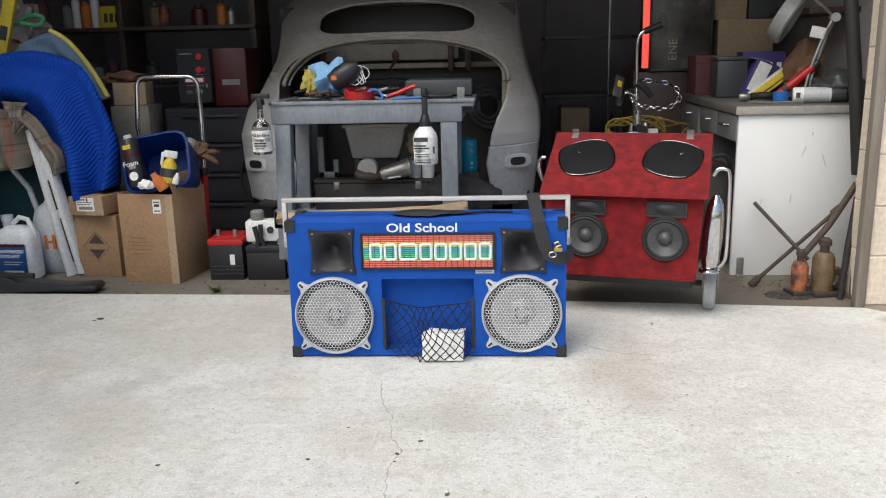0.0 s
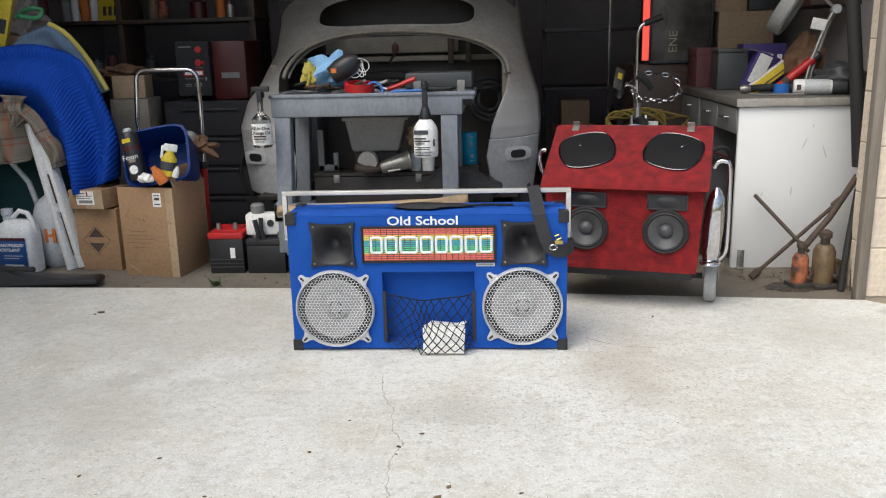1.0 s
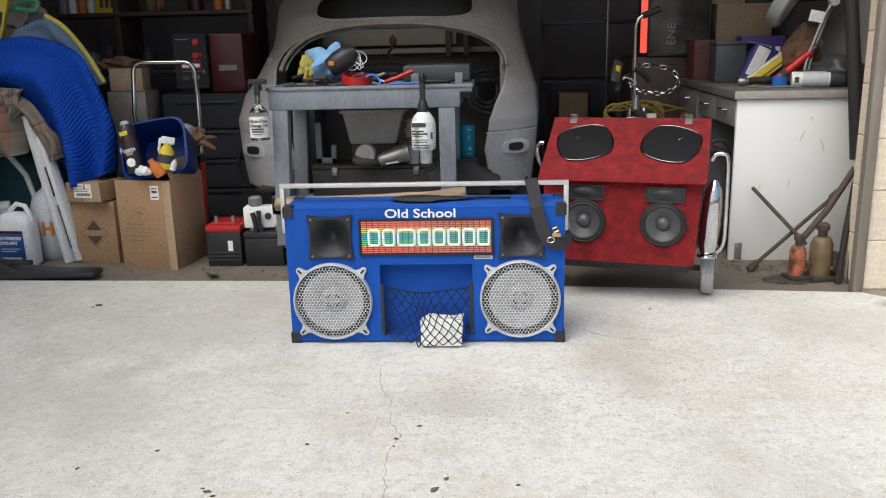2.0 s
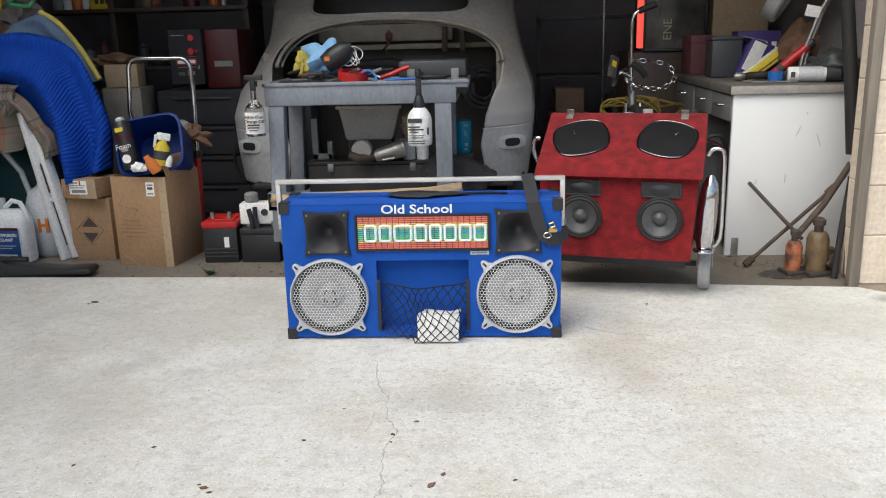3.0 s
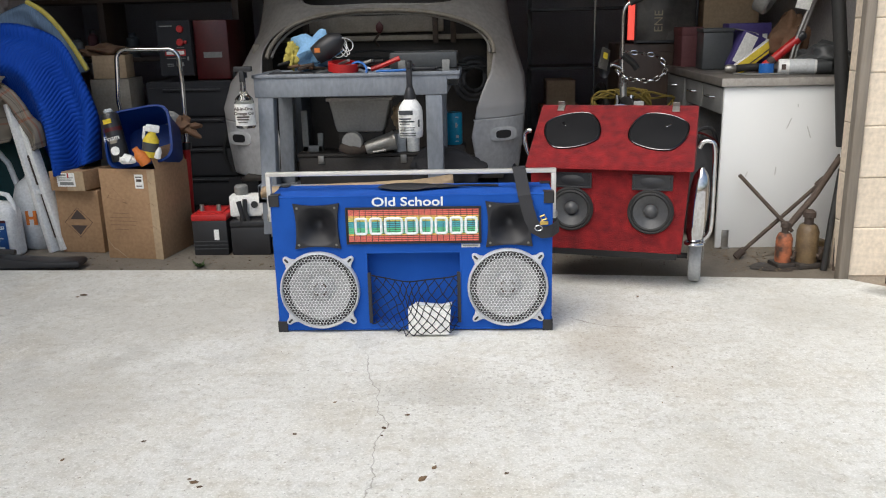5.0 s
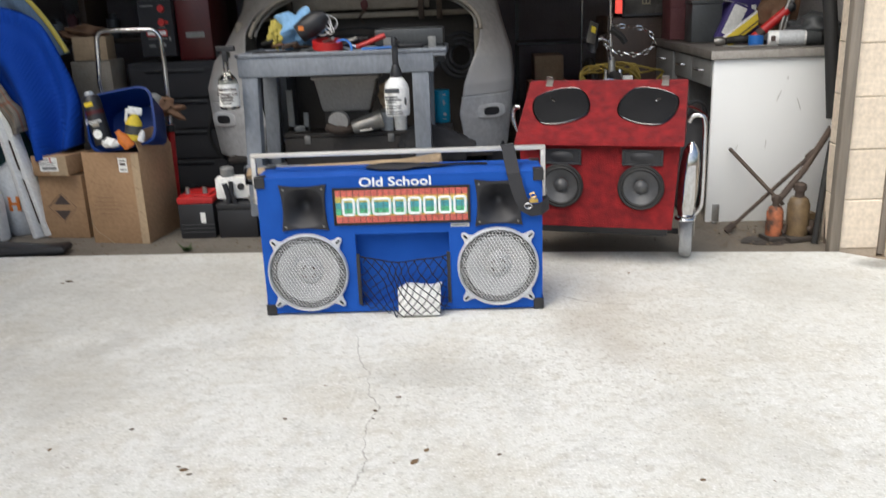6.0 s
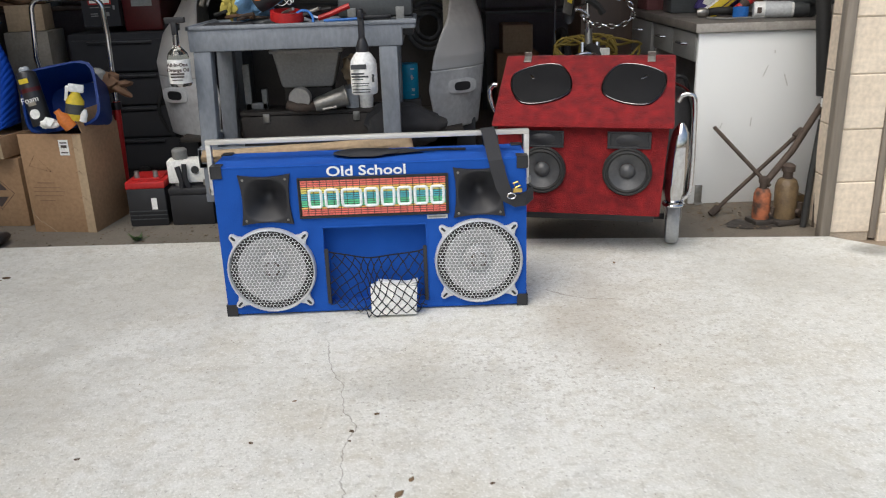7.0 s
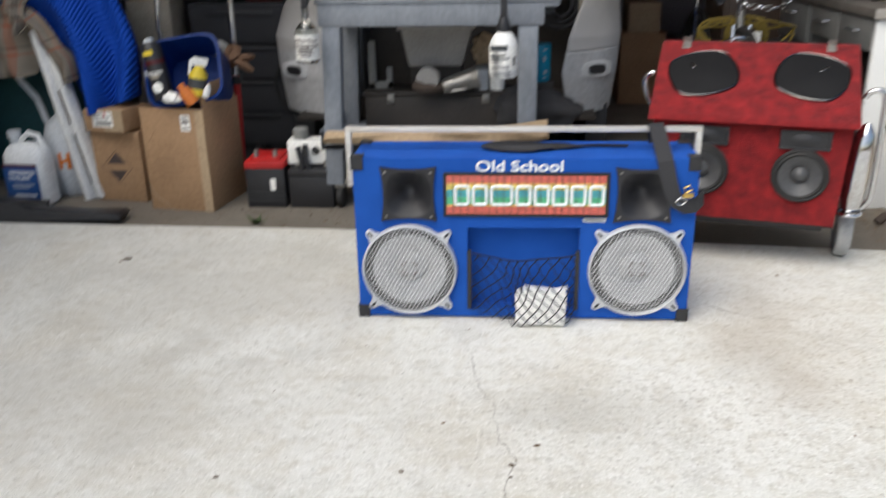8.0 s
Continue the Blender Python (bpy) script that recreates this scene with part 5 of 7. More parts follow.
part("marking", bars([(-0.01, 0.006, 0.13, 0.20), (0.006, 0.028, 0.158, 0.172), (0.028, 0.044, 0.13, 0.20), (0.056, 0.07, 0.13, 0.20), (0.07, 0.085, 0.13, 0.142), (0.07, 0.085, 0.188, 0.20)], -0.106, 0.006), "orange", pump)
part("pump_handle", join(box(-0.06, 0.06, -0.012, 0.012, 0.44, 0.465, .006), lathe([(0.022, 0.38), (0.02, 0.44), (0, 0.44)], 16)), "black", pump)
part("hose", tube([(0.02, -0.02, 0.37), (0.07, -0.06, 0.36), (0.085, -0.09, 0.27), (0.075, -0.1, 0.2)], 0.007, 8), "rubber", pump)

leg = thing("folding_frame", (0, 0, 0), 0, "dirty white slotted board leaning on the clutter", "board")
LA, LB = Vector((-1.850, 3.90, GF)), Vector((-2.02, 3.97, 0.70))


def strut(a, b, w, t):
    d = (b - a)
    m = Matrix.Translation(a) @ d.to_track_quat("Z", "Y").to_matrix().to_4x4()
    return moved(box(-w / 2, w / 2, -t / 2, t / 2, 0, d.length, .004), m)


part("outer_rail", strut(LA + Vector((-.026, 0, 0)), LB + Vector((-.010, 0, 0)), 0.056, 0.03), "white_plastic", leg)
part("inner_rail", strut(LA + Vector((.028, 0.004, 0.01)), LA.lerp(LB, .86) + Vector((.026, 0.004, 0)), 0.050, 0.03), "white_plastic", leg)
part("hinge_block", strut(LA.lerp(LB, .40) + Vector((.002, -0.017, 0)), LA.lerp(LB, .43) + Vector((.002, -0.017, 0)), 0.03, 0.006), "white_plastic", leg)
part("slot", strut(LA.lerp(LB, .46) + Vector((.006, -0.0165, 0)), LA.lerp(LB, .66) + Vector((.006, -0.0165, 0)), 0.012, 0.004), "ink", leg)
part("slot", strut(LA.lerp(LB, .1) + Vector((.006, -0.0165, 0)), LA.lerp(LB, .4) + Vector((.006, -0.0165, 0)), 0.005, 0.004), "ink", leg)


def drape(outer, inner, y0, belly, folds, depth, ns=90, nv=48, seed=0.0):
    """Cloth between two edges (in x, z), bellied towards the viewer, with soft folds along it."""
    bm = bmesh.new()
    uvl = bm.loops.layers.uv.new("UVMap")
    A, B = smooth_path([(x, 0, z) for x, z in outer], ns), smooth_path([(x, 0, z) for x, z in inner], ns)
    rows, uvs = [], {}
    for i, (a, b) in enumerate(zip(A, B)):
        s = i / (ns - 1)
        row = []
        for j in range(nv):
            v = j / (nv - 1)
            p = a.lerp(b, v)
            y = y0(s) - belly * math.sin(math.pi * v) ** 0.7 - depth * math.sin(folds * v * math.pi * 2 + 2.2 * math.sin(3 * s + seed)) * (0.35 + 0.65 * s)
            y -= 0.02 * noise.noise(Vector((s * 5, v * 3, seed)))
            vert = bm.verts.new((p.x, y, p.z))
            uvs[vert] = (s, v)
            row.append(vert)
        rows.append(row)
    for a, b in zip(rows, rows[1:]):
        for j in range(nv - 1):
            f = bm.faces.new((a[j], a[j + 1], b[j + 1], b[j]))
            for lp in f.loops:
                lp[uvl].uv = uvs[lp.vert]
    return bm


q = solid("moving_blanket", drape([(-2.75, 0.95), (-2.35, 1.02), (-2.10, 1.06), (-1.95, 1.06), (-1.80, 1.015), (-1.715, 0.94), (-1.650, 0.80), (-1.605, 0.63), (-1.622, 0.43)], [(-2.75, 0.62), (-2.4, 0.74), (-2.18, 0.80), (-2.06, 0.75), (-1.97, 0.66), (-1.93, 0.54), (-1.90, 0.44), (-1.86, 0.345)], lambda s: 4.04 - 0.05 * s, 0.11, 1.7, 0.05), "quilt", (0, 0, 0), 0, "bright blue quilted moving blanket draped over boards", "blanket")
thick(q, 0.012)
b2 = solid("grey_blanket", drape([(-2.10, 1.10), (-1.972, 1.15), (-1.918, 1.157), (-1.865, 1.119), (-1.805, 1.053), (-1.747, 0.965), (-1.684, 0.84)], [(-2.20, 0.98), (-2.04, 1.02), (-2.0, 1.0), (-1.95, 0.98), (-1.881, 0.95), (-1.832, 0.90), (-1.789, 0.80)], lambda s: 4.10, 0.03, 1.5, 0.012, 50, 24, 2.0), "quilt_back", (0, 0, 0), 0, "faded grey blue blanket with yellow binding", "blanket")
thick(b2, 0.01)
part("yellow_binding", tube([(p.x, 4.08, p.z) for p in smooth_path([(-1.935, 0, 1.165), (-1.865, 0, 1.122), (-1.805, 0, 1.056), (-1.747, 0, 0.968), (-1.684, 0, 0.843)], 24)], 0.012, 8), "yellow_trim", b2, "yellow edge binding")
pl = thing("plaid_blanket", (0, 0, 0), 0, "crumpled plaid blanket in tan, grey and rust", "blanket")
thick(part("hanging_strip", drape([(-2.05, 0.80), (-2.02, 0.785), (-1.965, 0.735), (-1.918, 0.655), (-1.873, 0.59), (-1.868, 0.50)], [(-2.12, 0.74), (-2.075, 0.735), (-2.02, 0.685), (-1.99, 0.635), (-1.945, 0.555), (-1.938, 0.475)], lambda s: 3.955 - 0.02 * s, 0.03, 1.3, 0.014, 60, 26, 1.0), "plaid", pl), 0.006)
thick(part("folded_panel", drape([(-2.06, 0.80), (-2.068, 0.70), (-2.065, 0.60), (-2.08, 0.515)], [(-2.62, 0.80), (-2.60, 0.68), (-2.62, 0.56), (-2.60, 0.46)], lambda s: 3.985, 0.03, 3.6, 0.034, 44, 70, 3.0), "plaid", pl), 0.006)
thick(part("bunched_top", drape([(-2.01, 0.83), (-2.04, 0.79), (-2.03, 0.735), (-2.06, 0.69)], [(-2.14, 0.84), (-2.13, 0.80), (-2.11, 0.75), (-2.09, 0.68)], lambda s: 3.935, 0.03, 1.8, 0.02, 30, 30, 6.0), "plaid", pl), 0.006)
solid("chair_strut", tube([(-2.30, 4.06, 0.62), (-2.13, 4.05, 0.40), (-2.02, 4.04, GF)], 0.014, 8), "milky", (0, 0, 0), 0, "grey metal tube leaning behind the coolant jug", "tube")
solid("teal_tub", jug_body(0.5, 0.3, 0.55), "teal", (-2.32, 4.33, GF), 0, "dark teal plastic tub behind the jugs", "tub")
lev = thing("yellow_level", (-2.26, 4.2, 1.08), 0, "yellow spirit level standing behind the blankets", "level", ry=18)
part("beam", box(-0.03, 0.03, -0.012, 0.012, -1.0, 0.28, .003), "yellow", lev)
part("vial_window", box(-0.018, 0.018, -0.0135, -0.012, 0.05, 0.12, .0), "dark_box", lev)
solid("green_cord", tube(smooth_path([(-2.1, 4.1, 1.20), (-2.02, 4.07, 1.235), (-1.95, 4.06, 1.225), (-1.97, 4.05, 1.19), (-2.06, 4.06, 1.20)], 24), 0.011, 8), "green", (0, 0, 0), 0, "green rubber strap over the blankets", "strap")

blk = thing("plastic_trim", (-1.83, 3.60, 0.0), 2, "black moulded plastic car trim lying at the slab edge", "car trim")
part("trim_body", prism([(-0.40, 0.0), (-0.40, 0.09), (-0.24, 0.082), (-0.17, 0.072), (-0.12, 0.05), (0.10, 0.030), (0.225, 0.034), (0.24, 0.02), (0.23, 0.0)], -0.05, 0.05, 0.008), "black", blk)
part("trim_tab", tube([(-0.20, -0.02, 0.07), (-0.12, -0.03, 0.08), (-0.05, -0.03, 0.076)], 0.013, 8), "black", blk)

tr = thing("hand_truck", (-1.42, 4.15, GF), 0, "hand truck with chrome loop handle and red frame", "hand truck")
loop = [(-0.145, 0.06, 0.35), (-0.162, 0.0, 0.70), (-0.150, 0.0, 0.83)] + arc(-0.095, 0.895, 0.05, 175, 95, 6) + arc(0.115, 0.893, 0.05, 85, 5, 6) + [(0.168, 0.0, 0.78), (0.158, 0.0, 0.48)]
part("loop_handle", tube(loop, 0.0115, 12), "chrome", tr, "bright chrome loop handle")
part("frame_tube", tube([(0.158, 0, 0.49), (0.145, 0.0, 0.08)], 0.017, 12), "red", tr, "red painted tube")
part("frame_tube", tube([(-0.145, 0.06, 0.49), (-0.13, 0.06, 0.08)], 0.017, 12), "red", tr)
part("crossbar", tube([(0.155, 0, 0.44), (-0.145, 0.06, 0.44)], 0.012, 10), "red", tr)
part("toe_plate", box(-0.18, 0.19, -0.06, 0.08, 0.0, 0.006, .002), "red", tr)
for x in (-0.2, 0.2):
    part("wheel", lathe([(0, -0.02), (0.07, -0.02), (0.08, -0.012), (0.08, 0.012), (0.07, 0.02), (0, 0.02)], 24, Matrix.Translation((x, 0.11, 0.08)) @ Matrix.Rotation(radians(90), 4, "Y")), "rubber", tr)
part("grip_strap", join(lathe([(0.021, 0.455), (0.023, 0.46), (0.023, 0.485), (0.021, 0.49)], 14, Matrix.Translation((0.158, 0, 0)))), "black", tr)
gl = solid("work_glove", join(lump(0.065, 7, (1.1, .6, .7), .4), moved(lump(0.035, 2, (1.6, .6, .5), .4, 2), Matrix.Translation((0.08, -0.01, -0.04)) @ Matrix.Rotation(radians(30), 4, "Y")), moved(lump(0.03, 5, (1.5, .6, .5), .4, 2), Matrix.Translation((0.085, 0.0, -0.01)))), "brown", (-1.285, 4.10, 0.575), 0, "worn brown leather work glove on the bin", "glove")
solid("glove_cuff", lump(0.04, 11, (1, .6, 1), .2), "grey_plastic", (-1.30, 4.08, 0.60), 0, "grey striped glove cuff beside the bin", "glove")

ba = thing("car_battery", (-1.149, 3.80, GF), 1, "black car battery with red top", "battery")
part("case", box(0, 0.164, 0, 0.20, 0, 0.168, .006), "black", ba)
part("lid", join(box(-0.002, 0.166, -0.002, 0.202, 0.166, 0.198, .006), box(0.02, 0.145, 0.03, 0.17, 0.196, 0.206, .004)), "red", ba, "red battery lid")
part("terminal", lathe([(0.012, 0.2), (0.010, 0.235), (0, 0.235)], 14, Matrix.Translation((0.04, 0.05, 0))), "steel", ba)
part("terminal", lathe([(0.012, 0.2), (0.010, 0.235), (0, 0.235)], 14, Matrix.Translation((0.12, 0.05, 0))), "steel", ba)
part("battery_label", box(0.102, 0.125, -0.0015, 0, 0.075, 0.125, 0), "white", ba, "small white label")
part("ridge", join(*[box(-0.001, 0.165, -0.003, 0.0, 0.03 + .018 * k, 0.034 + .018 * k, 0) for k in range(3)]), "dark_box", ba)
bb = thing("car_battery", (-0.968, 3.80, GF), -1, "plain black car battery on the garage floor", "battery")
part("case", box(0, 0.185, 0, 0.18, 0, 0.135, .006), "black", bb)
part("lid", box(-0.002, 0.187, -0.002, 0.182, 0.134, 0.165, .006), "black", bb)
for x in (0.03, 0.15):
    part("terminal", lathe([(0.012, 0.16), (0.010, 0.19), (0, 0.19)], 14, Matrix.Translation((x, 0.05, 0))), "steel", bb)
ch = thing("battery_charger", (-0.955, 3.835, 0.153), 4, "off-white battery charger standing on a battery", "charger")
part("case", box(-0.018, 0.155, 0, 0.08, 0.012, 0.112, .008), "white", ch)
part("foot", box(-0.005, 0.14, 0.01, 0.07, 0.0, 0.014, .002), "black", ch)
part("switch_knob", lathe([(0.026, 0.11), (0.032, 0.12), (0.032, 0.15), (0.024, 0.158), (0, 0.158)], 20, Matrix.Translation((0.035, 0.04, 0))), "grey_plastic", ch, "grey round knob")
part("clamp", join(tube([(0.03, -0.02, 0.09), (0.045, -0.03, 0.03), (0.04, -0.03, -0.02)], 0.012, 8), tube([(0.06, -0.02, 0.10), (0.06, -0.03, 0.04), (0.075, -0.03, -0.01)], 0.011, 8)), "black", ch)
part("dial", lathe([(0.016, 0), (0.016, 0.008), (0, 0.008)], 16, Matrix.Translation((0.10, 0, 0.07)) @ FRONT), "black", ch)

# welder and tool chest in the dark
we = thing("welder", (-1.53, 4.62, 0.78), 3, "black welding machine with red knobs and red side", "welder")
part("front_panel", box(0, 0.18, -0.01, 0.0, 0.0, 0.29, .004), "soft_black", we)
part("red_case", box(0.182, 0.37, 0.03, 0.45, -0.03, 0.29, .012), "dark_red", we, "dark red enamelled case")
part("case", box(0, 0.18, 0, 0.45, 0, 0.29, .006), "black", we)
for kx, kz in ((0.125, 0.245), (0.12, 0.175)):
    part("knob", join(lathe([(0.020, 0), (0.017, 0.012), (0, 0.014)], 20, Matrix.Translation((kx, -0.01, kz)) @ FRONT)), "red", we, "red control knob")
part("knob", lathe([(0.010, 0), (0.008, 0.01), (0, 0.012)], 14, Matrix.Translation((0.148, -0.01, 0.175)) @ FRONT), "red", we)
part("name_plate", box(0.035, 0.145, -0.0125, -0.01, 0.105, 0.138, 0), "red", we)
part("name_print", bars([(0.042, 0.138, 0.112, 0.131)], -0.0125), "white", we)
for mark in ((0.015, 0.085, 0.258, 0.264), (0.04, 0.14, 0.09, 0.094), (0.04, 0.075, 0.06, 0.064), (0.04, 0.075, 0.05, 0.054), (0.09, 0.13, 0.05, 0.07), (0.15, 0.16, 0.08, 0.1), (0.1, 0.14, 0.148, 0.151)):
    part("panel_print", bars([mark], -0.01), "grey_plastic", we)
part("case_print", bars([(0.23, 0.33, 0.09, 0.12)], 0.03), "grey_plastic", we)
ca = thing("tool_chest", (-1.62, 4.58, GF), 0, "black tool chest under the welder", "tool chest")
part("chest_body", box(0, 0.52, 0.02, 0.6, 0.0, 0.76, .008), "soft_black", ca)
for k in range(4):
    d = part("drawer", box(0.02, 0.50, 0.0, 0.02, 0.08 + .165 * k, 0.235 + .165 * k, .004), "soft_black", ca)
    part("drawer_pull", box(0.1, 0.42, -0.012, 0.0, 0.215 + .165 * k, 0.228 + .165 * k, .003), "black", d)
for k, (x, z) in enumerate(((-1.13, 0.75), (-1.08, 0.70), (-1.03, 0.73), (-1.18, 0.68))):
    solid("hanging_cable", tube(smooth_path([(x, 4.62, z + .05), (x + .02, 4.58, z - .15), (x - .03, 4.57, z - .32), (x + .03, 4.6, z - .5), (x, 4.62, GF)], 20), 0.009, 8), "rubber", (0, 0, 0), 0, "black cable hanging beside the welder", "cable", "hanging cables")
solid("dark_cabinet", box(-0.0, 0.3, 0, 0.4, 0, 0.70, .01), "dark_box", (-1.10, 4.75, GF), 0, "dark metal cabinet beside the car body", "cabinet")
c3 = carton("carton", (-1.83, 4.45, 0.78), 8, 0.17, 0.16, 0.12, "tan carton on a pale box in the dim back", False, "kraft_light")
solid("pale_box", box(0, 0.2, 0, 0.25, 0, 0.79, .004), "tan", (-1.84, 4.42, GF), 6, "pale upright box behind the blankets", "box")
solid("brown_rag", lump(0.1, 5, (1.2, .7, .35), .6, 4), "brown", (-1.80, 4.52, 0.92), 0, "crumpled brown rag on a carton", "rag")

solid("plastic_bag", lump(0.16, 14, (1, .6, .8), .7, 4, 3.0), "bag_film", (-2.40, 4.55, 1.22), 0, "crumpled pale plastic bag heaped on boxes", "bag")
solid("bag_stand", box(-0.2, 0.2, 0, 0.3, 0, 1.13, .006), "kraft", (-2.40, 4.45, GF), 0, "tall brown carton under a plastic bag", "carton")
# shelving along the back, with its cans
sh = thing("shelf_unit", (-3.0, 5.2, GF), 0, "dark shelving crowded with cans in the dim garage", "shelves")
for z in (0.45, 0.85, 1.20, 1.62):
    part("shelf_board", box(0, 1.75, 0, 0.36, z, z + 0.025, .003), "walnut", sh)
for x in (0.0, 0.88, 1.71):
    part("upright", box(x, x + 0.04, 0.02, 0.34, 0, 2.1, .003), "walnut", sh)
random.seed(12)
CANS = [(-2.46, 1.235, .03, .15, "grey_plastic"), (-2.40, 1.235, .026, .20, "white_plastic"), (-2.34, 1.235, .032, .17, "orange"), (-2.28, 1.235, .026, .22, "white_plastic"), (-2.19, 1.235, .03, .1, "dark_box"), (-1.90, 1.235, .035, .14, "rust_pale"), (-1.84, 1.235, .03, .13, "jack_orange"), (-1.62, 1.235, .05, .12, "dark_red"), (-1.48, 1.235, .028, .14, "orange"), (-1.42, 1.235, .03, .1, "steel"), (-2.62, 1.235, .04, .18, "maroon"), (-2.75, 1.235, .035, .16, "can_teal"), (-2.3, 0.885, .035, .12, "grey_plastic"), (-2.2, 0.885, .03, .16, "maroon"), (-2.45, 0.885, .04, .15, "rust_pale"), (-1.95, 0.885, .04, .14, "dark_box")]
for x, z, r, h, mt in CANS:
    c = thing("can", (x, 5.29, z), 0, "dusty can of car chemicals on the shelf", "can", "cans on the shelves")
    c.location.z = (1.225 if z > 1 else 0.875) + GF
    part("can_body", lathe([(0, 0), (r, 0), (r, h * .8), (r * .6, h * .88), (r * .55, h), (0, h)], 18), mt, c)
    part("can_lid", lathe([(r * .58, h * .9), (r * .58, h * 1.04), (0, h * 1.05)], 14), "white_plastic" if mt == "milky" else "black", c)
lp = thing("number_plate", (-2.235, 5.235, 1.225 + GF), -6, "yellow number plate propped on the shelf", "number plate", rx=-8)
part("plate", box(0, 0.15, 0, 0.003, 0, 0.13, .001), "yellow", lp)
part("plate_bars", bars([(0.03 + .036 * k, 0.054 + .036 * k, 0.03, 0.085) for k in range(3)], 0.0), "ink", lp)
fx = thing("storage_case", (-1.80, 5.3, 0.875 + GF), 0, "dark storage case on the shelf", "case")
part("case_body", box(0, 0.4, 0, 0.25, 0, 0.2, .008), "dark_box", fx)
part("case_latch", box(0.18, 0.22, -0.01, 0.0, 0.1, 0.15, .002), "steel", fx)

# ---- on and in the utility cart ----
TZ = 0.748  # floor of the tray
tool = thing("tool_case", (-0.205, 3.92, TZ), 0, "charcoal plastic tool case lying in the cart's tray", "tool case")
part("lower_half", box(0, 0.31, 0, 0.22, 0, 0.075, .006), "dark_box", tool)
part("upper_half", box(0.002, 0.308, 0.002, 0.218, 0.078, 0.15, .008), "dark_box", tool)
for x in (0.04, 0.24):
    part("latch", box(x, x + .035, -0.008, 0.0, 0.05, 0.115, .002), "grey_plastic", tool)
part("carry_handle", join(box(0.10, 0.22, -0.03, -0.015, 0.07, 0.085, .004), box(0.10, 0.115, -0.03, 0, 0.07, 0.085, .003), box(0.205, 0.22, -0.03, 0, 0.07, 0.085, .003)), "black", tool)
cap = thing("cap", (-0.562, 3.985, 0.905), 20, "pale blue cap over a dark bottle on the cart", "cap", ry=-25)
part("crown", lump(0.098, 2, (.95, .7, .85), .6, 4, 1.7), "blue_cloth", cap)
part("brim", lump(0.06, 6, (1.1, .8, .12), .2, 3), "blue_cloth", cap).location = (0.05, -0.04, -0.05)
dk = thing("dark_bottle", (-0.515, 3.89, TZ + .045), 0, "dark green plastic bottle lying among the tools", "bottle")
part("bottle_body", moved(lathe([(0, 0), (0.042, 0.004), (0.05, 0.05), (0.048, 0.11), (0.02, 0.15), (0.0, 0.152)], 24), Matrix.Translation((-0.02, 0, 0.10)) @ Matrix.Rotation(radians(58), 4, "Y")), "black", dk)
part("bottle_label", moved(box(-0.012, 0.012, -0.0465, -0.044, -0.01, 0.01, 0), Matrix.Translation((0.0, -0.003, 0.125))), "orange", dk)
solid("yellow_glove", lump(0.040, 8, (.8, .6, 1.2), .9, 4, 2.8), "yellow_trim", (-0.645, 3.92, 0.895), 0, "crumpled yellow work glove on the heap", "glove")


def ring(R, r, w):
    return lathe([(R - r, -w / 2), (R, -w / 2), (R, w / 2), (R - r, w / 2), (R - r, -w / 2)], 36)


solid("tape_roll", ring(0.068, 0.016, 0.036), "red", (-0.405, 3.86, 0.845), 0, "roll of red tape among the tools", "tape", "rolls of tape", rx=8, ry=4)
solid("tape_roll", ring(0.042, 0.009, 0.03), "blue_bright", (-0.335, 3.838, 0.825), 0, "roll of blue tape standing among the tools", "tape", "rolls of tape", rx=76, ry=10)
co = []
for k in range(4):
    co.append(tube([(0.036 * math.cos(a + k) + .009 * k - .01, 0.012 * math.sin(a * 2 + k), 0.044 * math.sin(a) * (1 - .12 * k) + .006 * k) for a in [i * math.pi / 10 for i in range(20)]], 0.0020, 6, True))
solid("white_cable", join(*co), "white_plastic", (-0.415, 3.88, 0.925), 0, "coil of white cable on the tools", "cable", ry=12)
pp = thing("pliers", (-0.30, 3.86, 0.83), 0, "red handled pliers lying on the tray", "pliers")
part("red_handle", tube(smooth_path([(0.02, 0, 0.0), (0.07, 0, 0.015), (0.12, 0, 0.035), (0.15, 0, 0.045)], 12), 0.011, 8), "red", pp)
part("jaw", tube([(0.02, 0, 0.0), (-0.02, 0, 0.012), (-0.045, 0, 0.03)], 0.011, 8), "chrome", pp, "bright steel jaw")
solid("wrench_roll", box(0, 0.22, 0, 0.09, 0, 0.075, .02), "soft_black", (-0.76, 3.85, TZ), 0, "black tool roll in the cart's tray", "tool roll")
solid("dark_rag", lump(0.09, 13, (1.6, .8, .45), .6, 4), "dark_box", (-0.50, 3.93, TZ + .045), 0, "crumpled dark rag in the tray", "rag")
solid("blue_pen", tube([(0, 0, 0), (0.14, 0, 0.004)], 0.006, 8), "blue_bright", (-0.25, 3.80, 0.823), 0, "blue pencil lying on the tray edge", "pencil")
random.seed(3)
for k in range(12):
    x = random.uniform(-0.72, -0.25)
    solid("hand_tool", tube([(0, 0, 0), (random.uniform(.05, .1), random.uniform(-.02, .02), random.uniform(-.01, .03))], 0.007, 8), random.choice(["steel", "rubber", "brown", "dark_box", "rust"]), (x, 3.85 + random.uniform(0, .06), 0.835 + random.uniform(0, .02)), random.uniform(-60, 60), "small hand tool in the crowded tray", "hand tool", "hand tools in the tray")

wp = thing("spray_bottle", (-0.088, 3.61, 0.555), 0, "white spray bottle with black trigger, hung on the cart", "spray bottle")
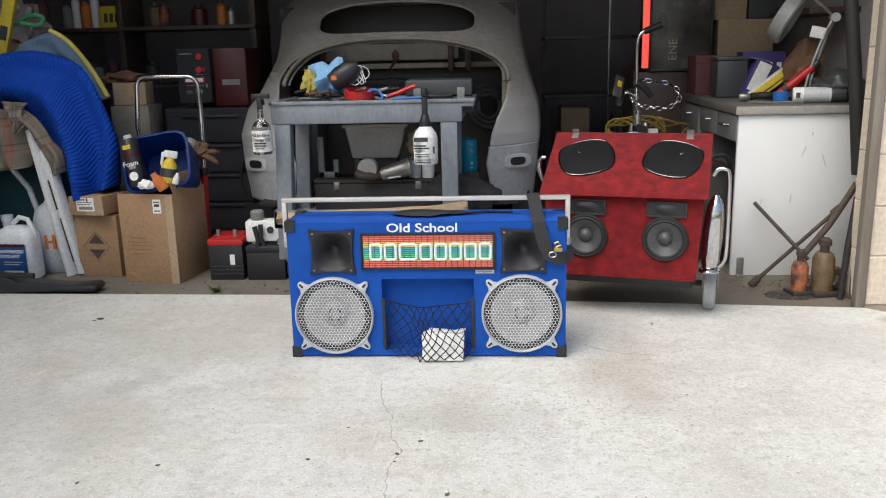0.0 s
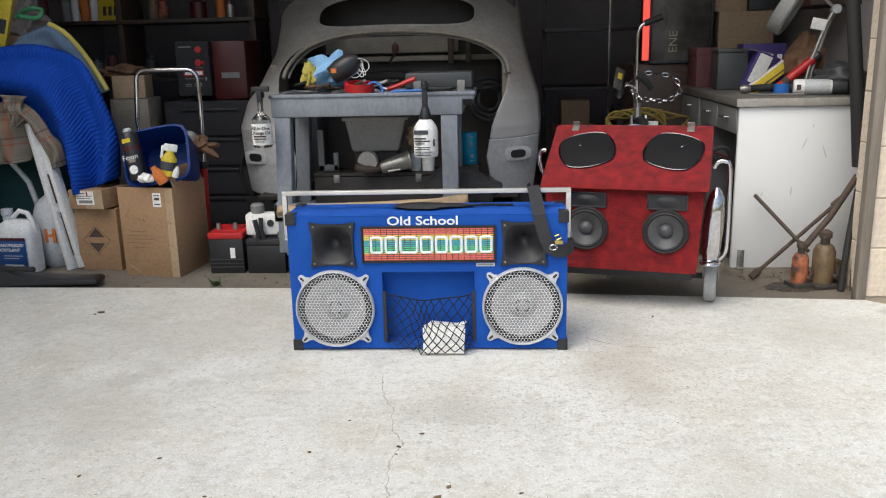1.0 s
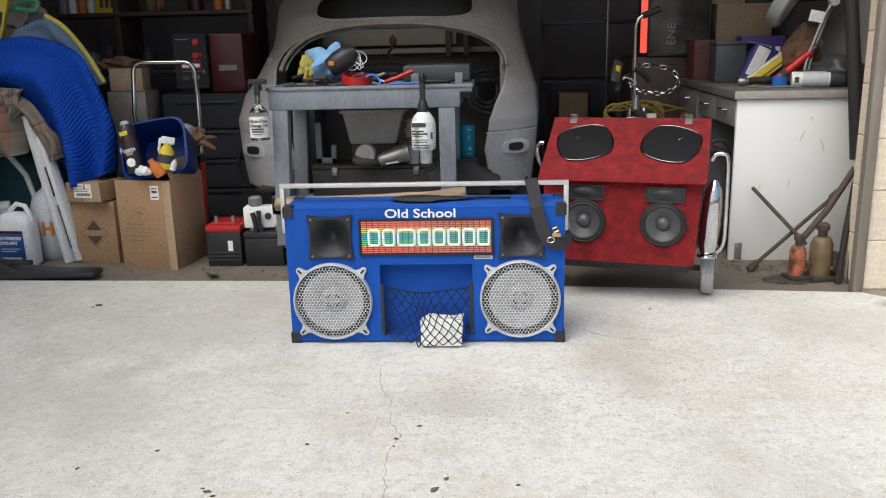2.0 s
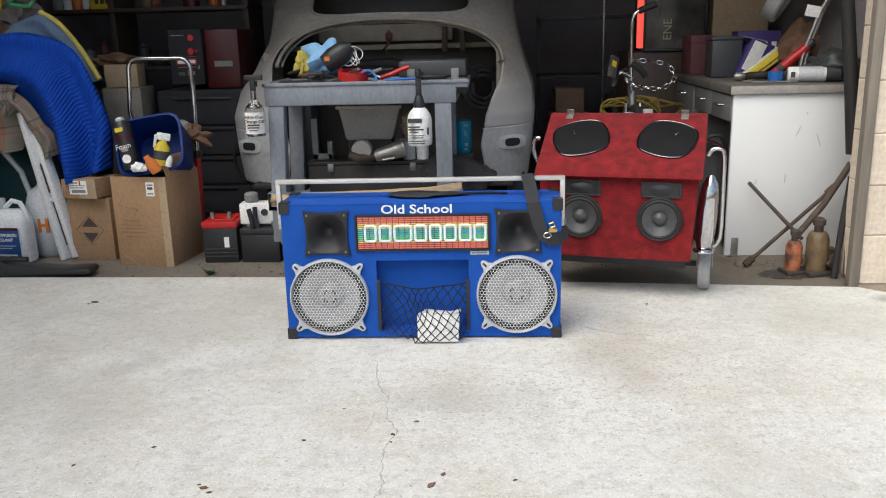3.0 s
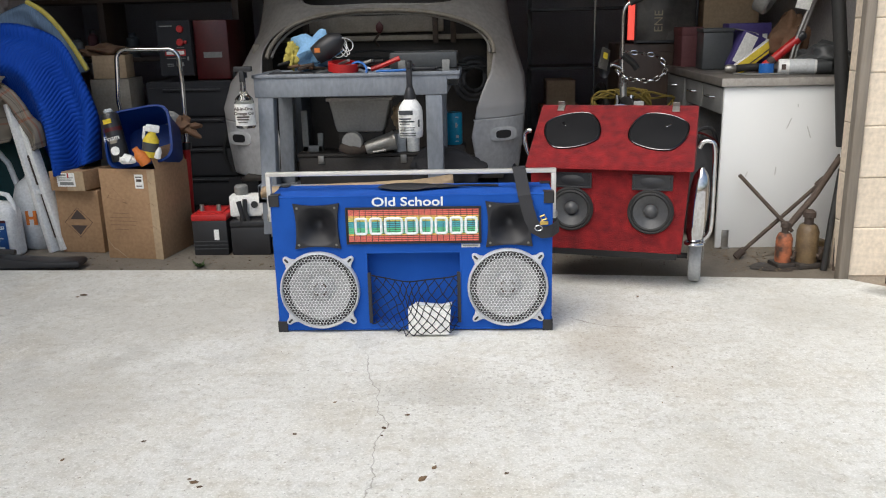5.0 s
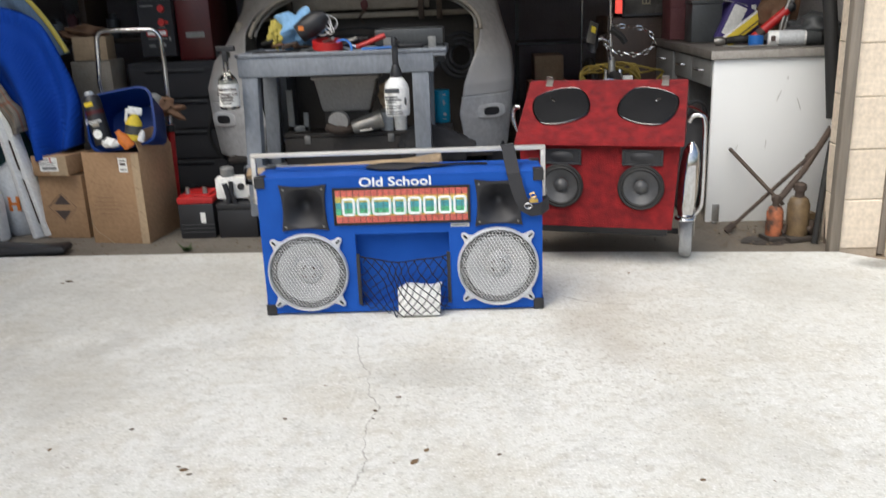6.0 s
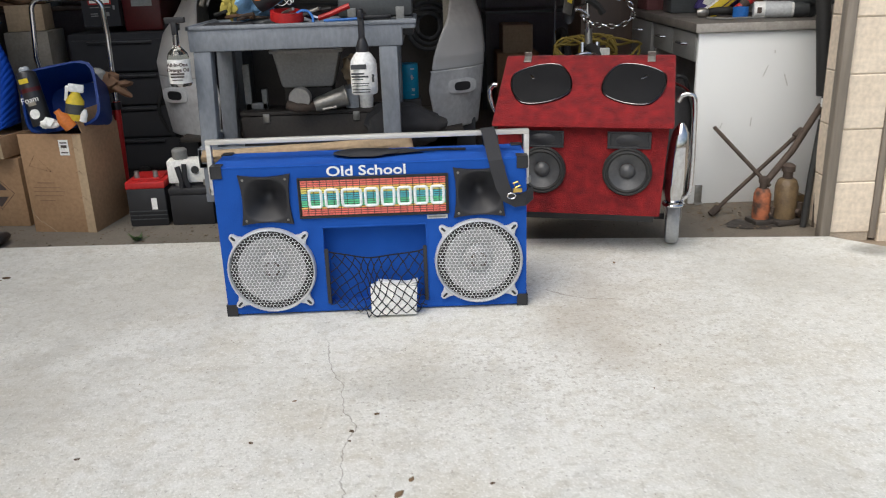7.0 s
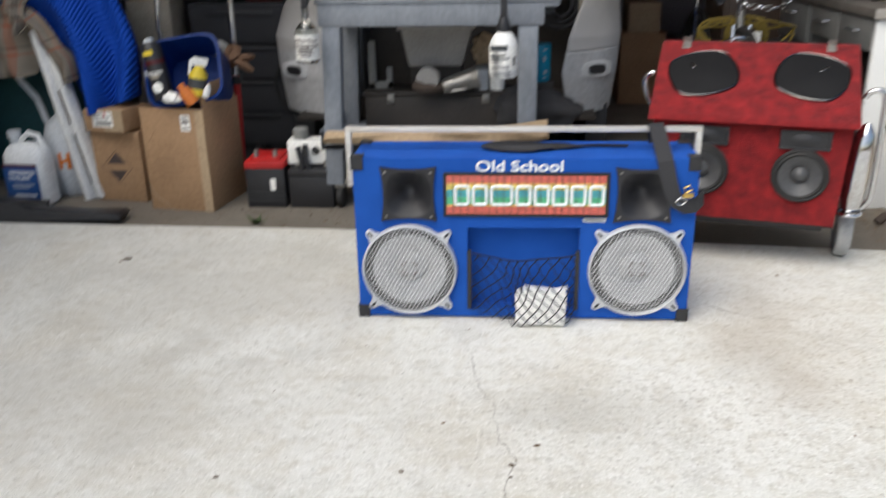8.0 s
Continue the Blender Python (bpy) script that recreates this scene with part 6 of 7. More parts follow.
part("bottle", lathe([(0, 0), (0.048, 0.002), (0.0515, 0.012), (0.0515, 0.10), (0.048, 0.128), (0.034, 0.150), (0.020, 0.165), (0.018, 0.18), (0, 0.18)], 32), "white_plastic", wp)
part("collar", lathe([(0.024, 0.155), (0.026, 0.175), (0.018, 0.20), (0.013, 0.215), (0, 0.215)], 24), "black", wp)
part("trigger_head", join(box(-0.012, 0.012, -0.014, 0.014, 0.20, 0.30, .005), box(-0.009, 0.009, -0.03, 0.05, 0.285, 0.318, .006), box(-0.008, 0.008, 0.045, 0.18, 0.287, 0.299, .003)), "black", wp)
part("label", lathe([(0.0519, 0.03), (0.0519, 0.115)], 40), "white", wp)
part("label_print", bars([(-0.045, 0.014, 0.100, 0.118)], -0.050, 0.003), "dark_box", wp)
part("label_print", bars([(-0.045, 0.005, 0.080, 0.086), (-0.044, 0.02, 0.069, 0.075), (-0.042, 0.0, 0.060, 0.063), (-0.042, 0.022, 0.045, 0.048), (-0.042, 0.018, 0.036, 0.039), (-0.042, 0.025, 0.022, 0.025), (-0.042, 0.025, 0.012, 0.015), (0.034, 0.042, 0.05, 0.08)], -0.0475, 0.005), "dark_box", wp)
ob = thing("oil_bottle", (-0.832, 3.735, 0.592), 0, "clear bottle of orange oil hung on the cart", "bottle")
part("bottle", lathe([(0, 0), (0.040, 0.002), (0.0435, 0.012), (0.0435, 0.105), (0.038, 0.130), (0.020, 0.150), (0.013, 0.165), (0.013, 0.205), (0, 0.205)], 28), "clear", ob)
part("label", lathe([(0.0441, 0.014), (0.0441, 0.108)], 36), "white", ob)
text("lettering", "All-In-One", 0.019, ob, "ink", (0.006, -0.0448, 0.088), bold=.0005, label="dark printed words")
text("lettering", "Orange Oil", 0.019, ob, "ink", (0.006, -0.0448, 0.068), bold=.0005)
part("label_print", bars([(-0.025, 0.03, 0.050, 0.056), (-0.025, 0.028, 0.039, 0.044), (-0.02, 0.02, 0.028, 0.031)], -0.0435, 0.003), "ink", ob)
part("trigger_head", join(box(-0.011, 0.011, -0.012, 0.012, 0.2, 0.25, .004), box(-0.035, 0.045, -0.012, 0.012, 0.245, 0.268, .005), box(-0.006, 0.006, 0.01, 0.06, 0.215, 0.24, .002)), "black", ob)

SZ = 0.263  # lower shelf
crate = thing("dark_crate", (-0.68, 4.03, SZ), 0, "oily dark crate on the cart's lower shelf", "crate")
part("crate_body", box(0.004, 0.616, 0.004, 0.176, 0, 0.145, .006), "oil", crate)
part("crate_lid", box(0, 0.62, 0, 0.18, 0.147, 0.165, .005), "oil", crate)
for cx in (0.1, 0.5):
    part("catch", box(cx, cx + 0.03, -0.004, 0.003, 0.115, 0.155, .002), "steel", crate, "dull steel catch")
gb = thing("grey_tub", (-0.525, 4.07, SZ + .165), 0, "dusty grey plastic tub on a crate", "tub")
part("tub_body", prism([(0.035, 0.095), (0.262, 0.095), (0.305, 0.262), (0.0, 0.262)], 0, 0.16, .014), "grey_bin", gb)
part("tub_rim", box(-0.008, 0.313, -0.008, 0.168, 0.245, 0.262, .004), "grey_bin", gb)
part("tub_foot", box(0.04, 0.255, 0.03, 0.15, 0.0, 0.096, .004), "oil", gb)
mu = thing("exhaust_can", (-0.268, 4.0, SZ + .165 + .046), 8, "dull steel exhaust can lying on the crate", "exhaust")
part("steel_can", moved(lathe([(0, -0.075), (0.026, -0.075), (0.031, -0.06), (0.040, 0.02), (0.044, 0.06), (0.047, 0.064), (0.047, 0.072), (0.043, 0.073), (0.040, 0.05), (0, 0.04)], 28), Matrix.Rotation(radians(76), 4, "Y")), "steel", mu)
part("pipe", tube([(-0.07, 0, -0.015), (-0.11, -0.02, -0.022), (-0.15, -0.035, -0.02), (-0.19, -0.02, -0.005)], 0.020, 12), "rust", mu)
part("clamp_bolt", tube([(-0.04, -0.045, -0.03), (0.02, -0.05, -0.022)], 0.006, 8), "steel", mu)
solid("round_filter", lathe([(0, -0.03), (0.045, -0.03), (0.048, -0.02), (0.048, 0.02), (0.045, 0.03), (0.02, 0.032), (0, 0.032)], 28, FRONT), "grey_bin", (-0.400, 3.985, SZ + .165 + .062), 0, "round grey filter standing on the crate", "filter")
for x, mt, h in ((-0.185, "milky", .10), (-0.12, "white", .09)):
    jr = thing("jar", (x, 4.08, SZ + .165), 0, "dusty jar of hardware on the crate", "jar", "jars on the crate")
    part("jar_body", lathe([(0, 0), (0.03, 0), (0.031, h * .8), (0.026, h * .88), (0, h * .88)], 20), mt, jr)
    part("jar_lid", lathe([(0.028, h * .86), (0.028, h), (0, h)], 20), "grey_plastic" if mt == "milky" else "white", jr)
solid("tan_glove", lump(0.06, 6, (.9, .6, 1), .6, 4), "kraft_light", (-0.17, 4.15, 0.585), 0, "tan leather glove hanging behind the bottle", "glove")
solid("grey_bracket", join(box(0, 0.03, 0, 0.02, 0, 0.20, .003), box(0, 0.10, 0, 0.02, 0, 0.03, .003), box(0.075, 0.10, 0, 0.02, 0, 0.09, .003)), "grey_plastic", (-0.665, 4.10, SZ + .165), 0, "grey metal bracket standing on the crate", "bracket")
sheet = solid("cardboard_sheet", drape([(-0.79, 0.32), (-0.4, 0.33), (-0.1, 0.345), (0.08, 0.365)], [(-0.80, 0.27), (-0.4, 0.27), (-0.1, 0.27), (0.09, 0.29)], lambda s: 3.80, 0.02, 0.5, 0.006, 30, 8), "kraft_light", (0, -0.03, 0), 0, "bent pale cardboard on the cart's lower shelf", "cardboard")
thick(sheet, 0.004)
solid("black_bag", lump(0.13, 21, (1.35, .7, .8), .35, 4), "soft_black", (0.05, 4.02, 0.345), 0, "limp black bag slumped over the shelf", "bag")
cc = thing("teal_can", (0.064, 4.32, 0.425), 0, "teal blue can standing in the engine bay", "can")
part("can_body", lathe([(0, 0), (0.046, 0), (0.0475, 0.004), (0.0475, 0.156), (0.046, 0.16), (0, 0.16)], 28), "can_teal", cc)
part("label_print", bars([(0.012, 0.03, 0.136, 0.142), (0.014, 0.022, 0.088, 0.112), (0.009, 0.027, 0.095, 0.102), (0.016, 0.03, 0.036, 0.05), (0.0, 0.03, 0.017, 0.021)], -0.0435, 0.002), "milky", cc)
solid("dark_stand", box(-0.06, 0.06, -0.06, 0.06, 0, 0.16, .005), "oil", (0.064, 4.32, 0.265), 0, "oily block under a can in the engine bay", "block")

# ---- things on the desk ----
DZ = 0.761
bx = thing("black_case", (1.335, 4.47, DZ), -2, "charcoal plastic case on the desk", "case")
part("case_body", box(0, 0.15, 0, 0.16, 0, 0.185, .008), "dark_box", bx)
part("case_lid", box(-0.004, 0.154, -0.004, 0.164, 0.185, 0.205, .006), "dark_box", bx)
mb = thing("maroon_box", (1.30, 4.78, DZ), 0, "maroon box standing at the desk's far end", "box")
part("box_body", box(0, 0.11, 0, 0.2, 0, 0.205, .004), "maroon", mb)
part("box_lid", box(-0.003, 0.113, -0.003, 0.203, 0.165, 0.21, .004), "maroon", mb)
pb = thing("purple_carton", (1.50, 4.42, DZ), 0, "purple and white carton standing open on the desk", "box")
part("carton_body", moved(box(-0.06, 0.06, 0, 0.16, 0, 0.19, .003), Matrix.Rotation(radians(24), 4, "Y")), "purple", pb)
part("white_face", moved(box(-0.045, 0.02, -0.0025, 0, 0.03, 0.18, 0), Matrix.Rotation(radians(24), 4, "Y")), "white", pb)
part("open_flap", moved(box(-0.06, 0.05, 0, 0.10, 0.19, 0.193, .001), Matrix.Rotation(radians(12), 4, "Y")), "grey_bin", pb)
yl = thing("yellow_tool_box", (1.435, 4.20, DZ + .008), -4, "yellow and black tool package leaning on the desk", "package", ry=52)
part("sleeve", box(-0.024, 0.024, 0, 0.05, 0.0, 0.225, .003), "yellow", yl)
part("black_stripe", box(0.006, 0.012, -0.0015, 0, 0.01, 0.21, 0), "ink", yl)
part("white_panel", box(-0.028, -0.024, 0.0, 0.05, 0.0, 0.2, .001), "white", yl)
rl = thing("road_flare", (1.535, 4.14, DZ + .024), -4, "red road flare leaning across the desk", "flare", ry=49)
part("flare_tube", lathe([(0, 0), (0.021, 0.0), (0.021, 0.20), (0, 0.2)], 20), "red", rl)
part("flare_cap", lathe([(0.0225, 0.195), (0.0225, 0.225), (0.012, 0.235), (0, 0.235)], 20), "black", rl)
part("black_band", lathe([(0.0214, 0.03), (0.0214, 0.06)], 20), "ink", rl)
solid("blue_tape_roll", ring(0.033, 0.01, 0.045), "blue_bright", (1.525, 4.06, DZ + .0235), 0, "roll of blue tape on the desk", "tape")
wc = thing("spray_can", (1.565, 4.02, DZ + .034), -14, "white spray can with dark cap lying on the desk", "spray can", ry=90)
part("can", lathe([(0, 0), (0.032, 0.0), (0.034, 0.005), (0.034, 0.155), (0.028, 0.165), (0, 0.165)], 28), "white_plastic", wc)
part("cap", lathe([(0.033, 0.16), (0.033, 0.215), (0.028, 0.222), (0, 0.222)], 24), "dark_box", wc)
part("label_band", lathe([(0.0344, 0.045), (0.0344, 0.15)], 28), "milky", wc)
part("label_print", moved(bars([(-0.012, 0.012, 0.012, 0.03)], -0.0335, 0.002), Matrix.Identity(4)), "ink", wc)
nz = thing("fuel_nozzle", (1.39, 4.14, DZ + .022), -8, "grey metal hose nozzle with black hose on the desk", "nozzle")
part("nozzle_tip", moved(lathe([(0.014, 0), (0.02, 0.012), (0.02, 0.035), (0.013, 0.05), (0, 0.05)], 16), Matrix.Rotation(radians(90), 4, "Y") @ Matrix.Translation((0, 0, -0.03))), "steel", nz)
part("hose", tube(smooth_path([(0.02, 0, 0), (0.06, 0.01, 0.004), (0.10, 0.0, 0.006), (0.14, 0.03, 0.0)], 14), 0.017, 10), "rubber", nz)
solid("extension_cord", tube(smooth_path([(1.38, 4.06, DZ + .004), (1.44, 3.99, DZ + .004), (1.52, 4.0, DZ + .004), (1.6, 3.98, DZ + .004)], 20), 0.004, 6), "grey_plastic", (0, 0, 0), 0, "grey cord lying along the desk edge", "cord")
la = thing("bench_lamp", (1.70, 4.12, DZ), 0, "grey magnifier lamp with a large ring head", "lamp")
part("base", lathe([(0, 0), (0.06, 0), (0.06, 0.02), (0.02, 0.03), (0, 0.03)], 24), "grey_plastic", la)
part("lower_arm", tube([(-0.055, 0, 0.02), (-0.03, 0, 0.15), (0.02, 0, 0.30), (0.055, 0, 0.37)], 0.009, 8), "steel", la)
part("lower_arm", tube([(-0.03, 0.02, 0.02), (-0.005, 0.02, 0.15), (0.04, 0.02, 0.30), (0.07, 0.02, 0.37)], 0.009, 8), "steel", la)
part("joint", lathe([(0, -0.02), (0.02, -0.02), (0.02, 0.02), (0, 0.02)], 16, Matrix.Translation((0.062, 0, 0.375)) @ FRONT), "milky", la)
part("upper_arm", tube([(0.06, 0, 0.375), (0.0, 0, 0.43), (-0.06, 0, 0.48)], 0.008, 8), "steel", la)
hd = part("ring_head", lathe([(0.090, -0.030), (0.106, -0.030), (0.112, -0.020), (0.112, 0.026), (0.104, 0.034), (0.092, 0.034), (0.088, 0.02), (0.088, -0.01), (0.090, -0.030)], 44), "grey_plastic", la, "large grey ring head")
hd.matrix_basis = Matrix.Translation((-0.165, -0.02, 0.375)) @ Vector((0.78, -0.38, -0.50)).to_track_quat("Z", "Y").to_matrix().to_4x4()
part("lens", lathe([(0.088, 0.0), (0.05, 0.006), (0, 0.008)], 32), "dark_box", hd)
rg = solid("brown_rag", lump(0.085, 17, (1, .6, 1.25), .55, 4), "brown", (1.665, 4.2, DZ + .16), 0, "brown rag hung over the lamp's arm", "rag", ry=20)
solid("red_tag", box(-0.032, 0.032, -0.002, 0.002, -0.025, 0.025, .001), "white", (1.69, 4.115, DZ + .31), -10, "small white and red paper tag", "tag", ry=12)
solid("paper_stack", box(0, 0.14, 0, 0.2, 0, 0.05, .003), "grey_bin", (1.70, 4.35, DZ), 4, "stack of pale papers on the desk", "papers")
solid("dark_clutter", lump(0.1, 31, (1.2, .9, .7), .5, 4), "dark_box", (1.78, 4.05, DZ + .06), 0, "dark heap of parts against the wall", "parts")
sc = thing("pack_of_boxes", (1.60, 4.62, DZ), 0, "dark blue pack with white stripes on the desk", "box")
part("pack_body", box(-0.1, 0.12, 0, 0.12, 0, 0.225, .004), "purple", sc)
part("white_patch", box(0.02, 0.055, -0.0015, 0, 0.13, 0.17, 0), "white", sc)
part("white_patch", box(0.075, 0.10, -0.0015, 0, 0.13, 0.17, 0), "white", sc)
carton("carton", (1.475, 5.05, 0.95), 0, 0.31, 0.3, 0.215, "plain tan carton stacked at the back of the desk", False, "kraft_light")
solid("shelf_box", box(0, 0.4, 0, 0.3, 0, 0.22, .005), "dark_box", (1.42, 5.04, 0.728), 0, "dark box under a carton", "box")
carton("carton", (1.44, 5.06, 1.165), 0, 0.19, 0.28, 0.3, "tall pale carton on the stack", False, "kraft_light")
solid("drawer_organizer", box(0, 0.3, 0, 0.26, 0, 0.1, .004), "dark_box", (1.64, 5.06, 1.167), 0, "black drawer organizer on the stacked cartons", "organizer")
solid("side_stand", box(0, 0.5, 0, 0.35, 0, 0.74, .006), "walnut", (1.40, 5.12, GF), 0, "dark wooden stand behind the desk", "stand")
solid("wall_shelf", box(0, 0.24, 0, 0.6, 0, 0.03, .003), "walnut", (1.71, 4.3, 1.16), 0, "dark wall shelf over the desk", "shelf")

# ---- sign, dark cabinet, bicycle and chain between car and desk ----
sg = thing("bar_sign", (1.06, 5.0, 0.885), 0, "dark sign with painted reflections, faded letters and a red light bar", "sign")
part("sign_case", box(0.03, 0.36, 0.0, 0.08, 0.0, 0.62, .006), "sign_face", sg)
part("sign_frame", join(box(0.02, 0.37, -0.006, 0.03, 0.0, 0.015, .002), box(0.36, 0.372, -0.006, 0.03, 0, 0.62, .002), box(0.022, 0.032, -0.006, 0.03, 0, 0.62, .002)), "black", sg)
text("lettering", "ENE", 0.068, sg, "gold_leaf", (0.155, -0.0015, 0.10), label="faded gold letters").matrix_basis = pose(0.155, -0.0015, 0.12, 90, 0, 0) @ Matrix.Rotation(radians(90), 4, "Z")
for k in range(3):
    part("etched_patch", moved(lathe([(0, 0.0012), (0.05, 0)], 16, FRONT), Matrix.Translation((0.09 + .05 * k, -0.0005, 0.25 + .12 * k)) @ Matrix.Diagonal((0.6, 1, 1.5, 1))), "sign_face", sg)
red_tube = bpy.data.materials.new("red_light_bar")
red_tube.use_nodes = True
_b = red_tube.node_tree.nodes["Principled BSDF"]
_b.inputs["Base Color"].default_value = (0.8, 0.12, 0.10, 1)
_b.inputs["Emission Color"].default_value = (1.0, 0.10, 0.07, 1)
_b.inputs["Emission Strength"].default_value = 0.75
part("light_bar", box(-0.018, 0.018, -0.01, 0.012, 0.02, 0.62, .004), red_tube, sg, "glowing red light bar")
dc = thing("wooden_cabinet", (1.0, 5.0, GF), 0, "dark brown wooden cabinet under the sign", "cabinet")
part("cabinet_body", box(0, 0.40, 0.015, 0.45, 0, 0.895, .006), "walnut", dc)
part("cabinet_door", box(0.02, 0.38, 0.0, 0.015, 0.06, 0.85, .008), "walnut", dc)
bk = thing("bicycle", (0.90, 4.35, GF), 0, "parked bicycle with chrome handlebar and thick chain", "bicycle")
part("handlebar", tube(smooth_path([(0.03, 0.05, 0.62), (0.022, 0.05, 0.8), (0.018, 0.05, 1.0), (0.022, 0.05, 1.075), (0.05, 0.05, 1.112), (0.125, 0.05, 1.135)], 30), 0.0095, 10), "chrome", bk)
part("grip", tube([(0.05, 0.05, 1.11), (0.135, 0.05, 1.142)], 0.016, 10), "rubber", bk, "black rubber grip")
part("handlebar", tube(smooth_path([(0.03, 0.05, 0.78), (-0.02, 0.05, 0.81), (-0.075, 0.05, 0.79)], 14), 0.009, 10), "chrome", bk)
part("brake_lever", tube([(0.02, 0.03, 0.86), (0.07, 0.02, 0.82), (0.09, 0.02, 0.79)], 0.016, 8), "rubber", bk)
part("headlamp", join(moved(lathe([(0.0, -0.02), (0.02, -0.018), (0.05, 0.0), (0.052, 0.006)], 24, FRONT), Matrix.Translation((-0.075, 0.0, 0.80)) @ Matrix.Diagonal((0.55, 1, 1, 1)))), "black", bk)
part("mirror", box(-0.028, 0.028, -0.004, 0.004, -0.055, 0.055, .004), "sign_face", bk, "square mirror with a yellow sticker").matrix_basis = pose(-0.078, -0.01, 0.845, -12, 22, 30)
part("sticker", box(-0.014, 0.014, -0.0055, -0.004, 0.0, 0.03, 0), "yellow", bk).matrix_basis = pose(-0.078, -0.01, 0.845, -12, 22, 30)
part("mirror_stalk", tube([(-0.05, 0.0, 0.815), (0.0, 0.02, 0.838), (0.03, 0.04, 0.85)], 0.005, 8), "chrome", bk)
part("head_tube", tube([(0.03, 0.06, 0.72), (0.035, 0.02, 0.45)], 0.018, 12), "steel", bk)
part("fork", join(tube([(0.0, 0.03, 0.66), (-0.005, -0.03, 0.33)], 0.011, 8), tube([(0.07, 0.03, 0.66), (0.065, -0.03, 0.33)], 0.011, 8)), "chrome", bk)
whl = part("wheel", tube([(0, 0.32 * math.cos(a), 0.32 + 0.32 * math.sin(a)) for a in [i * math.pi / 24 for i in range(48)]], 0.02, 10, True), "rubber", bk)
whl.location = (0.033, -0.03, 0.0)
part("rim", tube([(0.033, -0.03 + 0.295 * math.cos(a), 0.32 + 0.295 * math.sin(a)) for a in [i * math.pi / 24 for i in range(48)]], 0.009, 8, True), "chrome", bk)
part("frame_tube", tube([(0.035, 0.04, 0.6), (0.05, 0.6, 0.35), (0.05, 0.75, 0.33)], 0.017, 10), "dark_red", bk)
part("rear_wheel", tube([(0.05, 1.0 + 0.32 * math.cos(a), 0.32 + 0.32 * math.sin(a)) for a in [i * math.pi / 24 for i in range(48)]], 0.02, 8, True), "rubber", bk)
chn = thing("chain", (0.985, 4.30, 0.79), 0, "heavy bright steel chain looped over the handlebar", "chain")
PTS = smooth_path([(-0.06, 0, 0.075), (0.02, 0, 0.065), (0.09, 0, 0.05), (0.13, 0, 0.0), (0.115, 0, -0.04), (0.06, 0, -0.065), (0.0, 0, -0.06), (-0.06, 0, -0.05), (-0.10, 0, -0.02)], 17)
lk = None
for i, p in enumerate(PTS):
    d = PTS[min(i + 1, 16)] - PTS[max(i - 1, 0)]
    m = Matrix.Translation(p) @ d.to_track_quat("X", "Z").to_matrix().to_4x4() @ Matrix.Rotation(radians(90 * (i % 2) + 20), 4, "X")
    if lk is None:
        lk = part("link", tube([(0.016 * math.copysign(abs(math.cos(a)) ** .6, math.cos(a)), 0.0095 * math.sin(a), 0) for a in [k * math.pi / 8 for k in range(16)]], 0.0033, 6, True), "chrome", chn)
        lk.matrix_basis = m
    else:
        again(lk, chn, m)
hb = solid("chrome_ring", tube([(0.075 * math.cos(a), 0.0, 0.075 * math.sin(a)) for a in [i * math.pi / 16 for i in range(32)]], 0.006, 8, True), "chrome", (0.875, 4.2, 0.575), 0, "chrome wheel rim behind the red cabinet", "ring", rx=50)
rp = thing("rope_coil", (1.02, 4.62, 0.575), 0, "coils of yellow rope heaped behind the bicycle", "rope")
random.seed(8)
for k in range(14):
    a0 = random.uniform(0, 6.28)
    cx = random.choice((-0.13, 0.0, 0.13))
    part("rope_loop", tube([(cx + (0.085 + .01 * random.random()) * math.cos(a), 0.03 * math.sin(a + a0), 0.055 * math.sin(a) + 0.02 * math.sin(2 * a + a0) + .006 * (k % 5)) for a in [i * math.pi / 10 for i in range(20)]], 0.006, 6, True), "rope", rp)
solid("rope_stand", box(-0.22, 0.24, 0, 0.22, 0, 0.56, .01), "dark_box", (1.0, 4.52, GF), 0, "dark crate under the coils of rope", "crate")
solid("white_packet", box(0, 0.05, 0, 0.03, 0, 0.06, .002), "white", (1.005, 4.50, 0.545), 0, "small white packet behind the cabinet", "packet")
for x, z, w, h, mt in ((0.62, GF, .28, .45, "kraft"), (0.66, .44, .2, .18, "kraft_light"), (0.95, GF, .3, .4, "dark_box")):
    solid("storage_box", box(0, w, 0, 0.3, 0, h, .005), mt, (x, 6.0, z), 0, "storage box in the dark back of the garage", "box", "boxes in the back")
solid("metal_pole", tube([(1.13, 4.9, GF), (1.13, 4.9, 1.55)], 0.006, 8), "chrome", (-0.287, 0, 0), 0, "thin bright metal pole beside the sign", "pole")
solid("metal_rack", join(*[box(0.55, 1.3, 5.98, 6.4, z, z + .02, 0) for z in (0.7, 1.1)], *[box(x, x + .03, 6.37, 6.4, 0, 1.6, 0) for x in (0.55, 1.27)]), "dark_box", (0, 0.1, GF), 0, "dim metal rack at the back wall", "rack")

# ---- leaning irons, jacks and the pole by the jamb ----
po = solid("iron_pole", tube([(1.56, 3.66, 1.75), (1.632, 3.61, 1.14), (1.676, 3.60, 0.80), (1.712, 3.60, 0.49)], 0.027, 14), "rubber", (0, 0, 0), 0, "dark iron pole leaning by the jamb", "pole")
part("pole_bracket", box(1.70, 1.745, 3.565, 3.59, 0.445, 0.48, .003), "white_plastic", po, "pale worn bracket")
part("pole_lower", tube([(1.722, 3.60, 0.5), (1.735, 3.59, GF)], 0.016, 10), "rubber", po)
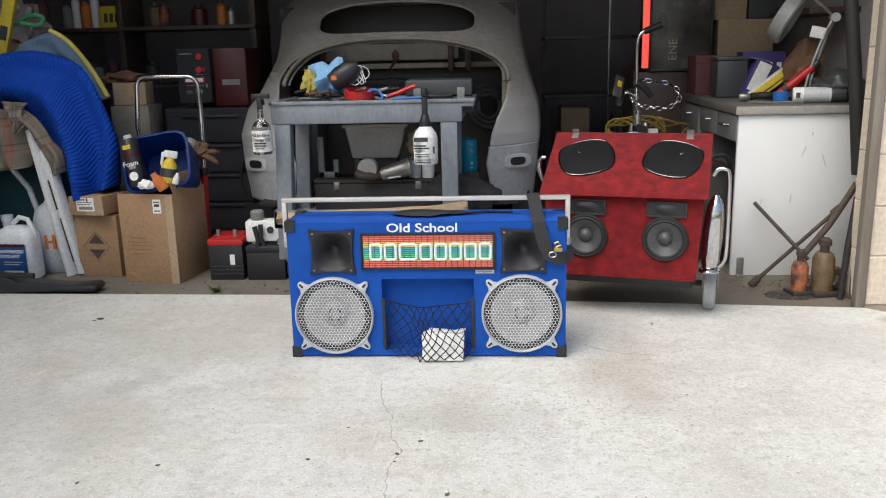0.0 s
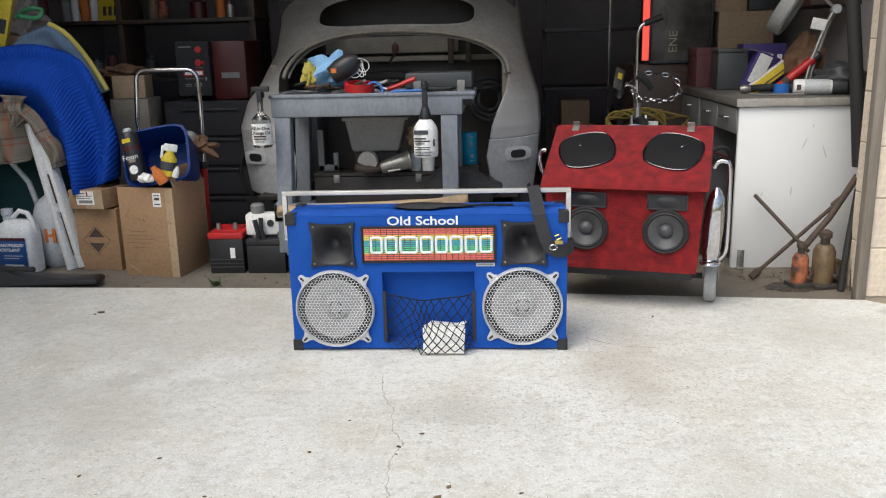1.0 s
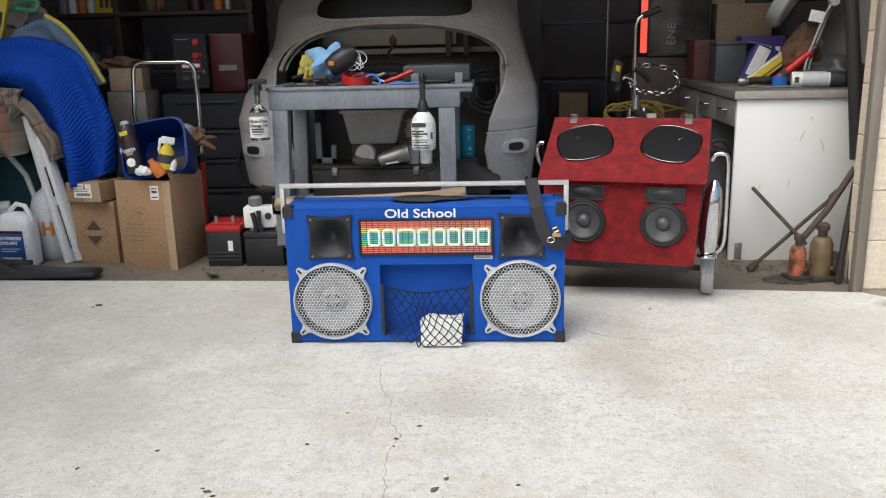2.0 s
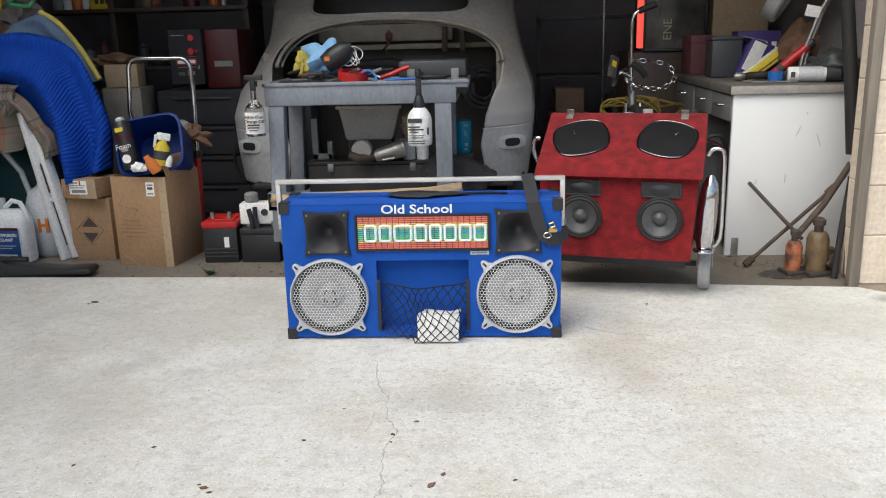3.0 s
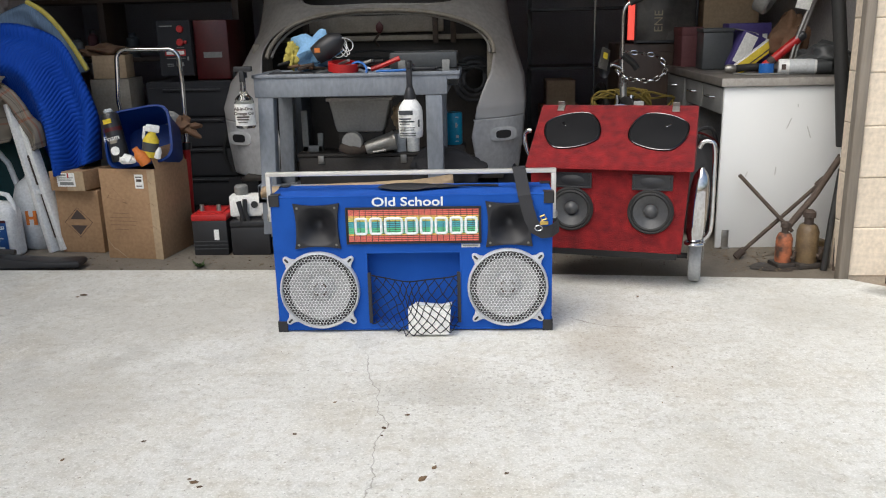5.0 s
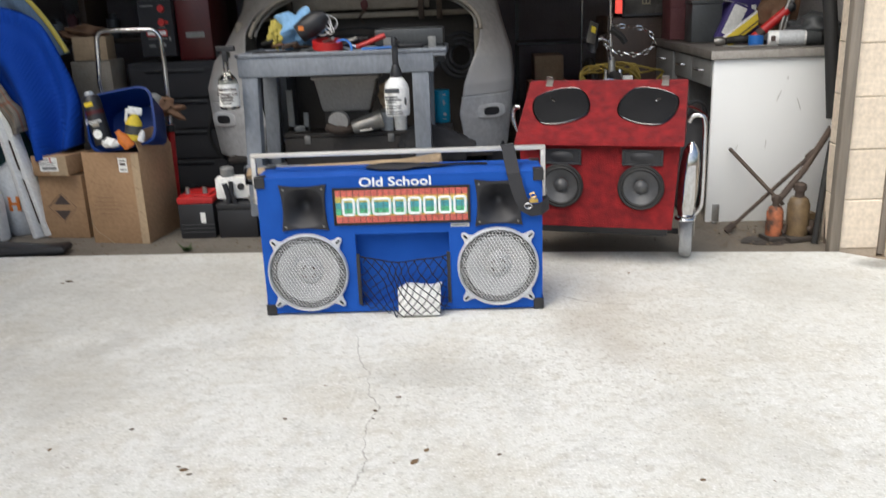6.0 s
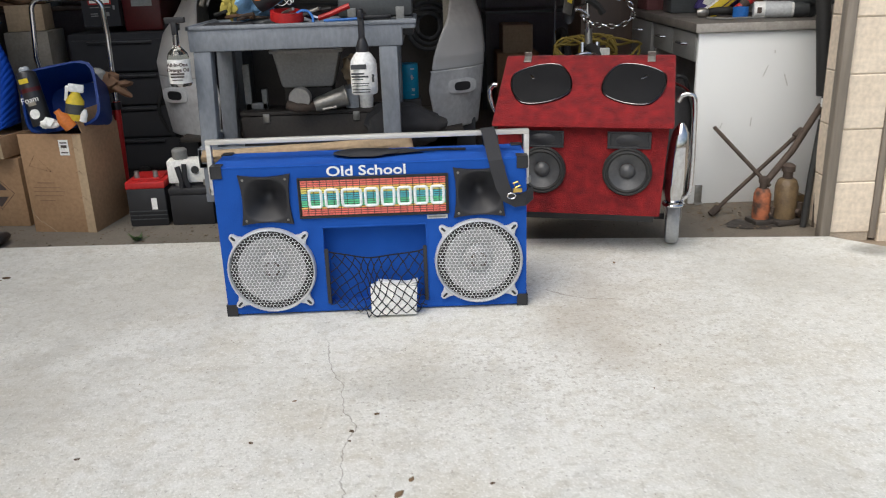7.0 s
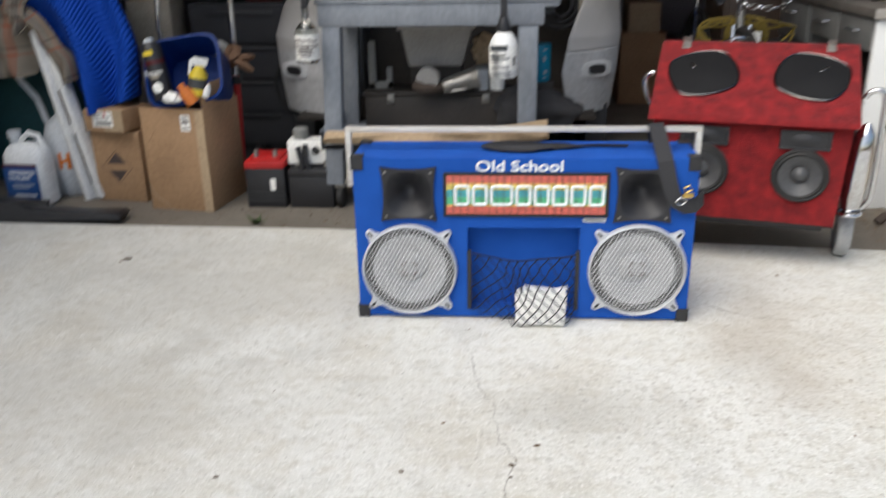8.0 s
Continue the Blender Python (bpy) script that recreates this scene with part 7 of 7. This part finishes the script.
solid("jack_handle", tube([(1.71, 3.60, 0.45), (1.60, 3.57, 0.28), (1.50, 3.55, 0.16)], 0.0135, 10), "rust", (0, 0, 0), 0, "rusty jack handle leaning on the pole", "iron bar")
lw = thing("lug_wrench", (0, 0, 0), 0, "rusty four-way lug wrench leaning on the desk", "lug wrench")
part("long_bar", tube([(1.338, 3.66, GF + .022), (1.69, 3.73, 0.312)], 0.0085, 10), "rust", lw)
part("cross_bar", tube([(1.362, 3.81, 0.335), (1.50, 3.668, 0.172), (1.545, 3.62, 0.12)], 0.0085, 10), "rust", lw)
for p, d in (((1.338, 3.66, GF + .022), (0.35, 0.07, 0.30)), ((1.69, 3.73, 0.312), (0.35, 0.07, 0.30))):
    q0 = Vector(p)
    dd = Vector(d).normalized()
    part("socket", tube([q0 - dd * .022, q0 + dd * .022], 0.0165, 10), "rust", lw)
solid("pry_bar", tube([(1.70, 3.56, 0.40), (1.66, 3.51, 0.2), (1.63, 3.47, GF)], 0.013, 10), "rubber", (0, 0, 0), 0, "black pry bar leaning on the jamb", "iron bar")
solid("thin_rod", tube([(1.688, 3.53, 0.36), (1.672, 3.47, GF)], 0.007, 8), "rust", (0, 0, 0), 0, "thin rusty rod by the jamb", "rod")


def bottle_jack(loc, r, h, body, label):
    j = thing("bottle_jack", loc, 12, label, "jack", "bottle jacks by the desk")
    part("base_plate", join(box(-r * 1.35, r * 1.35, -r * 1.25, r * 1.25, 0, 0.022, .006)), "oil", j)
    part("cylinder", lathe([(r * .98, 0.02), (r, 0.03), (r, h * .62), (r * .8, h * .72), (r * .62, h * .75), (0, h * .75)], 22), body, j)
    part("ram", lathe([(r * .42, h * .74), (r * .42, h * .86), (r * .58, h * .87), (r * .58, h * .96), (r * .3, h), (0, h)], 18), "rust", j)
    part("pump_socket", join(tube([(r * 1.05, -r * .5, 0.03), (r * 1.15, -r * .55, h * .35)], r * .28, 10), tube([(r * .6, -r * .9, h * .22), (r * .7, -r * 1.2, h * .22)], r * .24, 10)), "rust", j)
    return j


bottle_jack((1.487, 3.545, GF), 0.034, 0.195, "jack_orange", "oily bottle jack in flaking orange paint")
bottle_jack((1.582, 3.545, GF), 0.045, 0.245, "rust_pale", "larger bottle jack brown with rust")
solid("oil_puddle", lump(0.085, 4, (1.25, .7, .05), .6, 3), "oil", (1.46, 3.53, GF + .002), 0, "black oily grime round the jack", "grime")
solid("wood_scrap", box(-0.05, 0.04, -0.02, 0.03, 0, 0.10, .006), "rust_pale", (1.64, 3.60, GF), 10, "rotten wood scrap by the jamb", "wood scrap")

# ---- litter, leaves and grit ----
def leaf_bits(n, area, seed, size, z, name, material, label):
    random.seed(seed)
    bm = bmesh.new()
    for _ in range(n):
        x, y = area()
        a, s = random.uniform(0, 6.28), size * random.uniform(.5, 1.6)
        pts = [(-s, 0, 0), (-.3 * s, .35 * s, .003), (.5 * s, .3 * s, .001), (s, 0, .003), (.4 * s, -.32 * s, .0), (-.4 * s, -.3 * s, .004)]
        vs = [bm.verts.new((x + px * math.cos(a) - py * math.sin(a), y + px * math.sin(a) + py * math.cos(a), z + .0015 + pz * min(1.0, s * 60))) for px, py, pz in pts]
        bm.faces.new(vs)
    return tagged(part(name, bm, material), label, "litter", kind="stuff")


leaf_bits(60, lambda: (random.uniform(-1.9, 2.2), random.uniform(1.0, 3.1)), 4, 0.0035, 0.0, "driveway_litter", "leaf", "tiny dry leaf bits scattered on the concrete")
leaf_bits(420, lambda: (random.uniform(-2.2, 1.62), random.uniform(3.56, 3.95)), 5, 0.006, GF, "floor_litter", "leaf", "grit and leaf bits along the garage floor edge")
leaf_bits(160, lambda: (random.uniform(1.25, 1.66), random.uniform(3.45, 3.85)), 6, 0.010, GF, "corner_litter", "rust_pale", "brown leaf litter swept into the corner")
for x, y, s in ((-1.389, 3.175, .026), (-1.405, 3.155, .014), (-0.658, 1.972, .011), (-0.275, 2.012, .011), (-0.202, 2.20, .009), (0.009, 2.122, .012), (-0.046, 2.047, .013), (-0.047, 2.006, .008), (0.098, 1.846, .015), (0.073, 1.796, .022), (-0.46, 1.776, .017), (-0.44, 1.757, .011), (-0.475, 1.79, .009), (-0.825, 1.877, .011), (0.80, 3.113, .012), (0.268, 1.822, .010), (0.704, 1.704, .012)):
    s *= 0.62
    lf = lump(s, x * 7, (1, .6, .22), .5, 2)
    solid("fallen_leaf", lf, "leaf", (x, y, s * .1), (x * 777) % 180, "small curled dry leaf lying on the concrete", "leaf", "leaves on the driveway")
wd = bmesh.new()
random.seed(9)
for k in range(26):
    a, L = random.uniform(0, 6.28), random.uniform(.025, .06)
    e = random.uniform(.3, 1.1)
    d = Vector((math.cos(a) * math.cos(e), math.sin(a) * math.cos(e), math.sin(e)))
    sd = Vector((-math.sin(a), math.cos(a), 0)) * .006
    vs = [wd.verts.new(p) for p in (Vector(), d * L * .5 + sd, d * L, d * L * .5 - sd)]
    wd.faces.new(vs)
solid("weed", wd, "weed", (-1.054, 3.60, GF), 0, "small green weed growing at the slab edge", "weed")
random.seed(21)
gb_ = []
for k in range(90):
    x, y, s = random.uniform(-2.1, 1.6), random.uniform(3.57, 3.78), random.uniform(.003, .008)
    b = lump(s, k, (1, 1, .7), .5, 1)
    gb_.append(moved(b, Matrix.Translation((x, y, GF + s * .4))))
tagged(part("gravel", join(*gb_), "pebble"), "loose gravel along the garage threshold", "gravel", kind="stuff")

# ---- blocks of the wall, in courses ----
def block_mesh(w, h, d):
    b = box(0, w, 0, d, 0, h, 0.004, 1)
    me = bpy.data.meshes.new("block")
    b.to_mesh(me)
    b.free()
    me.materials.append(M["block"])
    return me


pier, wide = block_mesh(0.152, 0.197, 0.18), block_mesh(0.39, 0.197, 0.18)
half = block_mesh(0.19, 0.197, 0.18)
for c in range(13):
    o = new("block", pier)
    o.parent = wall_blocks
    o.location = (1.671, 3.333 + 0.002 * (c % 2), 0.003 + 0.2 * c + 0.002)
    for k in range(7):
        me, x = (half, 1.852) if (k == 0 and c % 2) else (wide, 1.852 + 0.394 * k - (0.2 if c % 2 else 0))
        o = new("block", me)
        o.parent = wall_blocks
        o.location = (x, 3.319 + 0.0015 * ((c + k) % 3), 0.083 + 0.2 * (c - 1) + 0.002)
